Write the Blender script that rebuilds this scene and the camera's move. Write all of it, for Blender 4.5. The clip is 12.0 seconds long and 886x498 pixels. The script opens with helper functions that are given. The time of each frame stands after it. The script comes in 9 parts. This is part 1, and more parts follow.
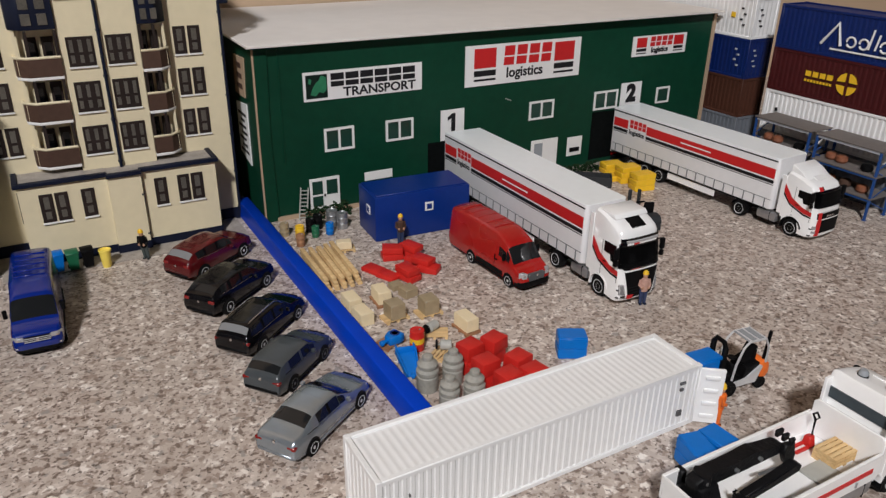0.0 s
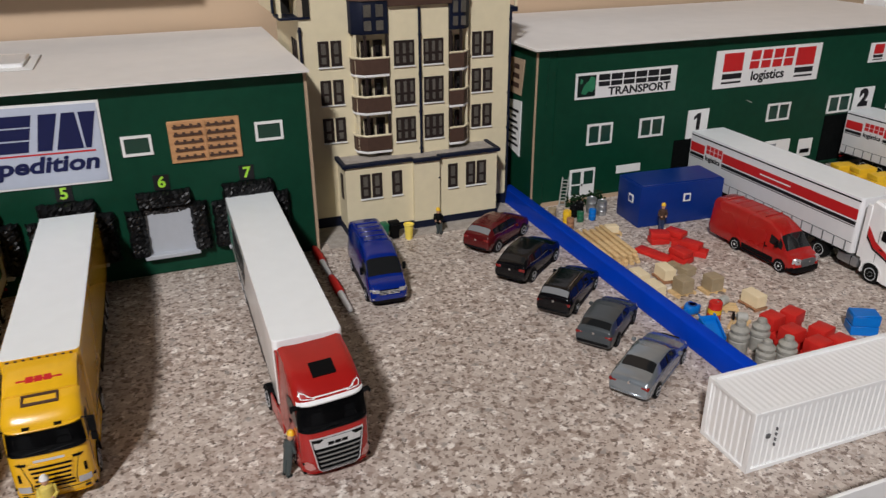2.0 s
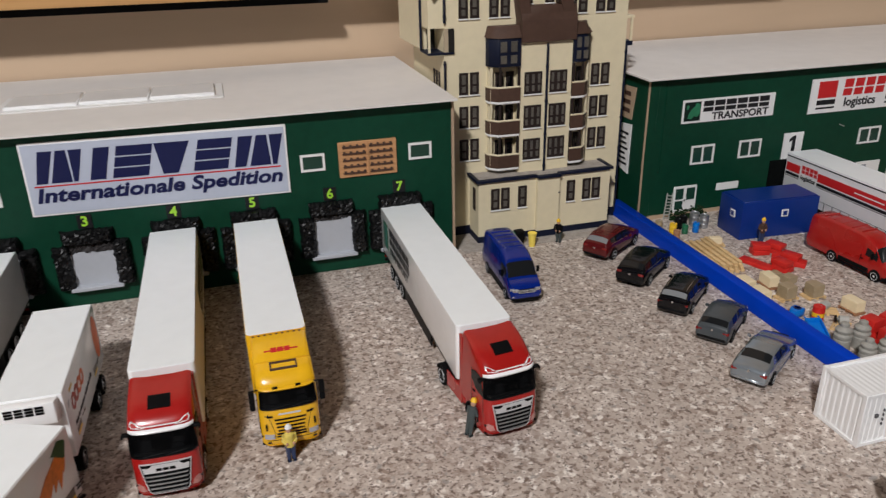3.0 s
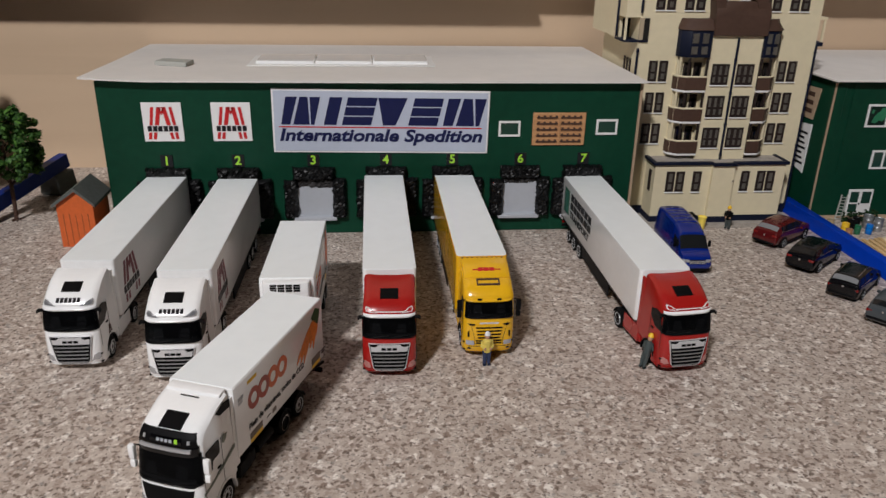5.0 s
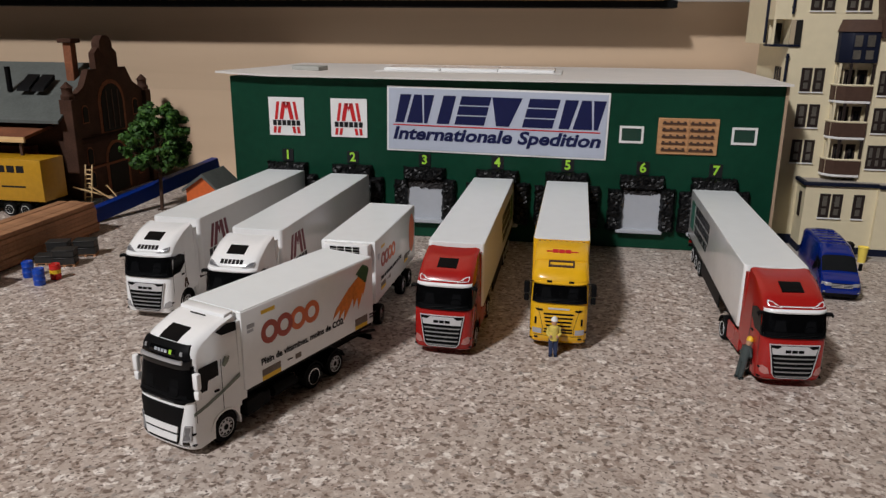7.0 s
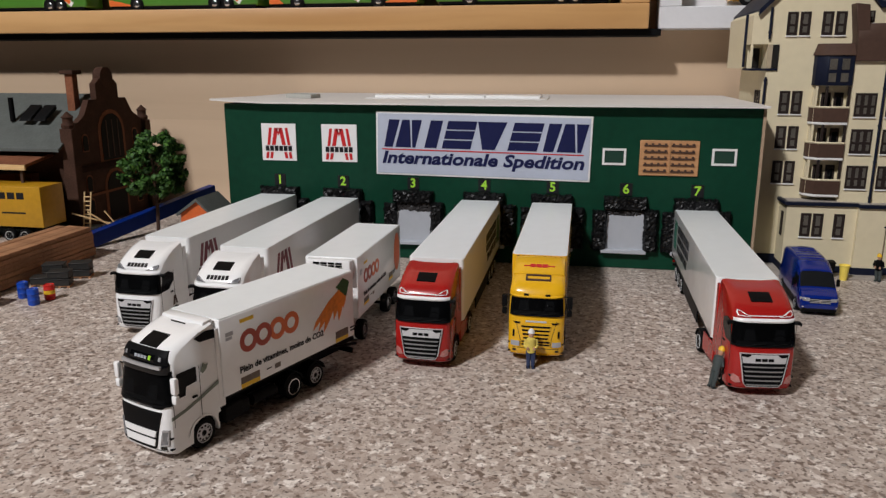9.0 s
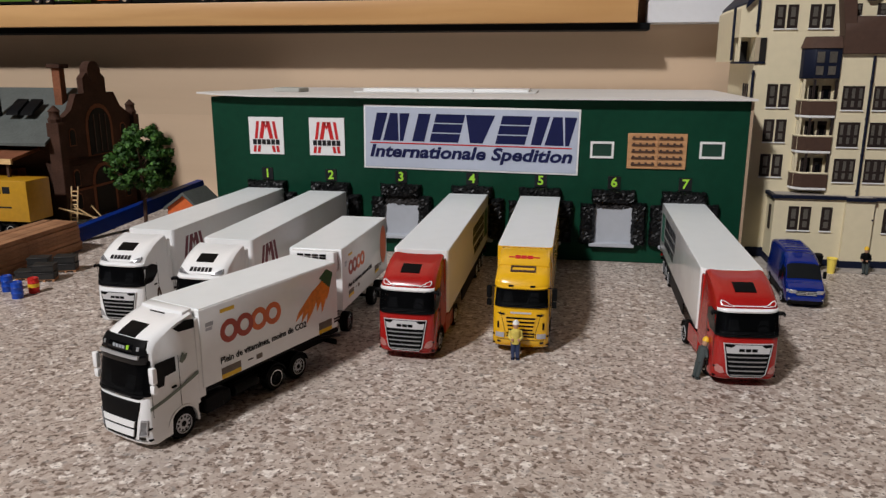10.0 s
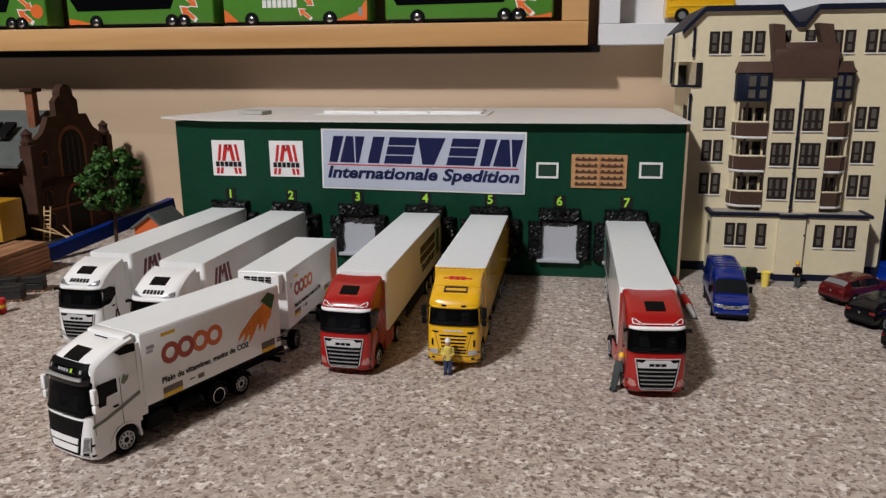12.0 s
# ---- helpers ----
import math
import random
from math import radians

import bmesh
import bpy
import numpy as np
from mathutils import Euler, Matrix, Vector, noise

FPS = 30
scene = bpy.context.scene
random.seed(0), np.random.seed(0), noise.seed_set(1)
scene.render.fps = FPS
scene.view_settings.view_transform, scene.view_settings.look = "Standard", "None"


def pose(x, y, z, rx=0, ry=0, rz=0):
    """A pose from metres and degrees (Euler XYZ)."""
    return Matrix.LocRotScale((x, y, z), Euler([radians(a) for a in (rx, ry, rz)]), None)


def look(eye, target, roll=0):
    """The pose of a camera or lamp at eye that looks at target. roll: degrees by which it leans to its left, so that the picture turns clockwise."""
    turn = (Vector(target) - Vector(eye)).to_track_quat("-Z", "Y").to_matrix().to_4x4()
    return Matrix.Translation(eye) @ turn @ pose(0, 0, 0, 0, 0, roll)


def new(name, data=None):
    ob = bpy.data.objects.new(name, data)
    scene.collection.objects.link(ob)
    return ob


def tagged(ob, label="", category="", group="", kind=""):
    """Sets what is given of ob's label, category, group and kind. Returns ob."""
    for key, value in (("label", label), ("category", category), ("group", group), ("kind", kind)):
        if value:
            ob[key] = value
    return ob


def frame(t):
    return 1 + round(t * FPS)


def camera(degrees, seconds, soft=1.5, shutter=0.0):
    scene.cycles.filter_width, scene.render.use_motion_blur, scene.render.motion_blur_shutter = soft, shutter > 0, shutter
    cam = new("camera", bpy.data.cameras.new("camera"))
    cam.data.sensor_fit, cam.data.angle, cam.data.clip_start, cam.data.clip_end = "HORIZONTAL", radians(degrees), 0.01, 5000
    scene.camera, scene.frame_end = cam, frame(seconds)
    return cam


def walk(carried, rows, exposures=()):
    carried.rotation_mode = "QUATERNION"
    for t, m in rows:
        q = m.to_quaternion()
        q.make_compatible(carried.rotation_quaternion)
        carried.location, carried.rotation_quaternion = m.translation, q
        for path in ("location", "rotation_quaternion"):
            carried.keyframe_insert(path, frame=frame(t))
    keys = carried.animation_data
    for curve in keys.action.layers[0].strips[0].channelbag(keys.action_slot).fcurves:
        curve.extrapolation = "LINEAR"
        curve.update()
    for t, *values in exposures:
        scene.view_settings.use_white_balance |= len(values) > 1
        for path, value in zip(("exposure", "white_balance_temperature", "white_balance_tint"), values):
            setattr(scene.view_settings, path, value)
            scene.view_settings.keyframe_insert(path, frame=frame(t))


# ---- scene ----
cam = camera(61.0, 12.0, soft=1.35, shutter=0.2)
PATH = [
    (0, (0.03980, 0.02234, 0.20417), (0.9321, 1.6000, -0.6412), 0.84),
    (0.5, (0.03305, 0.01889, 0.20264), (0.9092, 1.6035, -0.6466), 0.69),
    (1, (-0.01886, 0.02694, 0.20417), (0.7998, 1.6447, -0.6400), 0.29),
    (1.5, (-0.05925, 0.02775, 0.20664), (0.6658, 1.6904, -0.6360), 0.11),
    (2, (-0.08296, 0.01673, 0.21141), (0.5547, 1.7206, -0.6195), -0.42),
    (2.5, (-0.11432, -0.00675, 0.22371), (0.4562, 1.7280, -0.5918), -0.84),
    (3, (-0.15429, -0.02745, 0.23736), (0.3523, 1.7326, -0.5662), -1.17),
    (3.5, (-0.18663, -0.04711, 0.24738), (0.2741, 1.7288, -0.5487), -0.75),
    (3.7, (-0.19998, -0.05328, 0.25070), (0.2422, 1.7274, -0.5454), -0.59),
    (5.3, (-0.20643, -0.08785, 0.20403), (-0.1049, 1.7609, -0.5522), 1.61),
    (5.5, (-0.20365, -0.07680, 0.19241), (-0.1598, 1.7794, -0.5510), 1.84),
    (6, (-0.18429, -0.08031, 0.17969), (-0.3449, 1.7985, -0.4869), 1.18),
    (6.5, (-0.16088, -0.07558, 0.16362), (-0.4284, 1.8106, -0.4452), 0.97),
    (7, (-0.14040, -0.07631, 0.15687), (-0.4707, 1.8136, -0.4079), 0.46),
    (7.2, (-0.14016, -0.07776, 0.15692), (-0.4866, 1.8149, -0.3889), 0.36),
    (9, (-0.12450, -0.08598, 0.14982), (-0.4764, 1.8244, -0.3262), 0.01),
    (9.5, (-0.12157, -0.08450, 0.14752), (-0.4658, 1.8266, -0.3313), 0.10),
    (10, (-0.11912, -0.08429, 0.14565), (-0.4586, 1.8276, -0.3335), 0.05),
    (10.5, (-0.11182, -0.08665, 0.14595), (-0.4436, 1.8281, -0.3270), -0.04),
    (11, (-0.10229, -0.09086, 0.14776), (-0.4302, 1.8253, -0.3220), -0.15),
    (11.5, (-0.09350, -0.09524, 0.15333), (-0.4191, 1.8217, -0.3148), -0.21),
    (12, (-0.08423, -0.10117, 0.16113), (-0.4093, 1.8160, -0.3067), -0.35),
]
walk(cam, [(t, look(eye, target, roll)) for t, eye, target, roll in PATH],
     exposures=[(0.0, 0.0), (1.0, -0.05), (2.0, -0.06), (3.0, -0.10), (3.7, -0.16), (5.3, -0.33), (6.5, -0.35), (7.2, -0.32), (9.0, -0.20), (12.0, -0.19)])

# ---- light ----
world = bpy.data.worlds.new("room_air")
world.use_nodes = True
world.node_tree.nodes["Background"].inputs[0].default_value = (1.0, 0.9, 0.78, 1)
world.node_tree.nodes["Background"].inputs[1].default_value = 0.001
scene.world = world
LAMP = (-1.16, -1.45, 2.04)
lamp_data = bpy.data.lights.new("ceiling_lamp_light", "AREA")
lamp_data.shape, lamp_data.size, lamp_data.energy, lamp_data.color = "DISK", 0.24, 99.0, (1.0, 0.985, 1.0)
lamp_light = new("ceiling_lamp_light", lamp_data)
lamp_light.matrix_world = look(LAMP, (0.0, 0.3, 0.0))

# ---- small tools ----
MM, HO = 0.001, 1 / 87


def box(bm, x0, x1, y0, y1, z0, z1, bev=0.0, seg=1):
    vs = [bm.verts.new((x, y, z)) for z in (z0, z1) for y in (y0, y1) for x in (x0, x1)]
    fs = [bm.faces.new([vs[i] for i in q]) for q in ((0, 2, 3, 1), (4, 5, 7, 6), (0, 1, 5, 4), (2, 6, 7, 3), (0, 4, 6, 2), (1, 3, 7, 5))]
    if bev:
        es = {e for f in fs for e in f.edges}
        bmesh.ops.bevel(bm, geom=list(es), offset=bev, segments=seg, profile=0.5, affect="EDGES", clamp_overlap=True)
    return bm


def prism(bm, pts, a0, a1, axis="x", bev=0.0, seg=1):
    def at(p, a):
        return {"x": (a, p[0], p[1]), "y": (p[0], a, p[1]), "z": (p[0], p[1], a)}[axis]
    lo = [bm.verts.new(at(p, a0)) for p in pts]
    hi = [bm.verts.new(at(p, a1)) for p in pts]
    n = len(pts)
    fs = [bm.faces.new(lo[::-1]), bm.faces.new(hi)]
    fs += [bm.faces.new((lo[i], lo[(i + 1) % n], hi[(i + 1) % n], hi[i])) for i in range(n)]
    if bev:
        es = {e for f in fs for e in f.edges}
        bmesh.ops.bevel(bm, geom=list(es), offset=bev, segments=seg, profile=0.5, affect="EDGES", clamp_overlap=True)
    return bm


def turned(bm, rings, c=(0, 0, 0), axis="z", seg=16, caps=True):
    """Rings of (radius, height) along an axis from c."""
    made = []
    for r, h in rings:
        ring = []
        for i in range(seg):
            a = 2 * math.pi * i / seg
            u, v = r * math.cos(a), r * math.sin(a)
            p = {"z": (u, v, h), "x": (h, u, v), "y": (u, h, v)}[axis]
            ring.append(bm.verts.new((c[0] + p[0], c[1] + p[1], c[2] + p[2])))
        made.append(ring)
    for a, b in zip(made, made[1:]):
        for i in range(seg):
            bm.faces.new((a[i], a[(i + 1) % seg], b[(i + 1) % seg], b[i]))
    if caps:
        bm.faces.new(made[0][::-1])
        bm.faces.new(made[-1])
    return bm


def cyl(bm, c, r, h, axis="z", seg=14):
    return turned(bm, [(r, 0), (r, h)], c, axis, seg)


def tube(bm, pts, r, seg=6):
    pts = [Vector(p) for p in pts]
    rings = []
    for i, p in enumerate(pts):
        d = (pts[min(i + 1, len(pts) - 1)] - pts[max(i - 1, 0)]).normalized()
        u = d.cross(Vector((0, 0, 1)))
        u = u.normalized() if u.length > 1e-6 else Vector((1, 0, 0))
        v = d.cross(u)
        rings.append([bm.verts.new(p + r * (math.cos(2 * math.pi * k / seg) * u + math.sin(2 * math.pi * k / seg) * v)) for k in range(seg)])
    for a, b in zip(rings, rings[1:]):
        for i in range(seg):
            bm.faces.new((a[i], a[(i + 1) % seg], b[(i + 1) % seg], b[i]))
    bm.faces.new(rings[0][::-1])
    bm.faces.new(rings[-1])
    return bm


def B():
    return bmesh.new()


def mesh_of(name, bm, material, k, smooth=40):
    bmesh.ops.recalc_face_normals(bm, faces=bm.faces)
    me = bpy.data.meshes.new(name)
    bm.to_mesh(me)
    bm.free()
    me.transform(Matrix.Scale(k, 4))
    for m in (material if isinstance(material, (list, tuple)) else [material]):
        me.materials.append(m)
    if smooth:
        me.shade_smooth()
        me.set_sharp_from_angle(angle=radians(smooth))
    return me


def part(name, bm, material, parent, label="", k=HO, at=None, smooth=40):
    """One mesh object under a thing or a part."""
    me = bm if isinstance(bm, bpy.types.Mesh) else mesh_of(name, bm, material, k, smooth)
    ob = new(name, me)
    ob.parent = parent
    if at is not None:
        ob.matrix_local = at
    return tagged(ob, label)


def solid(name, bm, material, m=None, label="", category="", group="", kind="", k=MM, smooth=40):
    """A thing that is one mesh."""
    ob = new(name, mesh_of(name, bm, material, k, smooth))
    if m is not None:
        ob.matrix_world = m
    return tagged(ob, label, category, group, kind)


def thing(name, m=None, label="", category="", group="", kind=""):
    ob = new(name)
    ob.empty_display_size = 0.01
    if m is not None:
        ob.matrix_world = m
    return tagged(ob, label, category, group, kind)


def letters(text, size, depth=0.15, bold=0.0, slant=0.0, align="CENTER", stretch=1.0):
    """A flat mesh of lettering facing -y, in millimetres."""
    cu = bpy.data.curves.new("lettering", "FONT")
    cu.body, cu.size, cu.extrude, cu.offset, cu.shear = text, size, depth, bold, slant
    cu.align_x, cu.align_y, cu.resolution_u = align, "CENTER", 3
    ob = bpy.data.objects.new("lettering", cu)
    scene.collection.objects.link(ob)
    bpy.context.view_layer.update()
    me = bpy.data.meshes.new_from_object(ob.evaluated_get(bpy.context.evaluated_depsgraph_get()))
    bpy.data.objects.remove(ob)
    bpy.data.curves.remove(cu)
    me.transform(Matrix.Scale(MM, 4) @ pose(0, 0, 0, 90) @ Matrix.Diagonal((stretch, 1, 1, 1)))
    me.materials.clear()
    return me


def lettering(name, text, size, material, parent, at, k=1.0, **more):
    me = letters(text, size, **more)
    me.materials.append(material)
    if k != 1.0:
        me.transform(Matrix.Scale(k, 4))
    ob = new(name, me)
    ob.parent = parent
    ob.matrix_local = at
    return ob


# ---- materials ----
def mat(name, col, rough=0.5, metal=0.0, var=0.12, scale=260.0, bump=0.0, coat=0.0, spec=0.5, wear=None):
    """A painted or plain surface with grain at two scales and faint relief."""
    m = bpy.data.materials.new(name)
    m.use_nodes = True
    n, l = m.node_tree.nodes, m.node_tree.links
    p = n["Principled BSDF"]
    tc = n.new("ShaderNodeTexCoord")
    a, b = n.new("ShaderNodeTexNoise"), n.new("ShaderNodeTexNoise")
    a.inputs["Scale"].default_value, a.inputs["Detail"].default_value = scale, 4
    b.inputs["Scale"].default_value, b.inputs["Detail"].default_value = scale / 9, 3
    mix = n.new("ShaderNodeMix")
    mix.data_type = "FLOAT"
    mix.inputs[0].default_value = 0.5
    l.new(tc.outputs["Object"], a.inputs["Vector"])
    l.new(tc.outputs["Object"], b.inputs["Vector"])
    l.new(a.outputs["Fac"], mix.inputs[2])
    l.new(b.outputs["Fac"], mix.inputs[3])
    ramp = n.new("ShaderNodeValToRGB")
    lo = tuple(c * (1 - var) for c in col)
    hi = tuple(min(1, c * (1 + var)) for c in col)
    if wear:
        lo = wear
    ramp.color_ramp.elements[0].position, ramp.color_ramp.elements[0].color = 0.3, (*lo, 1)
    ramp.color_ramp.elements[1].position, ramp.color_ramp.elements[1].color = 0.7, (*hi, 1)
    l.new(mix.outputs[0], ramp.inputs[0])
    l.new(ramp.outputs[0], p.inputs["Base Color"])
    rr = n.new("ShaderNodeMapRange")
    rr.inputs[3].default_value, rr.inputs[4].default_value = max(0.02, rough - 0.07), min(1, rough + 0.07)
    l.new(b.outputs["Fac"], rr.inputs[0])
    l.new(rr.outputs[0], p.inputs["Roughness"])
    p.inputs["Metallic"].default_value = metal
    p.inputs["Coat Weight"].default_value = coat
    p.inputs["Coat Roughness"].default_value = 0.12
    p.inputs["Specular IOR Level"].default_value = spec
    if bump:
        bp = n.new("ShaderNodeBump")
        bp.inputs["Strength"].default_value, bp.inputs["Distance"].default_value = bump, 0.0004
        l.new(a.outputs["Fac"], bp.inputs["Height"])
        l.new(bp.outputs[0], p.inputs["Normal"])
    return m


def ramp_of(n, stops, interp="LINEAR"):
    r = n.new("ShaderNodeValToRGB")
    r.color_ramp.interpolation = interp
    while len(r.color_ramp.elements) < len(stops):
        r.color_ramp.elements.new(0.5)
    for e, (pos, c) in zip(r.color_ramp.elements, stops):
        e.position, e.color = pos, (*c, 1)
    return r


def speckled_top():
    """Laminate worktop printed like crushed stone: pale ground, brown flecks, a few white pebbles."""
    m = bpy.data.materials.new("speckled_laminate")
    m.use_nodes = True
    n, l = m.node_tree.nodes, m.node_tree.links
    p = n["Principled BSDF"]
    tc, warp, add = n.new("ShaderNodeTexCoord"), n.new("ShaderNodeTexNoise"), n.new("ShaderNodeVectorMath")
    warp.inputs["Scale"].default_value, warp.inputs["Detail"].default_value = 300, 2
    add.operation = "MULTIPLY_ADD"
    add.inputs[1].default_value = (0.0022, 0.0022, 0.0022)
    l.new(tc.outputs["Object"], warp.inputs["Vector"])
    l.new(warp.outputs["Color"], add.inputs[0])
    l.new(tc.outputs["Object"], add.inputs[2])

    def chips(scale, channel, stops, interp="CONSTANT"):
        v, s = n.new("ShaderNodeTexVoronoi"), n.new("ShaderNodeSeparateColor")
        v.feature = "SMOOTH_F1"
        v.inputs["Smoothness"].default_value = 0.2
        v.inputs["Scale"].default_value = scale
        l.new(add.outputs[0], v.inputs["Vector"])
        l.new(v.outputs["Color"], s.inputs[0])
        r = ramp_of(n, stops, interp)
        l.new(s.outputs[channel], r.inputs[0])
        return r

    def blend(fac, a, b, mode="MIX"):
        x = n.new("ShaderNodeMix")
        x.data_type, x.blend_type = "RGBA", mode
        if isinstance(fac, float):
            x.inputs[0].default_value = fac
        else:
            l.new(fac, x.inputs[0])
        l.new(a, x.inputs[6])
        l.new(b, x.inputs[7])
        return x.outputs[2]
    large = chips(250, 0, [(0.0, (0.26, 0.190, 0.152)), (0.12, (0.37, 0.292, 0.245)), (0.30, (0.47, 0.392, 0.340)), (0.62, (0.53, 0.455, 0.397)), (0.84, (0.60, 0.525, 0.465)), (0.95, (0.86, 0.80, 0.735))], "LINEAR")
    small = chips(460, 1, [(0.0, (0.18, 0.130, 0.104)), (0.16, (0.35, 0.277, 0.233)), (0.40, (0.49, 0.412, 0.357)), (0.75, (0.56, 0.482, 0.424)), (1.0, (0.74, 0.67, 0.61))], "LINEAR")
    pick = n.new("ShaderNodeTexNoise")
    pick.inputs["Scale"].default_value, pick.inputs["Detail"].default_value = 330, 3
    l.new(tc.outputs["Object"], pick.inputs["Vector"])
    pr = ramp_of(n, [(0.44, (0.05, 0.05, 0.05)), (0.56, (0.95, 0.95, 0.95))])
    l.new(pick.outputs["Fac"], pr.inputs[0])
    col = blend(pr.outputs[0], large.outputs[0], small.outputs[0])

    def blots(scale, lo, hi, tint, detail=2.0, seed=0.0):
        """Soft flecks of one tint where a noise runs high."""
        nonlocal col
        f, sh = n.new("ShaderNodeTexNoise"), n.new("ShaderNodeVectorMath")
        f.inputs["Scale"].default_value, f.inputs["Detail"].default_value = scale, detail
        sh.inputs[1].default_value = (seed, seed * 0.7, 0)
        l.new(tc.outputs["Object"], sh.inputs[0])
        l.new(sh.outputs[0], f.inputs["Vector"])
        r = ramp_of(n, [(lo, (0, 0, 0)), (hi, (0.92, 0.92, 0.92))])
        l.new(f.outputs["Fac"], r.inputs[0])
        c = n.new("ShaderNodeRGB")
        c.outputs[0].default_value = (*tint, 1)
        col = blend(r.outputs[0], col, c.outputs[0])
    blots(210, 0.63, 0.69, (0.32, 0.29, 0.265), 1.5, 3.1)
    blots(200, 0.65, 0.71, (0.80, 0.74, 0.68), 1.5, 7.7)
    blots(290, 0.575, 0.65, (0.165, 0.116, 0.090), 2.5, 0.0)
    blots(520, 0.60, 0.67, (0.105, 0.074, 0.058), 2.0, 5.3)
    big = n.new("ShaderNodeTexNoise")
    big.inputs["Scale"].default_value, big.inputs["Detail"].default_value = 14, 3
    br = ramp_of(n, [(0.3, (0.96, 0.96, 0.96)), (0.7, (1.06, 1.05, 1.045))])
    l.new(tc.outputs["Object"], big.inputs["Vector"])
    l.new(big.outputs["Fac"], br.inputs[0])
    col = blend(1.0, col, br.outputs[0], "MULTIPLY")
    l.new(col, p.inputs["Base Color"])
    p.inputs["Roughness"].default_value = 0.45
    bp = n.new("ShaderNodeBump")
    bp.inputs["Strength"].default_value, bp.inputs["Distance"].default_value = 0.15, 0.0003
    l.new(pick.outputs["Fac"], bp.inputs["Height"])
    l.new(bp.outputs[0], p.inputs["Normal"])
    return m


def wood(name, light, dark, scale=(3, 40, 40), rough=0.45, bump=0.1):
    """Grain along the local x axis."""
    m = bpy.data.materials.new(name)
    m.use_nodes = True
    n, l = m.node_tree.nodes, m.node_tree.links
    p = n["Principled BSDF"]
    tc, mp, a, b = n.new("ShaderNodeTexCoord"), n.new("ShaderNodeMapping"), n.new("ShaderNodeTexNoise"), n.new("ShaderNodeTexNoise")
    mp.inputs["Scale"].default_value = scale
    l.new(tc.outputs["Object"], mp.inputs["Vector"])
    for t, s, d in ((a, 1.0, 6), (b, 0.13, 3)):
        t.inputs["Scale"].default_value, t.inputs["Detail"].default_value, t.inputs["Distortion"].default_value = s, d, 0.6
        l.new(mp.outputs[0], t.inputs["Vector"])
    mx = n.new("ShaderNodeMix")
    mx.data_type = "FLOAT"
    mx.inputs[0].default_value = 0.5
    l.new(a.outputs["Fac"], mx.inputs[2])
    l.new(b.outputs["Fac"], mx.inputs[3])
    r = ramp_of(n, [(0.34, dark), (0.56, light), (0.74, tuple(min(1, c * 1.1) for c in light))])
    l.new(mx.outputs[0], r.inputs[0])
    info, hsv = n.new("ShaderNodeObjectInfo"), n.new("ShaderNodeHueSaturation")
    mr = n.new("ShaderNodeMapRange")
    mr.inputs[3].default_value, mr.inputs[4].default_value = 0.88, 1.1
    l.new(info.outputs["Random"], mr.inputs[0])
    l.new(mr.outputs[0], hsv.inputs["Value"])
    l.new(r.outputs[0], hsv.inputs["Color"])
    l.new(hsv.outputs[0], p.inputs["Base Color"])
    p.inputs["Roughness"].default_value = rough
    bp = n.new("ShaderNodeBump")
    bp.inputs["Strength"].default_value, bp.inputs["Distance"].default_value = bump, 0.0005
    l.new(a.outputs["Fac"], bp.inputs["Height"])
    l.new(bp.outputs[0], p.inputs["Normal"])
    return m


def clear_glass(name, tint, rough=0.04):
    m = bpy.data.materials.new(name)
    m.use_nodes = True
    p = m.node_tree.nodes["Principled BSDF"]
    p.inputs["Base Color"].default_value = (*tint, 1)
    p.inputs["Roughness"].default_value = rough
    p.inputs["Transmission Weight"].default_value = 0.0
    p.inputs["Specular IOR Level"].default_value = 0.35
    return m


def see_through(name, tint):
    """Thin clear pane."""
    m = bpy.data.materials.new(name)
    m.use_nodes = True
    p = m.node_tree.nodes["Principled BSDF"]
    p.inputs["Base Color"].default_value = (*tint, 1)
    p.inputs["Roughness"].default_value = 0.03
    p.inputs["Transmission Weight"].default_value = 1.0
    p.inputs["IOR"].default_value = 1.12
    return m


M_TOP = speckled_top()
M_WALLWOOD = wood("pale_veneer", (0.60, 0.44, 0.30), (0.50, 0.355, 0.235), (1.6, 14, 22), 0.5, 0.05)
M_SHELFWOOD = wood("pine_edge", (0.62, 0.36, 0.15), (0.48, 0.25, 0.09), (4, 60, 60), 0.4, 0.06)
# unseen room surfaces, made near-black to keep bounced light low
M_ROOM = mat("room_bounce_dark", (0.035, 0.033, 0.03), 0.9, var=0.04, scale=30, spec=0.1)
M_GREEN = mat("green_card", (0.004, 0.044, 0.023), 0.42, var=0.16, scale=160, bump=0.15, spec=0.18)
M_CARD = mat("white_card_roof", (0.72, 0.68, 0.64), 0.75, var=0.05, scale=60, bump=0.1)
M_CARDEDGE = mat("brown_card_edge", (0.42, 0.30, 0.20), 0.9, scale=400)
M_WHITE = mat("white_plastic", (0.80, 0.79, 0.77), 0.4, var=0.03, scale=200)
M_PAINTW = mat("white_gloss_paint", (0.90, 0.90, 0.895), 0.22, var=0.03, coat=0.5)
M_CREAM = mat("cream_render", (0.72, 0.63, 0.43), 0.62, var=0.05, scale=180, bump=0.12)
M_NAVY = mat("navy_trim", (0.006, 0.009, 0.024), 0.55, var=0.2, spec=0.2)
M_BROWN = mat("brown_trim", (0.075, 0.042, 0.030), 0.55, var=0.15, scale=300, spec=0.22)
M_DARK = mat("black_plastic", (0.0045, 0.0045, 0.005), 0.5, var=0.3, spec=0.08)
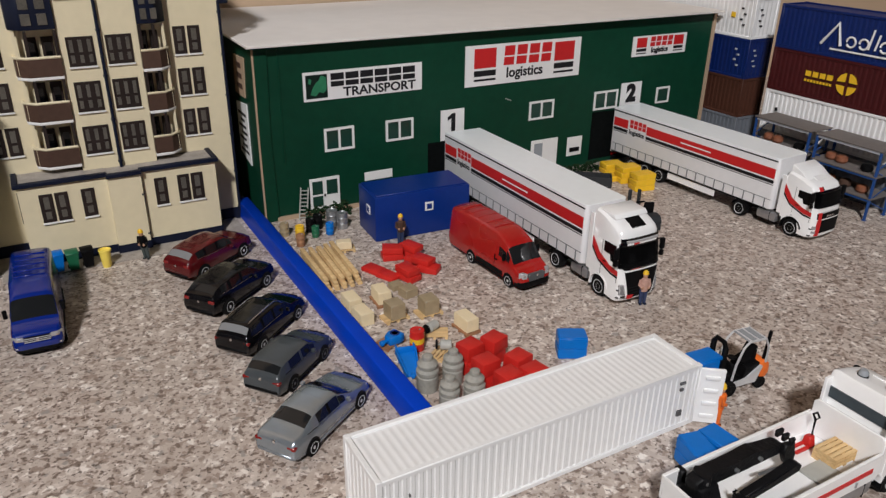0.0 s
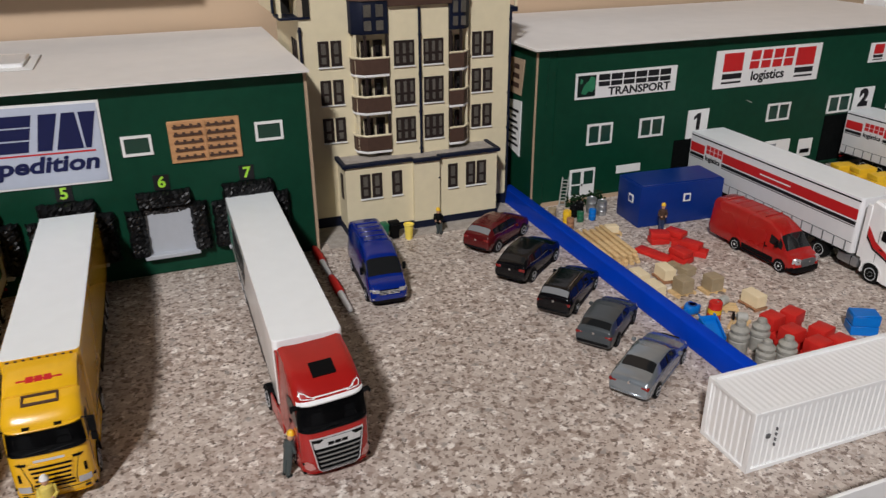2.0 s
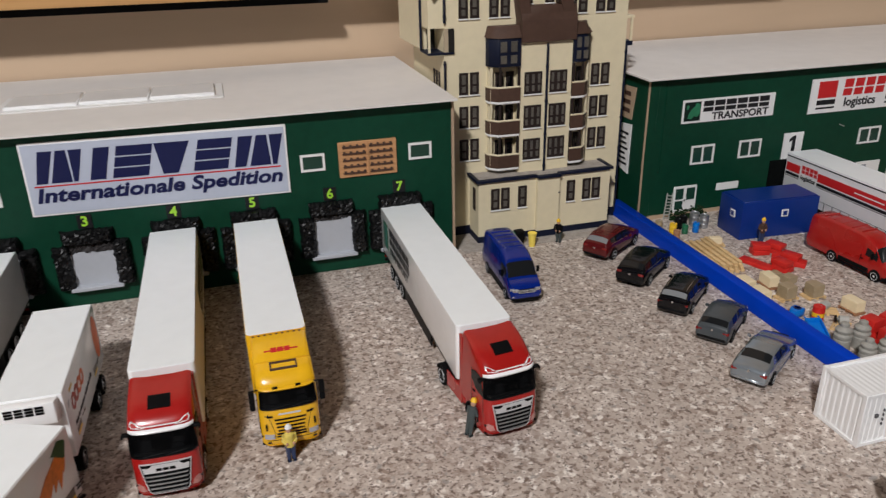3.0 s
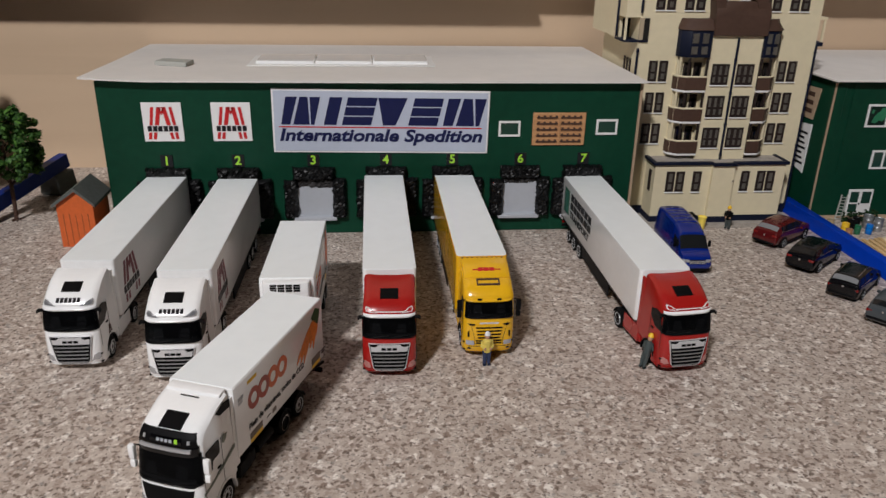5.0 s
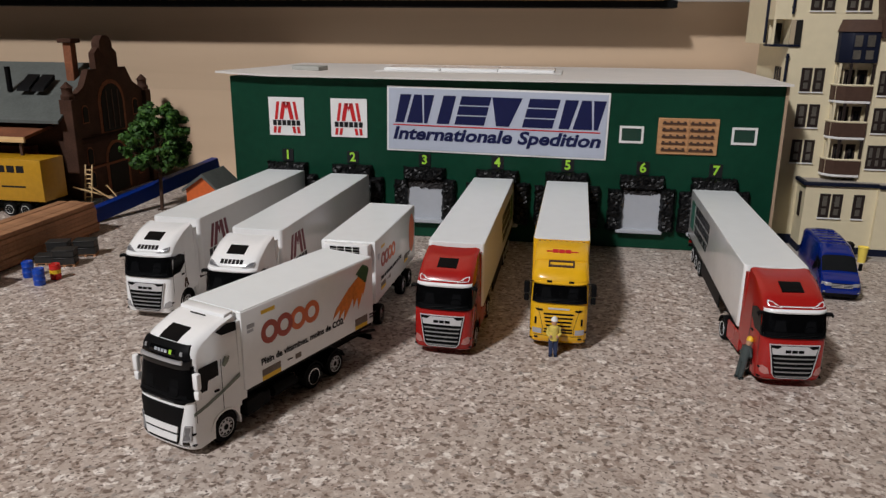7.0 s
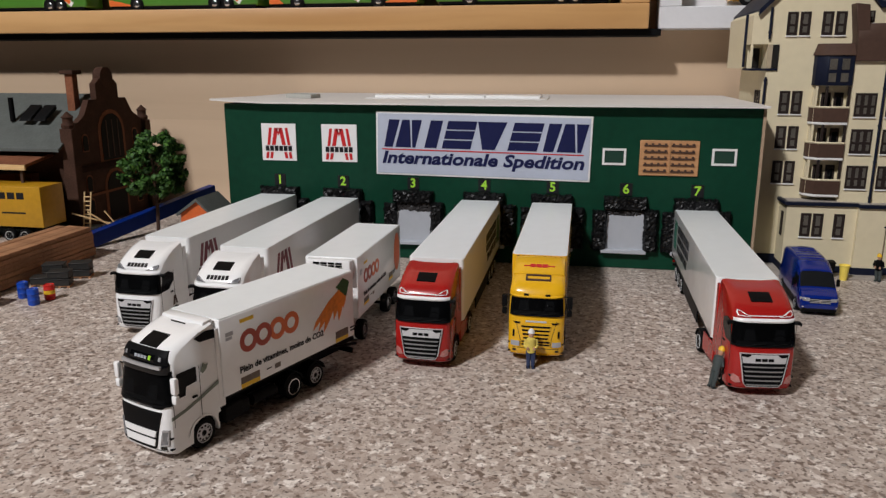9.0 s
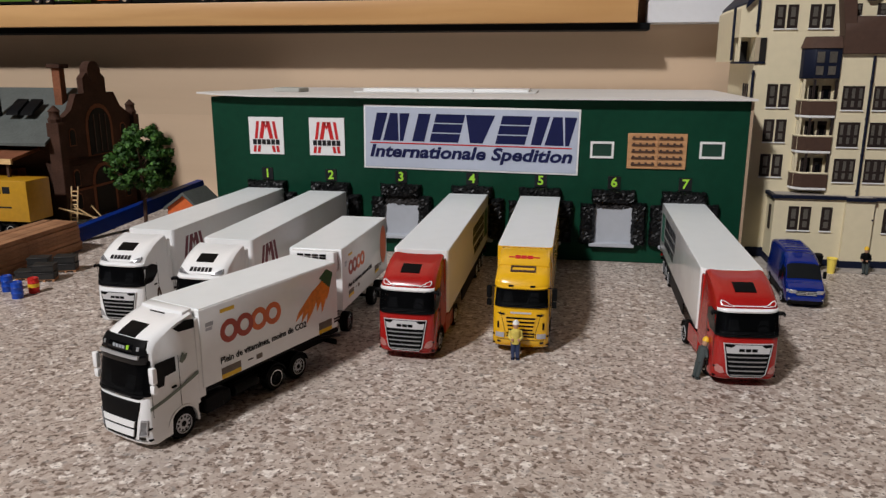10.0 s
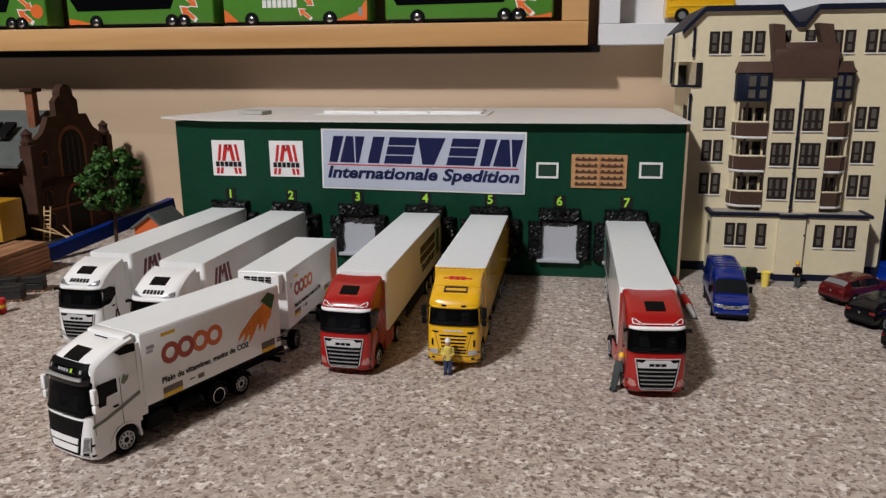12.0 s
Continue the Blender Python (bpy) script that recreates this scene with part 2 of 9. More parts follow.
M_RUBBER = mat("tyre_rubber", (0.008, 0.008, 0.008), 0.8, var=0.3, scale=900, spec=0.1)
M_CHROME = mat("bright_metal", (0.72, 0.72, 0.73), 0.2, 1.0, var=0.06)
M_RIM = mat("silver_rim_paint", (0.42, 0.43, 0.45), 0.25, 0.7, var=0.08)
M_CARRIM = mat("bright_silver_rim", (0.66, 0.67, 0.69), 0.3, 0.15, var=0.1)
M_STEEL = mat("dull_metal", (0.42, 0.43, 0.44), 0.4, 0.8, var=0.12)
M_GLASS = clear_glass("dark_glass", (0.003, 0.0032, 0.004))
M_WSCREEN = see_through("cab_windscreen", (0.11, 0.118, 0.125))
M_DOORGLASS = mat("dark_door_glass", (0.003, 0.003, 0.0035), 0.12, var=0.1, spec=0.12)
M_GLASSL = clear_glass("pale_glass", (0.30, 0.32, 0.34), 0.1)
M_REDP = mat("red_gloss_paint", (0.36, 0.012, 0.010), 0.26, var=0.08, coat=0.35)
M_SILVER = mat("silver_plastic", (0.62, 0.62, 0.63), 0.3, 0.25, var=0.08)
M_YELP = mat("yellow_gloss_paint", (0.80, 0.44, 0.012), 0.25, var=0.06, coat=0.5)
M_BLUEP = mat("blue_gloss_paint", (0.0015, 0.016, 0.18), 0.22, var=0.1, coat=0.6)
M_BLUEBAR = mat("blue_plastic_strip", (0.0005, 0.042, 0.44), 0.42, var=0.08, scale=90, spec=0.12)
M_BLUEDEEP = mat("deep_blue_plastic", (0.001, 0.020, 0.17), 0.4, var=0.12, scale=90, spec=0.2)
M_BLUEBOX = mat("blue_metal_box", (0.002, 0.026, 0.19), 0.38, var=0.08, spec=0.3)
M_RED = mat("red_plastic", (0.55, 0.022, 0.017), 0.45, var=0.1, spec=0.3)
M_YEL = mat("yellow_plastic", (0.82, 0.50, 0.02), 0.5, var=0.1)
M_CYAN = mat("bright_blue_plastic", (0.002, 0.155, 0.56), 0.4, var=0.1, spec=0.25)
M_GREY = mat("grey_plastic", (0.42, 0.42, 0.385), 0.55, var=0.1)
M_LGREY = mat("pale_grey_plastic", (0.44, 0.46, 0.50), 0.5, var=0.05)
M_FOAM = mat("black_foam", (0.0035, 0.0035, 0.004), 0.42, var=0.6, scale=1200, bump=0.3, spec=0.28)
M_SIGNRED = mat("red_print", (0.55, 0.020, 0.022), 0.4, var=0.05, spec=0.3)
M_SIGNDARK = mat("black_print", (0.014, 0.014, 0.016), 0.4, var=0.1, spec=0.2)
M_SIGNNAVY = mat("navy_print", (0.010, 0.013, 0.065), 0.4, var=0.1, spec=0.25)
M_SIGNGREY = mat("silver_print_ground", (0.48, 0.52, 0.62), 0.4, var=0.04)
M_PAPER = mat("white_paper", (0.80, 0.79, 0.78), 0.6, var=0.02)
M_ORANGE = mat("orange_print", (0.78, 0.16, 0.03), 0.4, var=0.08)
M_LIME = mat("lime_print", (0.38, 0.72, 0.05), 0.4, var=0.05)
M_TIMBER = wood("raw_timber", (0.74, 0.53, 0.27), (0.58, 0.37, 0.16), (60, 500, 500), 0.7)
M_BROWNWOOD = wood("brown_timber", (0.40, 0.20, 0.10), (0.26, 0.12, 0.055), (60, 500, 500), 0.65)

# ---- room, worktop, back wall, shelf ----
bm = B()
box(bm, -1300, 1300, -420, 672, -40, 0)
solid("worktop", bm, M_TOP, label="speckled grey-beige stone-look laminate worktop", category="worktop", kind="structure", smooth=0)
for i, (z0, z1) in enumerate(((-800, 92), (92.05, 420), (420.05, 2500))):
    bm = B()
    box(bm, -2400, 2400, 672, 700, z0, z1)
    solid("wall_back_%d" % (i + 1), bm, M_WALLWOOD, label="pale wood veneer wall panel behind the worktop", category="wall", kind="structure", smooth=0)
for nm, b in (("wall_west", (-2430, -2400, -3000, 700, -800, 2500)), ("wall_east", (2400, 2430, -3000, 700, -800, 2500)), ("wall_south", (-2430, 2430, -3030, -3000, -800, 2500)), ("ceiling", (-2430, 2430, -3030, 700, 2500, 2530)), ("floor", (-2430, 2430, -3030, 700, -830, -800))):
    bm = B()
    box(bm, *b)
    solid(nm, bm, M_ROOM, label="near-black unseen room surface that holds back bounced light", category="wall" if "wall" in nm else nm, kind="structure", smooth=0)
lamp = thing("ceiling_lamp", pose(LAMP[0], LAMP[1], LAMP[2] + 0.03), "round white ceiling lamp on a thin rod", "lamp")
part("shade", turned(B(), [(95, 0), (90, 30), (30, 50)], seg=32), M_WHITE, lamp, k=MM)
part("rod", cyl(B(), (0, 0, 50), 6, 378), M_STEEL, lamp, k=MM)

# ---- warehouses ----
def sheet(parent, name, x0, x1, z0, z1, y, material, t=0.5, bev=0.15, label=""):
    return part(name, box(B(), x0, x1, y - t, y + 0.2, z0, z1, bev), material, parent, label, k=MM)


def hall_window(parent, x0, x1, z0, z1, y, panes=2, pane_mat=None):
    """White frame with dark panes set back in it."""
    w = thing("window")
    w.parent = parent
    fw = 1.6
    bm = B()
    for b in ((x0, x1, z0, z0 + fw), (x0, x1, z1 - fw, z1), (x0, x0 + fw, z0 + fw, z1 - fw), (x1 - fw, x1, z0 + fw, z1 - fw)):
        box(bm, b[0], b[1], y - 1.0, y + 0.2, b[2], b[3])
    for i in range(1, panes):
        c = x0 + (x1 - x0) * i / panes
        box(bm, c - 0.7, c + 0.7, y - 0.9, y + 0.2, z0 + fw, z1 - fw)
    part("frame", bm, M_WHITE, w, k=MM)
    for i in range(panes):
        a, b = x0 + (x1 - x0) * i / panes, x0 + (x1 - x0) * (i + 1) / panes
        part("pane", box(B(), a + 0.9, b - 0.9, y - 0.35, y + 0.2, z0 + 1, z1 - 1), pane_mat or M_HALLPANE, w, k=MM)
    return w


M_HALLPANE = clear_glass("green_black_pane", (0.015, 0.05, 0.035), 0.1)


def hall(name, x0, x1, yf, h, label, slope=0.0):
    t = thing(name, None, label, "warehouse")
    bm = B()
    box(bm, x0, x1, yf, 664, 0, h, 0.6)
    part("wall", bm, M_GREEN, t, k=MM)
    return t


# transport hall with seven docks
nh = hall("warehouse", -406, 0, 480, 120, "dark green card warehouse with seven numbered loading docks", 0)
bm = B()
rows = []
for x, yf, yb, lift in ((-414.5, 473.5, 668, 2.3), (-396, 473.4, 668, 1.2), (-370, 473.3, 668, 0.3), (-200, 472.8, 668, 0.0), (2.5, 472.5, 668, 0.3)):
    rows.append([bm.verts.new((x, yf, 120.2 + lift)), bm.verts.new((x, yf, 121.6 + lift)), bm.verts.new((x, 560, 121.8 + lift * 0.3)), bm.verts.new((x, yb, 121.8)), bm.verts.new((x, yb, 120.2)), bm.verts.new((x, 560, 120.2 + lift * 0.3))])
for a, b in zip(rows, rows[1:]):
    for q in range(6):
        bm.faces.new((a[q], a[(q + 1) % 6], b[(q + 1) % 6], b[q]))
bm.faces.new(rows[0][::-1])
bm.faces.new(rows[-1])
part("roof", bm, M_CARD, nh, "white card roof sheet with a thin overhang", k=MM)
part("corner_strip", box(B(), -0.2, 1.6, 479, 482, 0, 119.8), M_CARDEDGE, nh, k=MM)
bm = B()
for a, b in ((-300, -253), (-252, -206), (-205, -160)):
    box(bm, a, b, 545, 583, 121.8, 125.2, 0.8)
rl = part("rooflight", bm, M_PAINTW, nh, "long white plastic rooflight strip", k=MM)
part("rim", box(B(), -306, -154, 538, 590, 121.8, 122.9, 0.4), M_WHITE, rl, k=MM)
vent = part("roof_vent", prism(B(), [(-378, 540), (-352, 532), (-349, 548), (-375, 556)], 121.8, 125.5, "z", 0.5), M_GREY, nh, "low grey roof vent", k=MM)

# big name board
sg = part("name_board", box(B(), -281, -117.5, 478.9, 480.2, 66, 114.2, 0.2), M_PAPER, nh, "silver board with navy blocks and lettering", k=MM)
part("panel", box(B(), -279.6, -119, 478.5, 479.2, 67.4, 112.8), M_SIGNGREY, sg, k=MM)


def slanted(bm, x0, x1, z0, z1, lean, y, t=0.25):
    prism(bm, [(x0, z0), (x1, z0), (x1 + lean, z1), (x0 + lean, z1)], y - t, y, "y")


zb, zt, lean = 87.6, 108.4, 5.0


def name_block(pts):
    part("name_block", prism(B(), pts, 478.25, 478.5, "y"), M_SIGNNAVY, sg, "navy slanted name block", k=MM)


for c, w in ((-274.5, 24.5), (-153.0, 28.0)):
    name_block([(c, zb), (c + w * 0.27, zb), (c + w * 0.30 + lean, zt), (c + lean * 0.8, zt)])
    name_block([(c + w * 0.36, zb), (c + w * 0.86, zb), (c + w * 0.62 + lean, zt), (c + w * 0.38 + lean, zt)])
    name_block([(c + w * 0.90, zb), (c + w, zb), (c + w + lean, zt), (c + w * 0.68 + lean, zt)])
name_block([(-243, zb), (-233.6, zb), (-233.6 + lean, zt), (-243 + lean, zt)])
for c in (-229.5, -179.5):
    for k in range(3):
        z0 = zb + k * 7.25
        d = lean * (z0 - zb) / (zt - zb)
        name_block([(c + d, z0), (c + 22 + d, z0), (c + 22 + d + 1.5, z0 + 6.3), (c + d + 1.5, z0 + 6.3)])
name_block([(-198.5, zb), (-189, zb), (-180, zt), (-202, zt)])
part("rule", box(B(), -276, -123, 478.2, 478.6, 85.4, 86.2), M_SIGNRED, sg, k=MM)
lettering("wording", "Internationale Spedition", 12.8, M_SIGNNAVY, sg, pose(-0.1995, 0.4783, 0.0792), bold=0.42, slant=0.20, stretch=1.245)
sg.matrix_local = Matrix.Translation((-0.199, 0, 0.090)) @ pose(0, 0, 0, 0, 0.75, 0) @ Matrix.Translation((0.199, 0, -0.090))

# two white boards with red strokes
for x in (-375, -325.2):
    bd = part("sign_board", box(B(), x, x + 28.5, 479.2, 480.2, 75.8, 104.8), M_PAPER, nh, "white board with red slanted strokes and a dark bar", k=MM)
    for a, b, q in ((4.6, 6.8, 2.0), (8.4, 11.4, 2.6), (17.0, 20.0, -2.6), (21.6, 23.8, -2.0)):
        part("stroke", prism(B(), [(x + a, 88), (x + b, 88), (x + b + q, 101.5), (x + a + q, 101.5)], 478.9, 479.2, "y"), M_SIGNRED, bd, k=MM)
    part("stroke", prism(B(), [(x + 11.6, 101.5), (x + 14.2, 95.4), (x + 16.8, 101.5), (x + 15.6, 101.5), (x + 14.2, 98.4), (x + 12.8, 101.5)], 478.9, 479.2, "y"), M_SIGNRED, bd, k=MM)
    for a, q in ((3.0, 0.7), (6.4, 0.9), (19.4, -0.9), (22.8, -0.7)):
        part("stroke", prism(B(), [(x + a, 77.5), (x + a + 2.2, 77.5), (x + a + 2.2 + q, 82.5), (x + a + q, 82.5)], 478.9, 479.2, "y"), M_SIGNRED, bd, k=MM)
    for i in range(6):
        part("name_block", box(B(), x + 3 + i * 3.8, x + 6 + i * 3.8, 478.85, 479.2, 83.4, 87.4), M_SIGNDARK, bd, k=MM)

hall_window(nh, -109.5, -92.6, 78.2, 90.4, 480, 1)
hall_window(nh, -32.6, -15.6, 79.4, 91.5, 480, 1)
M_CRATE = wood("orange_brown_wood", (0.52, 0.27, 0.12), (0.40, 0.19, 0.08), (60, 500, 500), 0.6)
rack = part("slatted_vent", box(B(), -83, -41.5, 478.6, 480.2, 71.2, 96.8, 0.3), M_CRATE, nh, "brown wooden wall panel with rows of dark slots", k=MM)
for c in range(2):
    for r in range(5):
        x0, z0 = -80.2 + c * 19.2, 73.6 + r * 4.7
        bm = B()
        box(bm, x0, x0 + 16.5, 477.7, 479, z0 + 0.2, z0 + 1.3)
        for k in range(4):
            box(bm, x0 + 0.6 + k * 4.6, x0 + 2.2 + k * 4.6, 477.6, 479, z0 + 1.3, z0 + 2.4)
        part("slat", bm, M_BROWN, rack, k=MM)
part("batten", box(B(), -62.9, -61.5, 477.8, 479, 71.6, 96.4), M_CRATE, rack, k=MM)

# docks
DOCKS = (-361.3, -308.6, -252.1, -196.6, -144.8, -91.0, -40.5)


def foam(x0, x1, z0, z1, depth, seed):
    """A ragged foam pad glued to the wall."""
    rnd = random.Random(seed)
    nx, nz = max(2, int((x1 - x0) / 1.3)), max(2, int((z1 - z0) / 1.3))
    bm = B()
    grid = []
    for j in range(nz + 1):
        row = []
        for i in range(nx + 1):
            edge = i in (0, nx) or j in (0, nz)
            row.append(bm.verts.new((x0 + (x1 - x0) * i / nx + rnd.uniform(-0.55, 0.55), 480 - (depth * 0.55 if edge else depth) - rnd.uniform(-0.75, 0.75), z0 + (z1 - z0) * j / nz + rnd.uniform(-0.55, 0.55))))
        grid.append(row)
    for j in range(nz):
        for i in range(nx):
            bm.faces.new((grid[j][i], grid[j][i + 1], grid[j + 1][i + 1], grid[j + 1][i]))
    rim = [grid[0][i] for i in range(nx + 1)] + [grid[j][nx] for j in range(1, nz + 1)] + [grid[nz][i] for i in range(nx - 1, -1, -1)] + [grid[j][0] for j in range(nz - 1, 0, -1)]
    back = [bm.verts.new((v.co.x, 480.2, v.co.z)) for v in rim]
    for i in range(len(rim)):
        k = (i + 1) % len(rim)
        bm.faces.new((rim[i], rim[k], back[k], back[i]))
    return bm


# dark ragged strip on each door: the top pad's shadow put into colour
M_PADSHADE = mat("pad_shadow_grey", (0.035, 0.032, 0.032), 0.7, var=0.4, scale=900, spec=0.15)
for i, c in enumerate(DOCKS):
    d = thing("loading_dock")
    d.parent = nh
    d["label"] = "loading dock door in black foam padding"
    part("door_panel", box(B(), c - 14, c + 15, 479, 480.2, 14.5, 47, 0.2), M_LGREY, d, k=MM)
    lip = part("dock_plate", box(B(), c - 16.5, c + 16.5, 474.5, 480.2, 12.4, 15.2, 0.4), M_LGREY, d, k=MM)
    part("foam_backing", foam(c - 14.2, c + 15.2, 40.5 - (i * 7 % 5) * 0.5, 47.5, 1.6, i * 5 + 90), M_PADSHADE, d, k=MM, smooth=0)
    part("pad", foam(c - 16, c + 15.5, 45.5, 55, 5.5, i * 3), M_FOAM, d, k=MM, smooth=0)
    part("pad", foam(c - 23.5, c - 13, 14, 44.5, 5.5, i * 3 + 1), M_FOAM, d, k=MM, smooth=0)
    part("pad", foam(c + 13.8, c + 24, 14, 46, 5.5, i * 3 + 2), M_FOAM, d, k=MM, smooth=0)
    plate = part("number_plate", box(B(), c - 4.6, c + 4.4, 479.3, 480.2, 55.6, 65), M_SIGNDARK, d, k=MM)
    lettering("number", str(i + 1), 9.6, M_LIME, plate, pose((c - 0.1) * MM, 0.4792, 0.0603), bold=0.25)

# second hall, two docks
bh = hall("warehouse", 168, 573, 496, 118.5, "dark green card warehouse with company boards and two open docks", 0)
part("roof", prism(B(), [(163.5, 489), (577, 488), (580, 668), (165, 668)], 118.7, 120.4, "z", 0.3), M_CARD, bh, "white card roof sheet with a thin overhang", k=MM)
part("corner_strip", box(B(), 572.8, 576, 495, 499, 0, 118), M_CARDEDGE, bh, k=MM)
part("base_rail", box(B(), 176, 300, 494.6, 496.2, 0, 3), M_CARDEDGE, bh, k=MM)
# folded card flap at the front corner, scuffed
part("card_flap", prism(B(), [(168.2, 0.5), (177.5, 0.5), (176.0, 60), (177.8, 117.2), (168.2, 117.2)], 494.9, 496.2, "y", 0.25), M_GREEN, bh, k=MM)
part("corner_edge", prism(B(), [(167.4, 0.5), (168.4, 0.5), (168.3, 60), (168.8, 117), (167.8, 117), (167.3, 50)], 494.4, 496.0, "y"), M_CARDEDGE, bh, "bare card edge at the corner", k=MM)
part("card_flap", prism(B(), [(184.2, 40), (184.9, 40), (185.3, 117), (184.5, 117)], 495.4, 496.2, "y"), M_GREEN, bh, k=MM)
# glued paper on the gable end
part("paper_label", prism(B(), [(517.5, 35), (542, 40), (541.5, 75.5), (516.5, 78)], 167.2, 168.3, "x"), M_PAPER, bh, "white printed packing label", k=MM)
bm = B()
for k in range(7):
    box(bm, 166.9, 167.3, 520 + (k % 3) * 2, 538 - (k % 2) * 5, 42 + k * 4.4, 43.8 + k * 4.4)
part("print_bar", bm, M_SIGNDARK, bh, k=MM)
lb = part("brown_label", prism(B(), [(518, 82), (541, 82), (538, 108), (513.5, 109)], 167.2, 168.3, "x"), M_CARDEDGE, bh, "brown printed card patch", k=MM)
for k in range(3):
    part("print_bar", box(B(), 166.9, 167.3, 521, 534 - k * 2, 87 + k * 7, 90.5 + k * 7), M_BROWN, lb, k=MM)

YB = 496
bd = part("company_board", box(B(), 200.3, 288, YB - 0.8, YB + 0.2, 80.6, 99.8), M_PAPER, bh, "white board with a green square and black blocks", k=MM)
em = part("emblem", box(B(), 202, 217, YB - 1.0, YB - 0.7, 82.4, 98), mat("green_black_print", (0.006, 0.016, 0.012), 0.4, var=0.3, spec=0.2), bd, k=MM)
M_GREENPRINT = mat("mid_green_print", (0.02, 0.17, 0.08), 0.4, var=0.3, scale=300)
part("green_patch", prism(B(), [(205, 85), (208.5, 84), (211, 86.5), (214, 85.5), (216.4, 88), (216.2, 96), (212.5, 97.2), (211, 94), (208.6, 92.4), (206.4, 89)], YB - 1.25, YB - 0.95, "y"), M_GREENPRINT, em, k=MM)
part("green_patch", prism(B(), [(203.6, 92.5), (205.4, 92), (206, 95), (204.2, 96)], YB - 1.25, YB - 0.95, "y"), M_GREENPRINT, em, k=MM)
for i in range(6):
    a = 219.5 + i * 10.7
    bm = B()
    box(bm, a, a + 9.4, YB - 1.0, YB - 0.7, 89.2, 92.6)
    box(bm, a, a + 9.4, YB - 1.0, YB - 0.7, 93.6, 98)
    part("name_block", bm, M_SIGNDARK, bd, k=MM)
lettering("wording", "TRANSPORT", 8.4, M_SIGNDARK, bd, pose(0.2555, YB * MM - 0.0009, 0.0847), bold=0.2, stretch=1.15)


def moss_board(x0, x1, z0, z1):
    b = part("company_board", box(B(), x0, x1, YB - 0.8, YB + 0.2, z0, z1), M_PAPER, bh, "white board with red and black blocks", k=MM)
    w, h = x1 - x0, z1 - z0
    for a, c in ((0.07, 0.25), (0.76, 0.94)):
        part("red_block", box(B(), x0 + w * a, x0 + w * c, YB - 1.0, YB - 0.7, z0 + h * 0.44, z0 + h * 0.92), M_SIGNRED, b, k=MM)
        part("black_block", box(B(), x0 + w * a, x0 + w * c, YB - 1.0, YB - 0.7, z0 + h * 0.24, z0 + h * 0.38), M_SIGNDARK, b, k=MM)
        part("black_block", box(B(), x0 + w * a, x0 + w * c, YB - 1.0, YB - 0.7, z0 + h * 0.12, z0 + h * 0.17), M_SIGNDARK, b, k=MM)
    for i in range(4):
        a = x0 + w * (0.315 + i * 0.108)
        bm = B()
        slanted(bm, a, a + w * 0.085, z0 + h * 0.46, z0 + h * 0.66, w * 0.004, YB - 0.75)
        slanted(bm, a + w * 0.005, a + w * 0.09, z0 + h * 0.70, z0 + h * 0.94, w * 0.004, YB - 0.75)
        part("name_block", bm, M_SIGNRED, b, k=MM)
    lettering("wording", "logistics", h * 0.36, M_SIGNDARK, b, pose((x0 + w * 0.5) * MM, YB * MM - 0.0009, (z0 + h * 0.26) * MM), bold=0.25)


moss_board(323.8, 429, 78, 107.6)
moss_board(483.4, 543, 87.3, 103.6)
for a in ((213, 235, 44.6, 60.8), (259.3, 281.2, 45.6, 61), (383.3, 407, 46, 60.8), (448, 473, 46.6, 62)):
    hall_window(bh, *a, YB, 2)
hall_window(bh, 516.7, 531.8, 45, 59, YB, 1)
for x0, x1, z0, z1, tx in ((304, 323.8, 40, 63, "1"), (476.3, 498.4, 40, 66.2, "2")):
    pl = part("number_plate", box(B(), x0, x1, YB - 0.8, YB + 0.2, z0, z1), M_PAPER, bh, k=MM)
    if tx == "1":
        c, zc = (x0 + x1) / 2, z1 - 9.5
        part("number", prism(B(), [(c + a, zc + b) for a, b in ((-1.2, -6.8), (2.2, -6.8), (2.2, 6.8), (-0.6, 6.8), (-4.2, 4.0), (-4.2, 1.4), (-1.2, 3.2))], YB - 1.0, YB - 0.6, "y"), M_SIGNDARK, pl, k=MM)
    else:
        lettering("number", tx, 19, M_SIGNDARK, pl, pose((x0 + x1) / 2 * MM, YB * MM - 0.0009, (z1 - 9.5) * MM), bold=1.3)
dr = part("door", box(B(), 200.4, 222.4, YB - 1.2, YB + 0.2, 3, 26.4, 0.2), M_WHITE, bh, "white double door with glazed panes", k=MM)
for a, b, c, d in ((202, 209.5, 15, 24.5), (202, 209.5, 6, 13.5), (212.5, 220.5, 14, 24.5)):
    part("pane", box(B(), a, b, YB - 1.5, YB - 1.1, c, d), M_HALLPANE, dr, k=MM)
part("handle", box(B(), 210.4, 211.4, YB - 2, YB - 1.1, 13, 14.5), M_DARK, dr, k=MM)
sheet(bh, "vent_cover", 242, 264, 18.6, 25, YB, M_WHITE)
dr = part("door", box(B(), 387.4, 413.4, YB - 1.2, YB + 0.2, 2.5, 28.6, 0.2), M_WHITE, bh, "white double door, one leaf glazed", k=MM)
part("pane", box(B(), 390, 398, YB - 1.5, YB - 1.1, 12, 26), M_GLASSL, dr, k=MM)
fl = sheet(bh, "hatch", 424, 439.2, 10.6, 26.6, YB, M_WHITE)
part("slot", box(B(), 426.5, 436.5, YB - 0.9, YB - 0.4, 14, 17.5), M_DARK, fl, k=MM)
# open docks are flat black sheets, the shade inside painted on the wall
M_HOLESHADE = mat("inner_shade_black", (0.006, 0.007, 0.007), 0.9, var=0.3, spec=0.0)
part("dock_opening", box(B(), 293.5, 344, YB - 0.3, YB + 0.2, 4, 39.6), M_HOLESHADE, bh, k=MM)
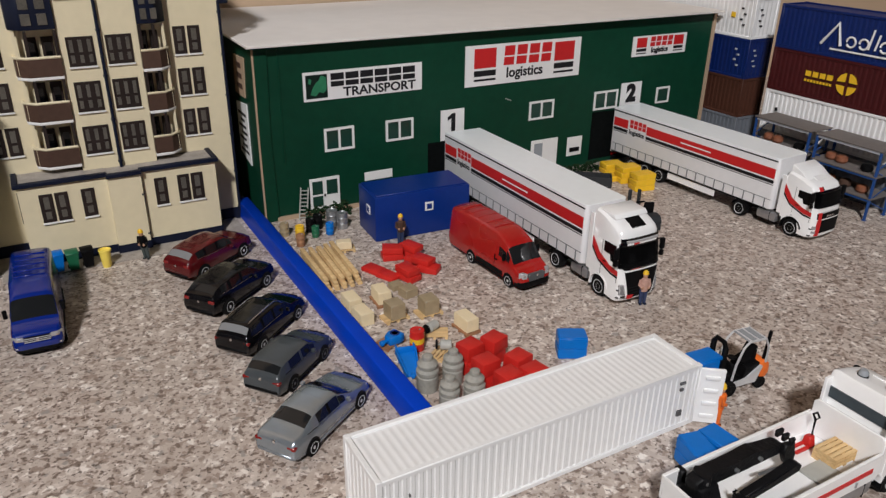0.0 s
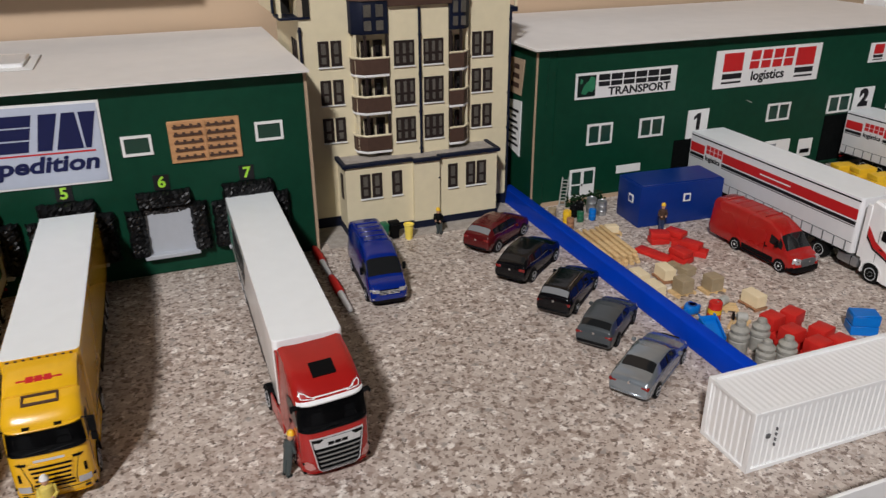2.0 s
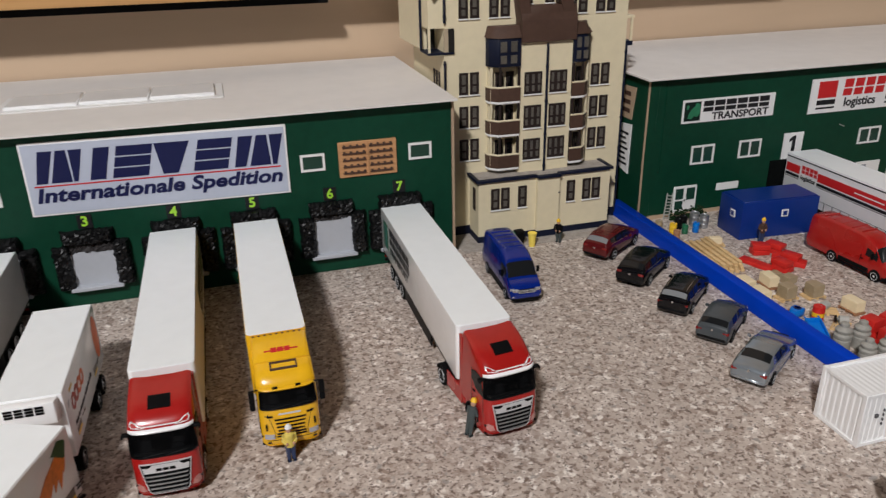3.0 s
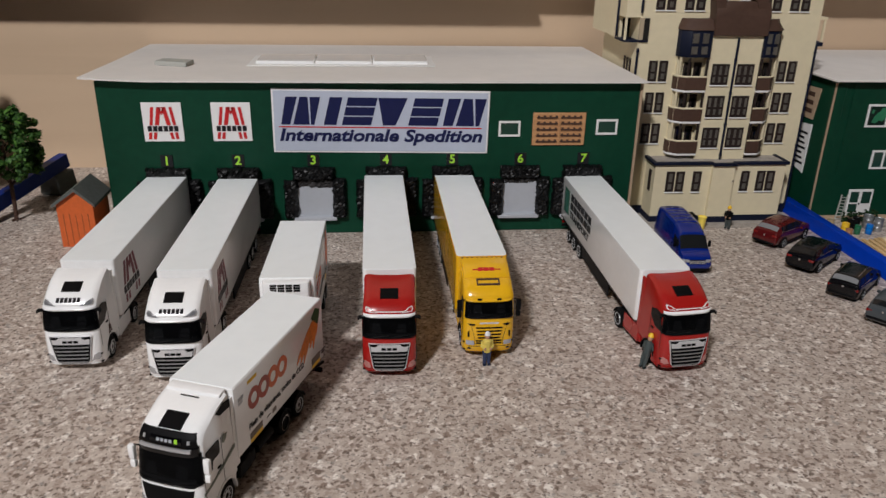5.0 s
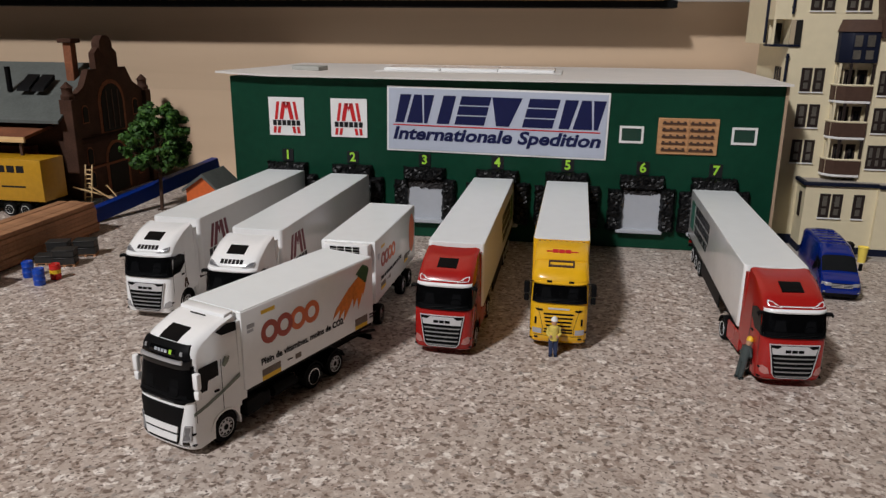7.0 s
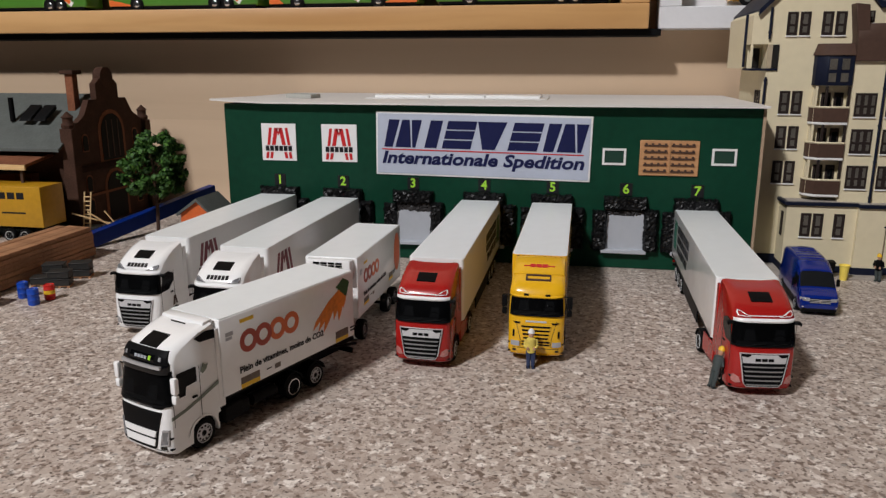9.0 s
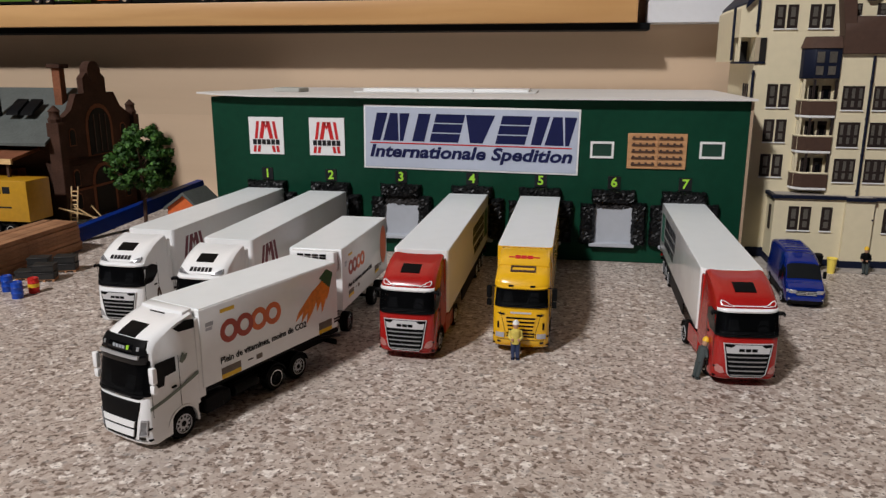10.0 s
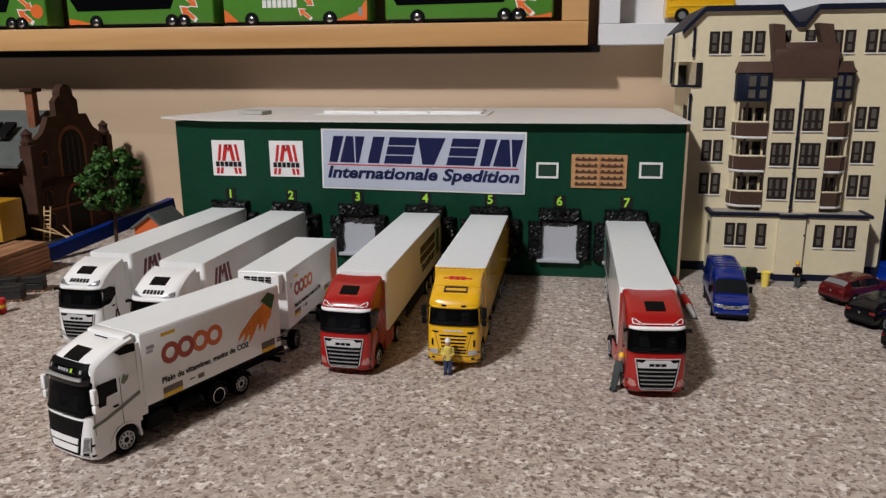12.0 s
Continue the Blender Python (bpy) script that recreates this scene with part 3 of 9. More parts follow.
part("dock_opening", box(B(), 447.8, 512, YB - 0.3, YB + 0.2, 4, 44.8), M_HOLESHADE, bh, k=MM)
part("scratch", prism(B(), [(360, 66), (366, 63.5), (366.2, 64.1), (360.2, 66.5)], YB - 0.2, YB, "y"), M_GREY, bh, k=MM)

# ---- vehicles, in full-size metres scaled 1:87; the front looks along -y ----
WHEELS = {}


def wheel(parent, x, y, r=0.5, w=0.3, rim_mat=None, out=1, hub=0.0):
    """Tyre with a dished rim on its outer side."""
    rim_mat = rim_mat or M_RIM
    key = (r, w, rim_mat.name, out)
    if key not in WHEELS:
        s = out
        ty = turned(B(), [(r * 0.58, -w / 2), (r * 0.93, -w / 2), (r, -w * 0.33), (r, w * 0.33), (r * 0.93, w / 2), (r * 0.58, w / 2), (r * 0.55, w * 0.3)], axis="x", seg=22)
        q = 1.12
        ri = turned(B(), [(r * 0.60 * q, s * w * 0.49), (r * 0.58 * q, s * w * 0.54), (r * 0.53 * q, s * w * 0.50), (r * 0.52 * q, s * w * 0.38), (r * 0.33, s * w * 0.42), (r * 0.30, s * w * 0.50), (r * 0.24, s * w * 0.50), (r * 0.22, s * w * 0.42), (r * 0.02, s * w * 0.42)], axis="x", seg=24, caps=False)
        nu = B()
        if r < 0.42:
            ri = turned(B(), [(r * 0.70, s * w * 0.49), (r * 0.68, s * w * 0.54), (r * 0.63, s * w * 0.52), (r * 0.60, s * w * 0.47), (r * 0.20, s * w * 0.50), (r * 0.12, s * w * 0.54), (r * 0.01, s * w * 0.54)], axis="x", seg=24, caps=False)
            for i in range(5):
                a = 2 * math.pi * i / 5
                pts = [(r * q * math.cos(a + o), r * q * math.sin(a + o)) for q, o in ((0.28, -0.16), (0.52, -0.20), (0.55, 0.0), (0.52, 0.20), (0.28, 0.16))]
                prism(nu, pts, s * w * 0.40, s * w * 0.515, "x")
        for i in range(0 if r < 0.42 else 10):
            a = 2 * math.pi * i / 10
            cyl(nu, (s * w * 0.36, r * 0.455 * math.cos(a), r * 0.455 * math.sin(a)), r * 0.085, s * w * 0.055, "x", 8)
        if r >= 0.42:
            cyl(nu, (s * w * 0.40, 0, 0), r * 0.20, s * w * 0.05, "x", 14)
        WHEELS[key] = (mesh_of("wheel", ty, M_RUBBER, HO), mesh_of("rim", ri, rim_mat, HO), mesh_of("rim_hole", nu, M_DARK, HO))
    ty, ri, nu = WHEELS[key]
    ob = part("wheel", ty, None, parent, at=pose(x * HO, y * HO, r * HO))
    rim = part("rim", ri, None, ob)
    if r > 0.3:
        part("rim_hole", nu, None, ob)
    return ob


def y_on(profile, z):
    """The front line's y at height z."""
    for (ya, za), (yb, zb) in zip(profile, profile[1:]):
        if min(za, zb) <= z <= max(za, zb) and za != zb:
            return ya + (yb - ya) * (z - za) / (zb - za)
    return profile[-1][0]


def bend(x):
    """How far the cab's front falls back towards its corners."""
    u = min(1.0, abs(x) / 1.24)
    return 0.07 * u * u + 0.25 * u ** 8


def shell_at(profile, x, z, out=0.0):
    """The point of the cab's curved front at x across and z up, moved outwards."""
    y = y_on(profile, z)
    return (x * (1 - 0.045 * max(0.0, z - 2.9)), y + bend(x) * max(0.0, 1 - max(y, 0) / 1.7) - out, z)


def on_front(bm, profile, z0, z1, x0a, x1a, x0b=None, x1b=None, proud=0.03, steps=1):
    """A plate that follows the cab's curved front from z0 to z1; x ranges at the bottom and top."""
    x0b, x1b = (x0a if x0b is None else x0b), (x1a if x1b is None else x1b)
    nx = max(1, int(abs(x1a - x0a) / 0.13))
    fr, bk = [], []
    for i in range(steps + 1):
        f = i / steps
        z = z0 + (z1 - z0) * f
        a, b = x0a + (x0b - x0a) * f, x1a + (x1b - x1a) * f
        xs = [a + (b - a) * q / nx for q in range(nx + 1)]
        fr.append([bm.verts.new(shell_at(profile, x, z, proud)) for x in xs])
        bk.append([bm.verts.new(shell_at(profile, x, z, -0.05)) for x in xs])
    for i in range(steps):
        for q in range(nx):
            bm.faces.new((fr[i][q], fr[i][q + 1], fr[i + 1][q + 1], fr[i + 1][q]))
            bm.faces.new((bk[i][q], bk[i + 1][q], bk[i + 1][q + 1], bk[i][q + 1]))
        bm.faces.new((fr[i][0], fr[i + 1][0], bk[i + 1][0], bk[i][0]))
        bm.faces.new((fr[i][nx], bk[i][nx], bk[i + 1][nx], fr[i + 1][nx]))
    for q in range(nx):
        bm.faces.new((fr[0][q], bk[0][q], bk[0][q + 1], fr[0][q + 1]))
        bm.faces.new((fr[-1][q], fr[-1][q + 1], bk[-1][q + 1], bk[-1][q]))
    return bm


def shape_on_front(bm, fr, pts, proud=0.03, rim=0.0):
    """A shaped plate on the cab's front, outlined by (x, z) points; with a rim, only a band of that width."""
    loop = []
    for (xa, za), (xb, zb) in zip(pts, pts[1:] + pts[:1]):
        n = max(1, int(math.hypot(xb - xa, zb - za) / 0.07))
        loop += [(xa + (xb - xa) * i / n, za + (zb - za) * i / n) for i in range(n)]
    cx, cz = sum(p[0] for p in loop) / len(loop), sum(p[1] for p in loop) / len(loop)

    def row(ps, out):
        return [bm.verts.new(shell_at(fr, x, z, out)) for x, z in ps]
    front, back = row(loop, proud), row(loop, -0.04)
    n = len(loop)
    if rim:
        inner = []
        for x, z in loop:
            d = max(0.001, math.hypot(cx - x, cz - z))
            f = min(0.8, rim / d)
            inner.append((x + (cx - x) * f, z + (cz - z) * f))
        fi, bi = row(inner, proud), row(inner, -0.04)
        rows = (back, front, fi, bi)
    else:
        mid = row([(cx, cz)], proud)[0]
        for i in range(n):
            bm.faces.new((front[i], front[(i + 1) % n], mid))
        rows = (back, front)
    for a, b in zip(rows, rows[1:]):
        for i in range(n):
            bm.faces.new((a[i], a[(i + 1) % n], b[(i + 1) % n], b[i]))
    bmesh.ops.recalc_face_normals(bm, faces=bm.faces)
    return bm


def cab_shell(prof):
    """The cab's side outline swept across its width with a rounded front, shoulders and a flared roof edge."""
    bm = B()
    rings = []
    for x in (-1.24, -1.215, -1.15, -1.04, -0.85, -0.5, 0, 0.5, 0.85, 1.04, 1.15, 1.215, 1.24):
        ring = []
        for y, z in prof:
            k = max(0.0, 1 - max(y, 0) / 1.7)
            drop = 0.13 * max(0.0, (abs(x) - 0.95) / 0.29) ** 2 if z > 3.3 else 0.0
            lift = 0.11 * max(0.0, y - 1.5) * max(0.0, (abs(x) - 0.5) / 0.74) ** 2 if z > 3.6 else 0.0
            sx = 1 - 0.045 * max(0.0, z - 2.9)
            inset = 0.02 if abs(x) > 1.23 else 0.0
            ring.append(bm.verts.new((x * sx, y + bend(x) * k + inset * (1 if y < 1 else -1), z - drop + lift)))
        rings.append(ring)
    n = len(prof)
    for a, b in zip(rings, rings[1:]):
        for i in range(n):
            bm.faces.new((a[i], a[(i + 1) % n], b[(i + 1) % n], b[i]))
    bm.faces.new(rings[0][::-1])
    bm.faces.new(rings[-1])
    return bm


FRONTS = {
    "long_nose": [(0.16, 0.36), (0.04, 0.46), (0.0, 0.62), (0.0, 1.30), (0.03, 1.95), (0.10, 2.16), (0.34, 3.14), (0.33, 3.22), (0.42, 3.42), (0.66, 3.62), (0.95, 3.78), (1.35, 3.96), (1.9, 4.13), (2.45, 4.20)],
    "square": [(0.14, 0.36), (0.03, 0.46), (0.0, 0.62), (0.0, 1.30), (0.04, 1.90), (0.10, 2.20), (0.30, 3.04), (0.28, 3.10), (0.36, 3.28), (0.62, 3.52), (0.95, 3.70), (1.35, 3.82), (1.95, 3.90)],
    "tall": [(0.16, 0.28), (0.04, 0.40), (0.0, 0.56), (0.0, 1.30), (0.04, 1.90), (0.10, 2.12), (0.34, 3.20), (0.33, 3.30), (0.37, 3.62), (0.52, 3.82), (0.85, 3.99), (1.25, 4.14), (1.7, 4.27), (2.2, 4.33)],
    "flat": [(0.14, 0.34), (0.03, 0.45), (0.0, 0.60), (0.0, 1.30), (0.04, 1.88), (0.10, 2.14), (0.29, 2.98), (0.34, 3.08), (0.48, 3.28), (0.72, 3.42), (1.2, 3.58), (1.9, 3.70)],
}
M_LENS = mat("lamp_lens", (0.46, 0.46, 0.47), 0.15, 0.3, var=0.15, coat=0.8)
M_TAIL = mat("red_lens", (0.20, 0.006, 0.006), 0.2, coat=0.5)
M_TANK = mat("tank_metal", (0.36, 0.36, 0.37), 0.35, 0.7, var=0.15)
M_SEAT = mat("grey_cab_seat", (0.010, 0.010, 0.011), 0.7, var=0.2, spec=0.2)
M_REDLENS = mat("clear_lens_on_red", (0.50, 0.20, 0.18), 0.15, 0.1, var=0.35, scale=900, coat=0.8)
M_SMOKE = mat("grey_clear_lens", (0.22, 0.22, 0.23), 0.15, 0.3, var=0.3, scale=900, coat=0.8)
M_SEAM = mat("panel_gap", (0.03, 0.025, 0.02), 0.7, var=0.2, spec=0.1)


def strip_on_front(bm, fr, pts, w, proud):
    """A thin band along a line of (x, z) points on the cab's front."""
    for (xa, za), (xb, zb) in zip(pts, pts[1:]):
        if za <= zb:
            on_front(bm, fr, za, zb, xa - w, xa + w, xb - w, xb + w, proud, 3)
        else:
            on_front(bm, fr, zb, za, xb - w, xb + w, xa - w, xa + w, proud, 3)
    return bm


def visor(fr, vz, half, reach, tall):
    """A curved peak over the windscreen."""
    bm = B()
    y0 = y_on(fr, vz)
    sec = [(-reach, -0.02), (-reach - 0.03, tall * 0.35), (-reach + 0.02, tall * 0.8), (0.05, tall), (0.08, 0.0)]
    rows = [[bm.verts.new((x, y0 + bend(x) + a * (1 - 0.35 * (abs(x) / half) ** 6), vz + b)) for a, b in sec] for x in [-half + 2 * half * q / 14 for q in range(15)]]
    for a, b in zip(rows, rows[1:]):
        for q in range(5):
            bm.faces.new((a[q], a[(q + 1) % 5], b[(q + 1) % 5], b[q]))
    bm.faces.new(rows[0][::-1])
    bm.faces.new(rows[-1])
    return bm


def plate_on_roof(bm, fr, y0, y1, x0, x1, up=0.04):
    """A plate lying on the sloping roof between two places along it."""
    def z_at(y):
        for (ya, za), (yb, zb) in zip(fr, fr[1:]):
            if za > 3.0 and ya <= y <= yb:
                return za + (zb - za) * (y - ya) / (yb - ya)
        return fr[-1][1]
    ys = [y0 + (y1 - y0) * i / 3 for i in range(4)]
    prism(bm, [(y, z_at(y) - 0.03) for y in ys] + [(y, z_at(y) + up) for y in ys[::-1]], x0, x1, "x")
    return bm


def cab(t, style, paint, lower=None, dark_visor=False, sign=False, slats=False):
    """All of a lorry's cab under the thing t."""
    fr = FRONTS[style]
    ax = {"long_nose": 1.52, "square": 1.48, "tall": 1.60, "flat": 1.48}[style]
    depth = {"long_nose": 2.66, "square": 2.5, "tall": 2.4, "flat": 2.3}[style]
    w0, w1 = {"long_nose": (2.22, 3.13), "square": (2.26, 3.03), "tall": (2.08, 3.20), "flat": (2.20, 2.98)}[style]
    top = fr[-1][1]
    arch = [(ax + 0.64 * math.cos(a), 0.54 + 0.64 * math.sin(a)) for a in [radians(d) for d in range(0, 181, 15)]]
    prof = list(fr) + [(depth - 0.08, top + 0.02), (depth, top - 0.08), (depth, 1.02), (ax + 0.70, 1.0), (ax + 0.66, 0.54)] + arch[1:] + [(ax - 0.65, 0.34)]
    body = part("cab", cab_shell(prof), paint, t)
    # windscreen over a black plate for the unlit cabin, with seats, dashboard and wheel
    ww = {"long_nose": 1.215, "tall": 1.205}.get(style, 1.16)
    part("cabin_interior", on_front(B(), fr, w0 - 0.06, w1, -ww - 0.03, ww + 0.03, -ww + 0.02, ww - 0.02, 0.012, 3), M_DARK, body)
    part("dashboard", on_front(B(), fr, w0, w0 + 0.15, -ww + 0.12, ww - 0.12, proud=0.03), M_SEAT, body)
    bm = B()
    for x in (-0.58, 0.58):
        on_front(bm, fr, w0 + 0.18, w0 + 0.60, x - 0.24, x + 0.24, x - 0.16, x + 0.16, 0.025, 2)
    part("seat", bm, M_SEAT, body)
    bm = B()
    yw = y_on(fr, w0 + 0.24)
    tube(bm, [(0.56 + 0.24 * math.cos(radians(a)), yw - 0.03 + bend(0.6) + 0.04 * math.sin(radians(a)), w0 + 0.24 + 0.17 * math.sin(radians(a))) for a in range(0, 361, 30)], 0.018, 5)
    part("steering_wheel", bm, M_DARK, body)
    ws = part("windscreen", on_front(B(), fr, w0, w1, -ww, ww, -ww + 0.04, ww - 0.04, 0.075, 3), M_WSCREEN, body)
    ws.visible_shadow = False
    part("wiper_panel", on_front(B(), fr, w0 - 0.05, w0 + 0.02, -ww - 0.02, ww + 0.02, proud=0.085), M_DARK, body)
    for x in (-0.75, 0.1):
        part("wiper", tube(B(), [(x, y_on(fr, w0) - 0.09 + bend(x), w0), (x + 0.35, y_on(fr, w0 + 0.06) - 0.10, w0 + 0.07), (x + 0.75, y_on(fr, w0 + 0.1) - 0.09 + bend(x + 0.7), w0 + 0.10)], 0.018, 4), M_DARK, body)
    # the peak over the windscreen
    vm = M_GLASS if dark_visor else (M_PAINTW if style == "long_nose" else paint)
    if style == "long_nose":
        part("sun_visor", visor(fr, 3.13, 1.19, 0.09, 0.14), vm, body)
    elif style == "tall":
        part("sun_visor", visor(fr, 3.12, 1.13, 0.15, 0.34), vm, body)
    else:
        part("sun_visor", visor(fr, w1 - 0.03, 1.14, 0.07, 0.12), paint if style == "square" else vm, body)
    if style == "long_nose":
        bm = on_front(B(), fr, 0.66, 1.90, -0.73, 0.73, -0.93, 0.93, 0.045, 5)
        on_front(bm, fr, 0.52, 0.66, -0.60, 0.60, -0.73, 0.73, 0.045, 1)
        g = part("grille", bm, M_DARK, body)
        part("badge_strip", on_front(B(), fr, 1.52, 1.87, -0.82, 0.82, -0.88, 0.88, 0.065, 3), M_SILVER, g)
        for s in (-1, 1):
            part("plate_notch", shape_on_front(B(), fr, [(s * 0.52, 1.85), (s * 0.66, 1.76), (s * 0.885, 1.80), (s * 0.905, 1.89), (s * 0.56, 1.89)], 0.08), M_DARK, g)
        bm = B()
        for i in range(3):
            x = -0.36 + i * 0.25
            on_front(bm, fr, 1.60, 1.72, x, x + 0.21, proud=0.078)
        part("badge", bm, M_DARK, g)
        for i, (z, w) in enumerate(((0.58, 0.64), (0.77, 0.70), (0.96, 0.735), (1.15, 0.765), (1.34, 0.80))):
            part("grille_slat", on_front(B(), fr, z, z + 0.05, -w + 0.05, w - 0.05, -w, w, proud=0.075), M_STEEL, g)
        bm = B()
        for s in (-1, 1):
            strip_on_front(bm, fr, [(s * 0.61, 0.52), (s * 0.745, 0.68), (s * 0.945, 1.92)], 0.016, 0.065)
        on_front(bm, fr, 1.90, 1.925, -0.95, 0.95, proud=0.06)
        on_front(bm, fr, 0.505, 0.53, -0.61, 0.61, proud=0.06)
        part("grille_trim", bm, M_SILVER, g)
        part("roof_line", on_front(B(), fr, 3.35, 3.375, -0.66, 0.66, proud=0.04), M_PAINTW, body)
        for s in (-1, 1):
            part("headlight", shape_on_front(B(), fr, [(s * 0.84, 0.68), (s * 1.02, 0.64), (s * 1.17, 0.70), (s * 1.20, 0.92), (s * 1.10, 1.00), (s * 0.92, 0.90)], 0.03), M_REDLENS if paint is M_REDP else M_LENS, body)
            part("bumper_line", strip_on_front(B(), fr, [(s * 0.80, 0.64), (s * 1.12, 0.70)], 0.012, 0.02), M_SEAM, body)
            eye = [(s * 0.56, 3.32), (s * 1.06, 3.36), (s * 1.12, 3.46), (s * 1.08, 3.55), (s * 0.92, 3.51)]
            ex = part("roof_lamp", shape_on_front(B(), fr, eye, 0.055, 0.035), M_PAINTW if paint is M_REDP else M_LENS, body)
            part("lens", shape_on_front(B(), fr, eye, 0.035), paint if paint is M_REDP else M_SMOKE, ex)
    elif style == "square":
        g = part("grille", on_front(B(), fr, 1.10, 1.86, -0.56, 0.56, -0.70, 0.70, 0.03, 3), paint, body)
        part("badge_strip", on_front(B(), fr, 1.92, 1.99, -0.46, 0.46, proud=0.02), M_SILVER, body)
        for i in range(4):
            z, w = 1.16 + i * 0.175, 0.53 + i * 0.035
            part("grille_slot", on_front(B(), fr, z, z + 0.075, -w, w, -w - 0.02, w + 0.02, proud=0.045), M_DARK, g)
        for z in (0.86, 0.99):
            part("lower_intake", on_front(B(), fr, z, z + 0.06, -0.62, 0.62, proud=0.03), M_DARK, body)
        for s in (-1, 1):
            part("headlight", on_front(B(), fr, 0.80, 1.02, s * 0.92 - 0.19, s * 0.92 + 0.20, proud=0.035), M_LENS, body)
            part("fog_lamp", on_front(B(), fr, 0.56, 0.64, s * 0.95 - 0.08, s * 0.95 + 0.08, proud=0.03), M_SEAM, body)
            part("side_vent", on_front(B(), fr, 1.22, 1.52, s * 1.0 - 0.035, s * 1.0 + 0.045, proud=0.03), M_DARK, body)
            part("brow_slot", on_front(B(), fr, 1.84, 1.92, s * 0.82 - 0.10, s * 0.82 + 0.10, s * 0.86 - 0.18, s * 0.86 + 0.16, 0.03), M_DARK, body)
            part("panel_seam", strip_on_front(B(), fr, [(s * 0.68, 0.80), (s * 0.68, 1.1), (s * 0.90, 1.98)], 0.009, 0.014), M_SEAM, body)
            part("roof_marker", on_front(B(), fr, 3.08, 3.16, s * 0.48 - 0.11, s * 0.48 + 0.11, proud=0.06), M_DARK, body)
        part("panel_seam", on_front(B(), fr, 0.705, 0.72, -1.05, 1.05, proud=0.014), M_SEAM, body)
    elif style == "tall":
        part("scuttle", on_front(B(), fr, 1.95, 2.10, -1.02, 1.02, -1.19, 1.19, 0.03, 2), M_DARK, body)
        bm = on_front(B(), fr, 0.62, 1.84, -0.74, 0.74, -1.0, 1.0, 0.04, 5)
        on_front(bm, fr, 0.50, 0.62, -0.66, 0.66, -0.74, 0.74, 0.04, 1)
        g = part("grille", bm, M_DARK, body)
        part("grille_bar", on_front(B(), fr, 2.00, 2.03, -0.66, 0.66, proud=0.06), M_STEEL, g)
        part("badge", on_front(B(), fr, 1.97, 2.06, -0.06, 0.06, proud=0.08), M_CHROME, g)
        if slats:
            for z0, z1, w in ((0.95, 1.17, 0.80), (0.62, 0.86, 0.74)):
                part("grille_slat", on_front(B(), fr, z0, z1, -w + 0.05, w - 0.05, -w, w, 0.075, 2), paint, g)
        else:
            for z in (0.70, 0.86, 1.02):
                part("grille_slat", on_front(B(), fr, z, z + 0.03, -0.74, 0.74, proud=0.055), M_SEAT, g)
        for s in (-1, 1):
            eye = [(s * 0.90, 0.64), (s * 1.16, 0.66), (s * 1.19, 1.20), (s * 1.02, 1.22), (s * 0.97, 1.0)]
            hl = part("headlight", shape_on_front(B(), fr, eye, 0.03), M_SMOKE, body)
            part("lens_rim", shape_on_front(B(), fr, eye, 0.05, 0.05), M_LENS, hl)
            part("fog_lamp", on_front(B(), fr, 0.50, 0.60, s * 0.98 - 0.10, s * 0.98 + 0.10, proud=0.03), M_SEAM, body)
        part("bumper_line", on_front(B(), fr, 0.44, 0.46, -1.1, 1.1, proud=0.014), M_SEAM, body)
        part("visor_edge", on_front(B(), fr, 3.30, 3.40, -0.98, 0.98, proud=0.20), M_LENS, body)
        if sign:
            sb = part("roof_sign", on_front(B(), fr, 3.38, 3.84, -1.14, 1.14, -1.05, 1.05, 0.06, 4), M_DARK, body)
            part("sign_face", on_front(B(), fr, 3.48, 3.70, -0.62, 0.62, -0.60, 0.60, 0.085, 2), M_GLASS, sb)
            for a in (-0.34, -0.18, -0.02, 0.14):
                part("sign_block", on_front(B(), fr, 3.54, 3.63, a, a + 0.11, proud=0.10), M_LGREY, sb)
            part("sign_block", on_front(B(), fr, 3.53, 3.66, 0.34, 0.46, proud=0.10), M_LIME, sb)
            for s in (-1, 1):
                part("marker_lamp", on_front(B(), fr, 3.54, 3.66, s * 0.86 - 0.05, s * 0.86 + 0.05, proud=0.085), M_LENS, sb)
    else:
        g = part("grille", on_front(B(), fr, 0.62, 1.42, -0.82, 0.82, -0.95, 0.95, 0.04, 3), M_DARK, body)
        part("badge_strip", on_front(B(), fr, 1.48, 1.80, -0.98, 0.98, -1.02, 1.02, 0.04, 2), M_DARK, body)
        bm = B()
        for i in range(3):
            on_front(bm, fr, 1.56, 1.66, -0.3 + i * 0.22, -0.13 + i * 0.22, proud=0.055)
        part("badge", bm, M_CHROME, g)
        part("chrome_line", on_front(B(), fr, 1.83, 1.89, -0.70, 0.70, proud=0.035), M_SILVER, g)
        part("grille_frame", on_front(B(), fr, 1.42, 1.47, -1.0, 1.0, proud=0.05), paint, g)
        for s in (-1, 1):
            part("headlight", on_front(B(), fr, 0.84, 1.06, s * 1.03 - 0.13, s * 1.03 + 0.12, proud=0.03), M_LENS, body)
            part("fog_lamp", on_front(B(), fr, 0.62, 0.76, s * 1.03 - 0.12, s * 1.03 + 0.10, proud=0.03), M_LENS, body)
    part("bumper_lip", on_front(B(), fr, 0.37, 0.45, -1.05, 1.05, proud=0.03), lower or paint, body)
    # roof hatch
    if style == "square":
        bm = B()
        for x0, x1, y0, y1 in ((-0.56, 0.56, 0.80, 0.86), (-0.56, 0.56, 1.12, 1.18), (-0.56, -0.50, 0.86, 1.12), (0.50, 0.56, 0.86, 1.12)):
            plate_on_roof(bm, fr, y0, y1, x0, x1, 0.06)
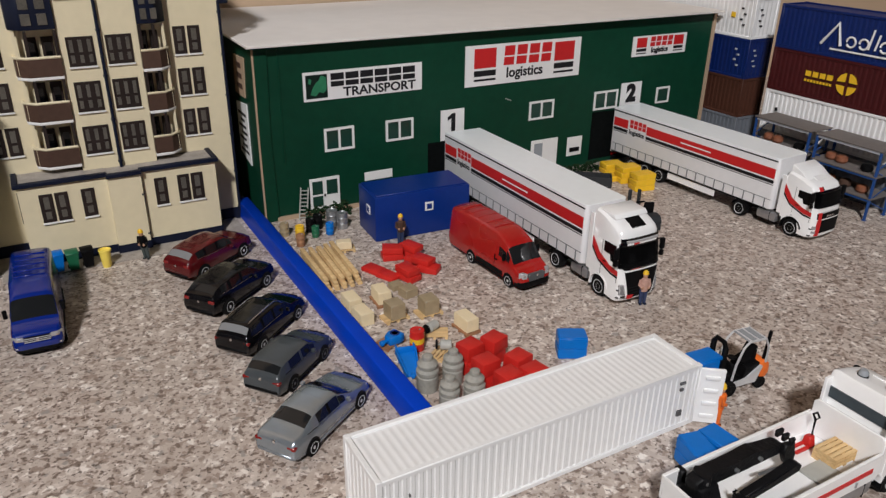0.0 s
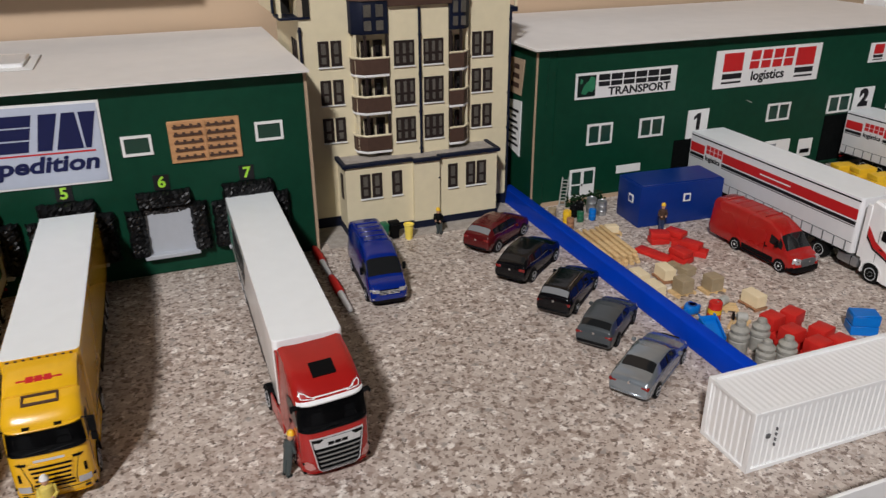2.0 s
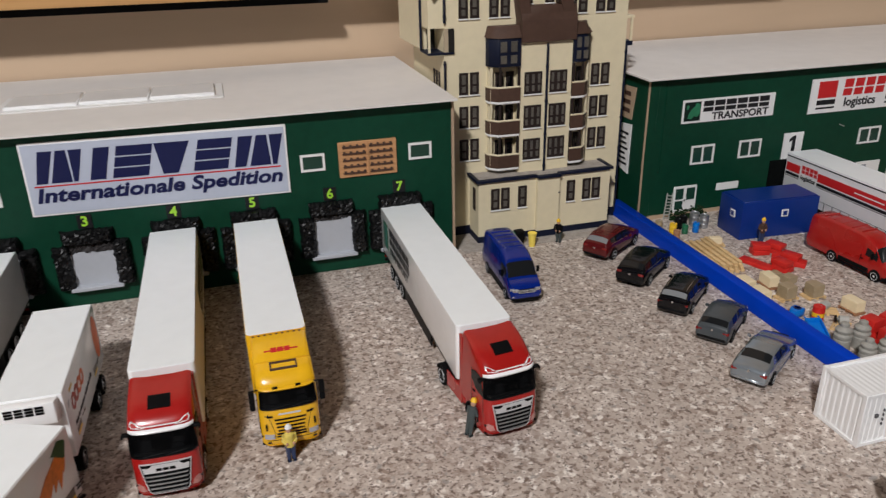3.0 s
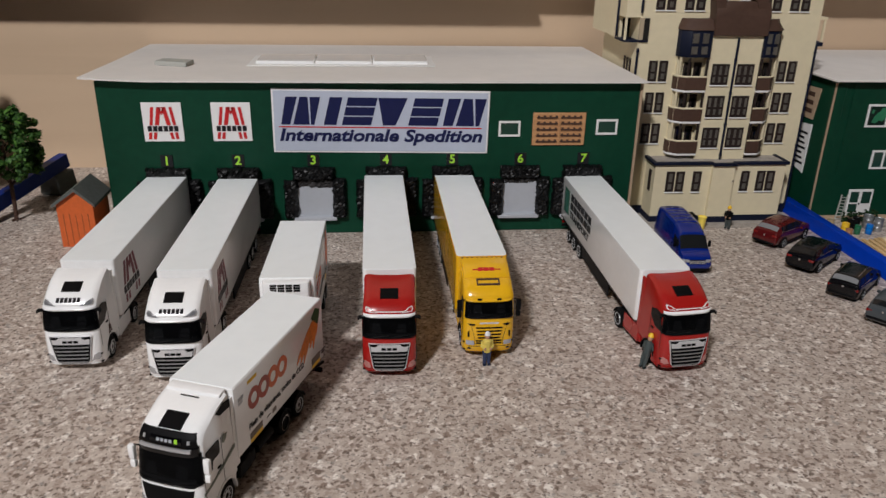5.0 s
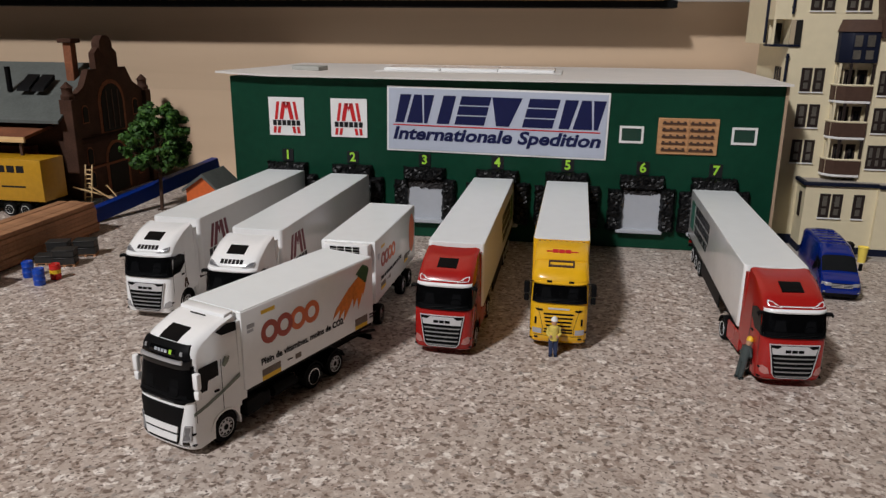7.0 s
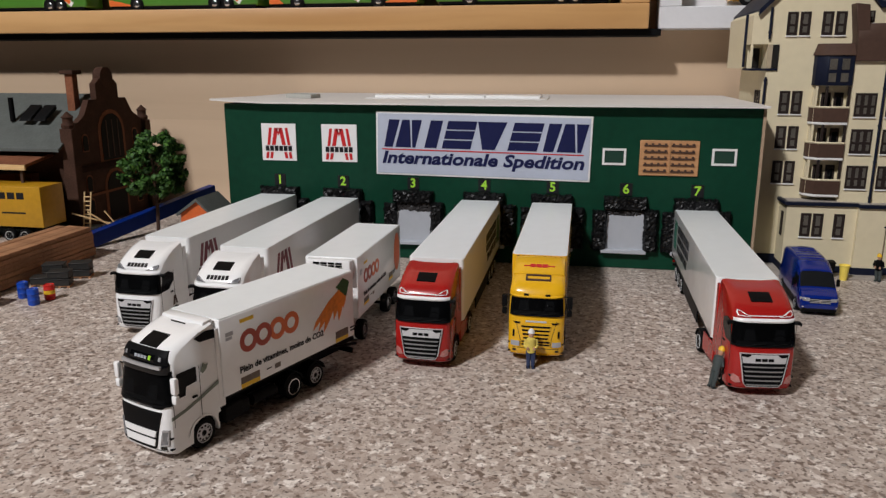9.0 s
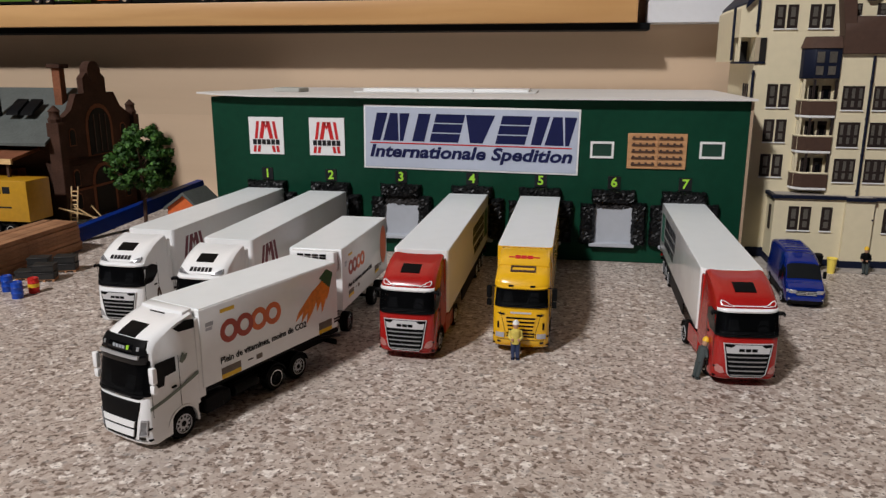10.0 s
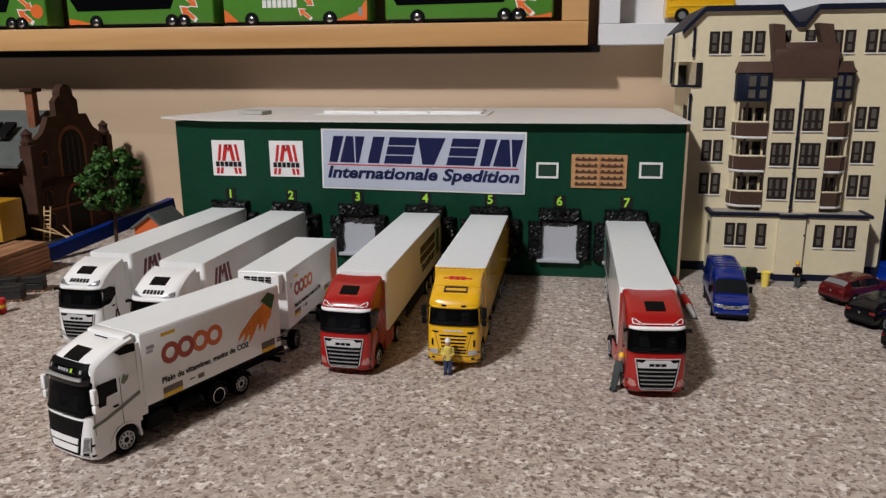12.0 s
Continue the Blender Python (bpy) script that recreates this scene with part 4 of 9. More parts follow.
        part("roof_frame", bm, M_BROWN, body)
    else:
        a, b = {"long_nose": (0.92, 1.48), "tall": (0.58, 1.18), "flat": (0.9, 1.25)}[style]
        part("roof_hatch", plate_on_roof(B(), fr, a, b, -0.42, 0.42), M_DARK if style != "flat" else paint, body)
    # sides: door glass, door seam, steps, mirrors, deflectors, front mudguard
    glass = {
        "long_nose": [(0.40, w0 - 0.02), (0.62, 3.07), (1.16, 3.09), (1.60, 2.92), (1.55, 2.56), (1.08, 2.20)],
        "tall": [(0.46, 2.20), (0.64, 3.06), (1.44, 3.06), (1.44, 2.54), (0.98, 2.50), (0.92, 2.20)],
        "square": [(0.44, 2.24), (0.60, 2.96), (1.12, 2.98), (1.12, 2.34), (0.9, 2.24)],
        "flat": [(0.44, 2.20), (0.58, 2.92), (1.38, 2.92), (1.38, 2.50), (1.06, 2.46), (1.0, 2.22)],
    }[style]
    for s in (-1, 1):
        x = s * 1.245
        bm = prism(B(), glass, x - 0.02, x + 0.02, "x")
        for v in bm.verts:
            v.co.x *= 0.987
        part("side_window", bm, M_DOORGLASS, body)
        for y in (0.40, 1.56):
            part("door_seam", box(B(), x - 0.006, x + 0.006, y, y + 0.014, 1.24, 3.06), M_SEAM, body)
        part("door_handle", box(B(), x - 0.03, x + 0.03, 1.22, 1.42, 1.98, 2.05, 0.012), M_DARK, body)
        if style == "long_nose":
            mi = part("camera_arm", prism(B(), [(0.42, 2.98), (0.40, 3.10), (0.56, 3.14), (0.64, 3.04)], s * 1.16, s * 1.42, "x", 0.03), M_DARK, body)
            part("camera_tip", prism(B(), [(0.34, 2.96), (0.34, 3.12), (0.56, 3.12), (0.56, 2.98)], s * 1.36, s * 1.44, "x", 0.03), M_DARK, mi)
        else:
            mc = M_PAINTW if slats else M_DARK
            mi = part("mirror", box(B(), s * 1.44 - 0.12, s * 1.44 + 0.12, 0.26, 0.46, 2.50, 3.08, 0.06, 2), mc, body)
            part("lower_mirror", box(B(), s * 1.44 - 0.11, s * 1.44 + 0.11, 0.27, 0.45, 2.16, 2.46, 0.05, 2), mc, mi)
            part("mirror_arm", tube(B(), [(s * 1.15, 0.46, 3.04), (s * 1.38, 0.40, 3.06), (s * 1.42, 0.38, 2.9)], 0.03, 5), M_DARK, mi)
        part("side_deflector", box(B(), s * 1.16 - 0.06, s * 1.16 + 0.06, depth - 0.02, depth + 0.28, 1.15, top - 0.22, 0.02), paint, body)
        bm = B()
        arc = [(ax + 0.68 * math.cos(radians(d)), 0.54 + 0.68 * math.sin(radians(d))) for d in range(-10, 171, 15)]
        arc2 = [(ax + 0.61 * math.cos(radians(d)), 0.54 + 0.61 * math.sin(radians(d))) for d in range(170, -11, -15)]
        prism(bm, arc + arc2, s * 1.0, s * 1.275, "x")
        part("mudguard", bm, paint if style == "tall" else M_DARK, body)
        for z in (0.46, 0.86):
            part("step", box(B(), s * 1.05, s * 1.235, 0.2, 0.78, z, z + 0.06), M_DARK, body)
        wheel(t, s * 1.09, ax, 0.52, 0.3, M_CARRIM, out=s)
    part("wheel_housing", cyl(B(), (-1.12, ax, 0.56), 0.60, 2.24, "x", 24), M_DARK, body)
    return body


def chassis(t, y1, axles, tank=True, side=None, plain=()):
    bm = B()
    for s in (-1, 1):
        box(bm, s * 0.42 - 0.06, s * 0.42 + 0.06, 1.2, y1, 0.62, 0.92)
    for y in (2.6, 3.6, y1 - 0.1):
        box(bm, -0.42, 0.42, y - 0.05, y + 0.05, 0.66, 0.88)
    part("chassis_frame", bm, M_DARK, t)
    if tank:
        for s in (-1, 1):
            tk = part("fuel_tank", box(B(), s * 0.86 - 0.32, s * 0.86 + 0.32, 2.55, 3.9, 0.42, 0.98, 0.12, 2), side or M_TANK, t)
            part("tank_strap", box(B(), s * 0.86 - 0.33, s * 0.86 + 0.33, 2.95, 3.0, 0.41, 0.99, 0.12, 2), M_DARK, tk)
    for y in axles:
        part("axle", cyl(B(), (-1.0, y, 0.5), 0.09, 2.0, "x", 8), M_DARK, t)
        for s in (-1, 1):
            w = wheel(t, s * 1.0, y, 0.5, 0.45, M_DARK if y in plain else M_CARRIM, out=s)
            if y in plain:
                part("rim_ring", turned(B(), [(0.30, s * 0.235), (0.30, s * 0.25), (0.335, s * 0.25), (0.335, s * 0.235)], axis="x", seg=24, caps=False), M_CHROME, w)
            bm = B()
            arc = [(y + 0.62 * math.cos(radians(d)), 0.5 + 0.62 * math.sin(radians(d))) for d in range(15, 166, 25)]
            arc2 = [(y + 0.57 * math.cos(radians(d)), 0.5 + 0.57 * math.sin(radians(d))) for d in range(165, 14, -25)]
            prism(bm, arc + arc2, s * 0.75, s * 1.24, "x")
            part("mudguard", bm, M_DARK, t)


def tractor(m, style, paint, label, side=None, **more):
    t = thing("lorry_tractor", m, label, "lorry", "lorries")
    body = cab(t, style, paint, **more)
    chassis(t, 5.9, (5.1,), side=side)
    if side is not None:
        for s in (-1, 1):
            part("side_skirt", box(B(), s * 1.2 - 0.03, s * 1.2 + 0.03, 2.70 if style == "long_nose" else 2.54, 4.4, 0.42, 1.25, 0.02), side, t)
    part("fifth_wheel", prism(B(), [(-0.45, 4.6), (0.45, 4.6), (0.5, 5.4), (-0.5, 5.4)], 0.92, 1.12, "z", 0.03), M_DARK, t)
    return t, body


def trailer(m, length, height, label, skin=None, w=2.6, axles=3, skirt=True, zb=1.30):
    """Semi-trailer; its front face at y=0."""
    t = thing("semi_trailer", m, label, "trailer", "semi-trailers")
    skin = skin or M_PAINTW
    h = w / 2
    def plan(d, r):
        """Outline from above with rounded front corners, d inside the walls."""
        c = [(h - d - r + r * math.cos(radians(a)), d + r - r * math.sin(radians(a))) for a in range(0, 91, 18)]
        return [(-x, y) for x, y in c] [::1] + [(x, y) for x, y in c[::-1]] + [(h - d, length - d), (-h + d, length - d)]
    body = part("box_body", prism(B(), plan(0.0, 0.20), zb, height, "z", 0.03, 2), skin, t)
    part("roof", prism(B(), plan(0.02, 0.20), height - 0.01, height + 0.03, "z", 0.015), M_ROOFW, body)
    bm = B()
    for s in (-1, 1):
        box(bm, s * h * 0.985 - 0.02, s * h * 0.985 + 0.02, 0.3, length - 0.1, zb - 0.09, zb + 0.02)
    part("floor_rail", bm, M_DARK, t)
    bm = B()
    for s in (-1, 1):
        box(bm, s * 0.5 - 0.06, s * 0.5 + 0.06, 1.0, length - 0.1, 0.84, zb + 0.02)
    part("chassis_frame", bm, M_DARK, t)
    y3 = length - 2.2
    for i in range(axles):
        y = y3 - 1.31 * (axles - 1 - i) + 0.0
        part("axle", cyl(B(), (-0.95, y, 0.5), 0.09, 1.9, "x", 8), M_DARK, t)
        for s in (-1, 1):
            wheel(t, s * 1.03, y, 0.52, 0.4, M_CARRIM, out=s)
            part("mudguard", box(B(), s * 1.03 - 0.22, s * 1.03 + 0.22, y - 0.5, y + 0.5, 1.08, 1.13), M_DARK, t)
    for s in (-1, 1):
        if skirt:
            part("side_guard", box(B(), s * 1.22 - 0.03, s * 1.22 + 0.03, 4.6, y3 - 1.31 * axles + 0.4, 0.45, zb - 0.1, 0.02), M_DARK, t)
        part("landing_leg", box(B(), s * 0.75 - 0.08, s * 0.75 + 0.08, 2.7, 2.86, 0.06, zb, 0.02), M_STEEL, t)
    part("rear_bumper", box(B(), -1.2, 1.2, length - 0.15, length - 0.03, 0.45, 0.62, 0.02), M_DARK, t)
    for s in (-1, 1):
        part("tail_lamp", box(B(), s * 0.95 - 0.25, s * 0.95 + 0.25, length - 0.05, length + 0.02, 0.68, 0.82), M_TAIL, t)
        part("rear_buffer", box(B(), s * 1.1 - 0.12, s * 1.1 + 0.12, length - 0.05, length + 0.1, 0.95, 1.12, 0.03), M_WHITE, t)
    return t, body


M_STROKE = mat("dark_red_print", (0.17, 0.02, 0.035), 0.4, var=0.05)
M_ROOFW = mat("white_trailer_roof", (0.88, 0.91, 0.915), 0.3, var=0.03, scale=120, bump=0.06)
M_CREAMSIDE = mat("cream_trailer_side", (0.93, 0.925, 0.905), 0.3, var=0.03, coat=0.3)


def on_side(bm, s, x, pts, t=0.012):
    """Flat print on a trailer's side at |x|; pts are (y, z)."""
    prism(bm, pts, s * x, s * (x + t), "x")
    return bm


def side_words(name, text, size, material, parent, s, x, y, z, **more):
    """Lettering on a vehicle's side (s=1: the side towards +x), centred at y, z."""
    return lettering(name, text, size, material, parent, pose(s * x * HO, y * HO, z * HO, 0, 0, 90 * s), k=1 / 87 / MM, depth=0.006, **more)


# white tractors at docks 1 and 2, their trailers
for x, yf, xt, y0, y1, turn in ((-0.3675, 0.2785, -0.3675, 0.3160, 0.4765, -2.1), (-0.3110, 0.2625, -0.3110, 0.3005, 0.4685, -1.0)):
    t, body = tractor(pose(x, yf, 0, 0, 0, turn * 0.5), "long_nose", M_PAINTW, "white long-nosed lorry tractor with a dark roof hatch", M_PAINTW)
    for i in range(6):
        a = -0.55 + i * 0.19
        part("name_block", on_front(B(), FRONTS["long_nose"], 3.45, 3.60, a, a + 0.14, proud=0.03), M_SIGNDARK, body)
    for s in (-1, 1):
        bm = B()
        on_side(bm, s, 1.24, [(1.35, 1.30), (1.47, 1.30), (1.56, 1.76), (1.46, 1.76)])
        on_side(bm, s, 1.24, [(1.65, 1.30), (1.77, 1.30), (1.63, 1.76), (1.55, 1.76)])
        part("door_emblem", bm, M_BROWN, body)
    t, body = trailer(pose(xt, y0, 0, 0, 0, turn), (y1 - y0) / HO, 4.28, "white box semi-trailer with red and black side emblem")
    for s in (-1, 1):
        for a, b, k in ((0.9, 1.15, 0.3), (1.3, 1.6, 0.3), (2.3, 2.6, -0.3), (2.75, 3.0, -0.3)):
            part("red_stroke", on_side(B(), s, 1.301, [(a, 2.55), (b, 2.55), (b + k, 3.75), (a + k, 3.75)]), M_STROKE, body)
        part("red_stroke", on_side(B(), s, 1.301, [(1.66, 3.75), (1.95, 3.05), (2.24, 3.75), (2.1, 3.75), (1.95, 3.4), (1.8, 3.75)]), M_STROKE, body)
        for a in (0.9, 1.3, 2.4, 2.8):
            part("red_stroke", on_side(B(), s, 1.301, [(a, 1.6), (a + 0.2, 1.6), (a + 0.25, 2.0), (a + 0.05, 2.0)]), M_STROKE, body)
        for i in range(6):
            part("name_block", on_side(B(), s, 1.3015, [(0.8 + i * 0.4, 2.1), (1.1 + i * 0.4, 2.1), (1.1 + i * 0.4, 2.48), (0.8 + i * 0.4, 2.48)]), M_SIGNDARK, body)

# red tractors at docks 4 and 7
for x, xc, yf, y0, y1, hh, skin, turn in ((-0.1985, -0.1997, 0.2612, 0.2955, 0.4735, 4.30, M_CREAMSIDE, -2), (-0.0410, -0.0385, 0.2562, 0.2925, 0.4755, 4.08, M_PAINTW, 6)):
    tractor(pose(xc, yf, 0, 0, 0, turn), "long_nose", M_REDP, "glossy red long-nosed lorry tractor with a silver sun visor", M_REDP)
    t, body = trailer(pose(x, y0, 0), (y1 - y0) / HO, hh, "white-roofed box semi-trailer with black side name blocks", skin)
    L = (y1 - y0) / HO
    for s in (-1, 1):
        e = 1 if s < 0 else 1
        bm = B()
        on_side(bm, s, 1.301, [(L - 1.9, 1.9), (L - 0.7, 1.9), (L - 0.7, 3.6), (L - 1.9, 3.6)])
        part("emblem", bm, mat("dark_green_print", (0.02, 0.10, 0.06), 0.4, var=0.5), body)
        for i in range(6):
            a = L - 2.2 - (i + 1) * 0.82
            for z0, z1 in ((2.55, 3.0), (3.1, 3.6)):
                part("name_block", on_side(B(), s, 1.301, [(a, z0), (a + 0.7, z0), (a + 0.7, z1), (a, z1)]), M_SIGNDARK, body)
        side_words("wording", "TRANSPORT", 0.62, M_SIGNDARK, body, s, 1.318, L - 4.6, 2.15, bold=0.02, stretch=1.3)
    if skin is M_PAINTW:
        for s in (-1,):
            part("rear_marker", box(B(), s * 1.32 - 0.03, s * 1.32 + 0.03, L - 1.6, L - 1.0, 2.0, 3.4), mat("green_edge", (0.03, 0.12, 0.09), 0.5), body)

# yellow lorry at dock 5
t, body = tractor(pose(-0.1437, 0.2798, 0), "square", M_YELP, "bright yellow lorry tractor with dark windscreen", M_YELP)
bm = B()
rows = []
for x in (-1.14, -1.10, -0.95, -0.5, 0, 0.5, 0.95, 1.10, 1.14):
    e = 0.10 * (abs(x) / 1.14) ** 8
    rows.append([bm.verts.new((x, y + e, z - e * 0.7)) for y, z in ((1.22, 3.66), (1.24, 3.86), (1.42, 3.98), (1.80, 4.16), (2.30, 4.28), (2.62, 4.30), (2.62, 3.66))])
for a, b in zip(rows, rows[1:]):
    for q in range(7):
        bm.faces.new((a[q], a[(q + 1) % 7], b[(q + 1) % 7], b[q]))
bm.faces.new(rows[0][::-1])
bm.faces.new(rows[-1])
sp = part("roof_spoiler", bm, M_YELP, body, "yellow air deflector on the cab roof")
for i in range(3):
    part("red_mark", prism(B(), [(1.56, 4.035), (1.56, 4.07), (1.76, 4.16), (1.76, 4.125)], -0.42 + i * 0.28, -0.18 + i * 0.28, "x"), M_SIGNRED, sp)
part("red_line", prism(B(), [(1.62, 4.065), (1.62, 4.10), (1.66, 4.118), (1.66, 4.085)], -0.70, 0.70, "x"), M_SIGNRED, sp)
t, body = trailer(pose(-0.1445, 0.312, 0), (0.4715 - 0.312) / HO, 4.31, "yellow-sided box semi-trailer with a white roof", M_YELP)
for i in range(9):
    part("front_rib", box(B(), -1.05 + i * 0.25, -0.95 + i * 0.25, -0.02, 0.05, 4.2, 4.27), M_BROWN, body)

# rigid lorry and its trailer with the orange rings
M_COOP = mat("orange_red_print", (0.66, 0.13, 0.03), 0.4, var=0.1)
M_COOPD = mat("deep_orange_print", (0.40, 0.055, 0.03), 0.4, var=0.1)
M_CARROT = mat("carrot_orange", (0.80, 0.22, 0.02), 0.45, var=0.25, scale=500)
M_LEAF = mat("leaf_green", (0.025, 0.085, 0.02), 0.6, var=0.4, scale=600)


def ring(bm, s, x, y, z, r, w, gap=None, n=26):
    pts_o, pts_i = [], []
    a0, a1 = gap or (0, 360)
    for i in range(n + 1):
        a = radians(a0 + (a1 - a0) * i / n)
        pts_o.append((y + s * r * math.cos(a), z + r * math.sin(a)))
        pts_i.append((y + s * (r - w) * math.cos(a), z + (r - w) * math.sin(a)))
    loops = []
    for pts, xx in ((pts_o, x), (pts_o, x + 0.012), (pts_i, x + 0.012), (pts_i, x)):
        loops.append([bm.verts.new((s * xx, p[0], p[1])) for p in pts[:n]])
    for a, b in zip(loops, loops[1:] + loops[:1]):
        for i in range(n):
            bm.faces.new((a[i], a[(i + 1) % n], b[(i + 1) % n], b[i]))


def coop_side(body, s, x, ya, z0, k, carrots, yc=None, words=True):
    """Orange rings, a line of words and a bunch of carrots on a box side; ya: where the rings begin, reading along the side."""
    d = 1 if s > 0 else -1
    r = 0.42 * k
    for i, mt in enumerate((M_COOPD, M_COOPD, M_COOP, M_COOP)):
        bm = B()
        ring(bm, s, x + 0.001 * (i % 2), ya + d * r * (1.0 + 1.72 * i), z0, r, 0.205 * k)
        part("orange_ring", bm, mt, body)
    if words:
        side_words("wording", "Plein de vitamines, moins de CO2", 0.325 * k, M_SIGNDARK, body, s, x + 0.014, ya + d * 2.15 * k, z0 - 0.98 * k, bold=0.008)
    if carrots:
        for i in range(7):
            y, zt, ln = yc + d * (0.42 - i * 0.14), 3.90 - 0.07 * i, 1.0 + 0.20 * ((i * 5) % 3)
            sl = -d * (0.12 + 0.19 * i)
            part("carrot", on_side(B(), s, x + 0.0015 * (i % 3), [(y - 0.21, zt), (y, zt + 0.07), (y + 0.21, zt), (y + sl * 0.7 + 0.13, zt - ln * 0.7), (y + sl, zt - ln), (y + sl * 0.75 - 0.13, zt - ln * 0.66)]), M_CARROT, body)
        for i in range(5):
            y, zb = yc + d * (-0.10 + i * 0.13), 3.92 - i * 0.11
            part("carrot_leaf", on_side(B(), s, x + 0.005 + 0.001 * (i % 2), [(y - d * 0.08, zb), (y + d * 0.10, zb - 0.08), (y + d * (0.55 - 0.06 * i), 4.16 - 0.05 * i), (y + d * (0.42 - 0.05 * i), 4.24 - 0.04 * i)]), M_LEAF, body)
    for a, b, za, zb, ink in ((0.05, 0.70, 0.72, 0.85, M_YEL), (-0.05, 0.85, -1.66, -1.50, M_YEL), (-0.05, 0.85, -1.50, -1.26, M_DULLPRINT), (5.15, 5.95, -1.66, -1.50, M_YEL), (5.15, 5.95, -1.50, -1.20, M_DULLPRINT),
                              (6.1, 6.45, -1.45, -1.38, M_SIGNDARK), (6.1, 6.55, -1.32, -1.26, M_SIGNDARK), (1.62, 1.92, -1.50, -1.32, M_DULLPRINT), (1.20, 1.46, -1.40, -1.36, M_SIGNDARK), (-0.62, -0.28, 0.42, 0.56, M_LGREY), (-0.62, -0.34, 0.28, 0.38, M_LGREY)):
        ya_, yb_ = ya + d * a * k, ya + d * b * k
        part("small_label" if ink is M_YEL else "print_bar", on_side(B(), s, x + (0.001 if ink is M_YEL else 0.0), [(ya_, z0 + za * k), (yb_, z0 + za * k), (yb_, z0 + zb * k), (ya_, z0 + zb * k)]), ink, body)


M_DULLPRINT = mat("brown_grey_print", (0.15, 0.115, 0.09), 0.5, var=0.3, scale=900)
M_SLATELINE = mat("sage_line_print", (0.16, 0.19, 0.15), 0.4)
coop_m = pose(-0.2885, 0.1560, 0, 0, 0, -20.5)
t = thing("box_lorry", coop_m, "white box lorry with orange rings and painted carrots", "lorry", "lorries")
body = cab(t, "tall", M_PAINTW, dark_visor=True, sign=True, slats=True)
for s in (-1, 1):
    bm = B()
    prism(bm, [(0.30, 1.50), (0.9, 1.62), (1.5, 1.80), (2.38, 2.10), (2.38, 2.24), (1.5, 1.92), (0.9, 1.74), (0.30, 1.62)], s * 1.235, s * 1.25, "x")
    part("grey_line", bm, M_SLATELINE, body)
    bm = B()
    prism(bm, [(1.62, 2.82), (1.72, 2.72), (1.89, 2.84), (1.97, 3.02), (1.85, 3.0), (1.77, 3.1)], s * 1.235, s * 1.25, "x")
    part("door_emblem", bm, M_SLATELINE, body)
    part("roof_edge_panel", prism(B(), [(1.50, 4.02), (1.72, 3.84), (2.40, 3.80), (2.40, 4.10), (2.0, 4.16)], s * 1.10, s * 1.205, "x"), M_DARK, body)
part("roof_line", box(B(), -0.35, 0.35, 1.86, 1.90, 4.30, 4.335), M_SEAM, body)
part("air_guide", prism(B(), [(2.0, 4.20), (2.06, 4.42), (2.46, 4.46), (2.46, 4.20)], -1.05, 1.05, "x", 0.04, 2), M_PAINTW, body)
bx = part("box_body", box(B(), -1.28, 1.28, 2.55, 10.15, 1.46, 4.37, 0.05, 2), M_PAINTW, t)
part("roof", box(B(), -1.24, 1.24, 2.6, 10.1, 4.36, 4.40), M_ROOFW, bx)
part("floor_rail", box(B(), -1.2, 1.2, 2.6, 10.1, 1.34, 1.47), M_DARK, bx)
chassis(t, 10.0, (6.20, 7.55), side=M_DARK, plain=(6.20,))
for s in (-1, 1):
    part("battery_box", box(B(), s * 1.0 - 0.2, s * 1.0 + 0.2, 2.6, 3.5, 0.42, 1.05, 0.05), M_DARK, t)
    part("air_tank", cyl(B(), (s * 0.95, 4.1, 0.72), 0.24, 1.2, "y", 14), M_DARK, t)
    part("tail_mount", tube(B(), [(s * 1.0, 8.6, 1.3), (s * 1.05, 10.1, 1.0), (s * 1.05, 10.5, 0.9)], 0.07, 6), M_DARK, t)
    coop_side(bx, s, 1.281, 3.45 if s > 0 else 9.4, 3.24, 1.05, True, 9.12 if s > 0 else 3.55)
part("tow_bar", box(B(), -0.12, 0.12, 10.0, 11.6, 0.55, 0.72, 0.03), M_DARK, t)
part("tail_bar", box(B(), -1.2, 1.2, 10.0, 10.14, 0.62, 0.86, 0.03), M_DARK, t)

t = thing("box_trailer", pose(-0.2540, 0.2862, 0, 0, 0, -1.2), "white box drawbar trailer with orange rings and a chiller", "trailer")
bx = part("box_body", box(B(), -1.28, 1.28, 0, 7.7, 1.40, 4.32, 0.05, 2), M_PAINTW, t)
part("roof", box(B(), -1.24, 1.24, 0.05, 7.65, 4.31, 4.35), M_ROOFW, bx)
ch = part("chiller", prism(B(), [(-1.05, -0.42), (1.05, -0.42), (1.12, 0.02), (-1.12, 0.02)], 3.35, 4.3, "z", 0.06, 2), M_PAINTW, bx)
for r in range(3):
    for c in range(4):
        part("vent_slot", box(B(), -0.72 + c * 0.36, -0.42 + c * 0.36, -0.45, -0.4, 3.85 + r * 0.13, 3.94 + r * 0.13), M_DARK, ch)
chassis_bm = B()
for s in (-1, 1):
    box(chassis_bm, s * 0.45 - 0.06, s * 0.45 + 0.06, 0.2, 7.6, 0.86, 1.42)
part("chassis_frame", chassis_bm, M_DARK, t)
for y in (1.1, 5.4, 6.7):
    part("axle", cyl(B(), (-0.95, y, 0.5), 0.09, 1.9, "x", 8), M_DARK, t)
    for s in (-1, 1):
        wheel(t, s * 1.02, y, 0.5, 0.4, out=s)
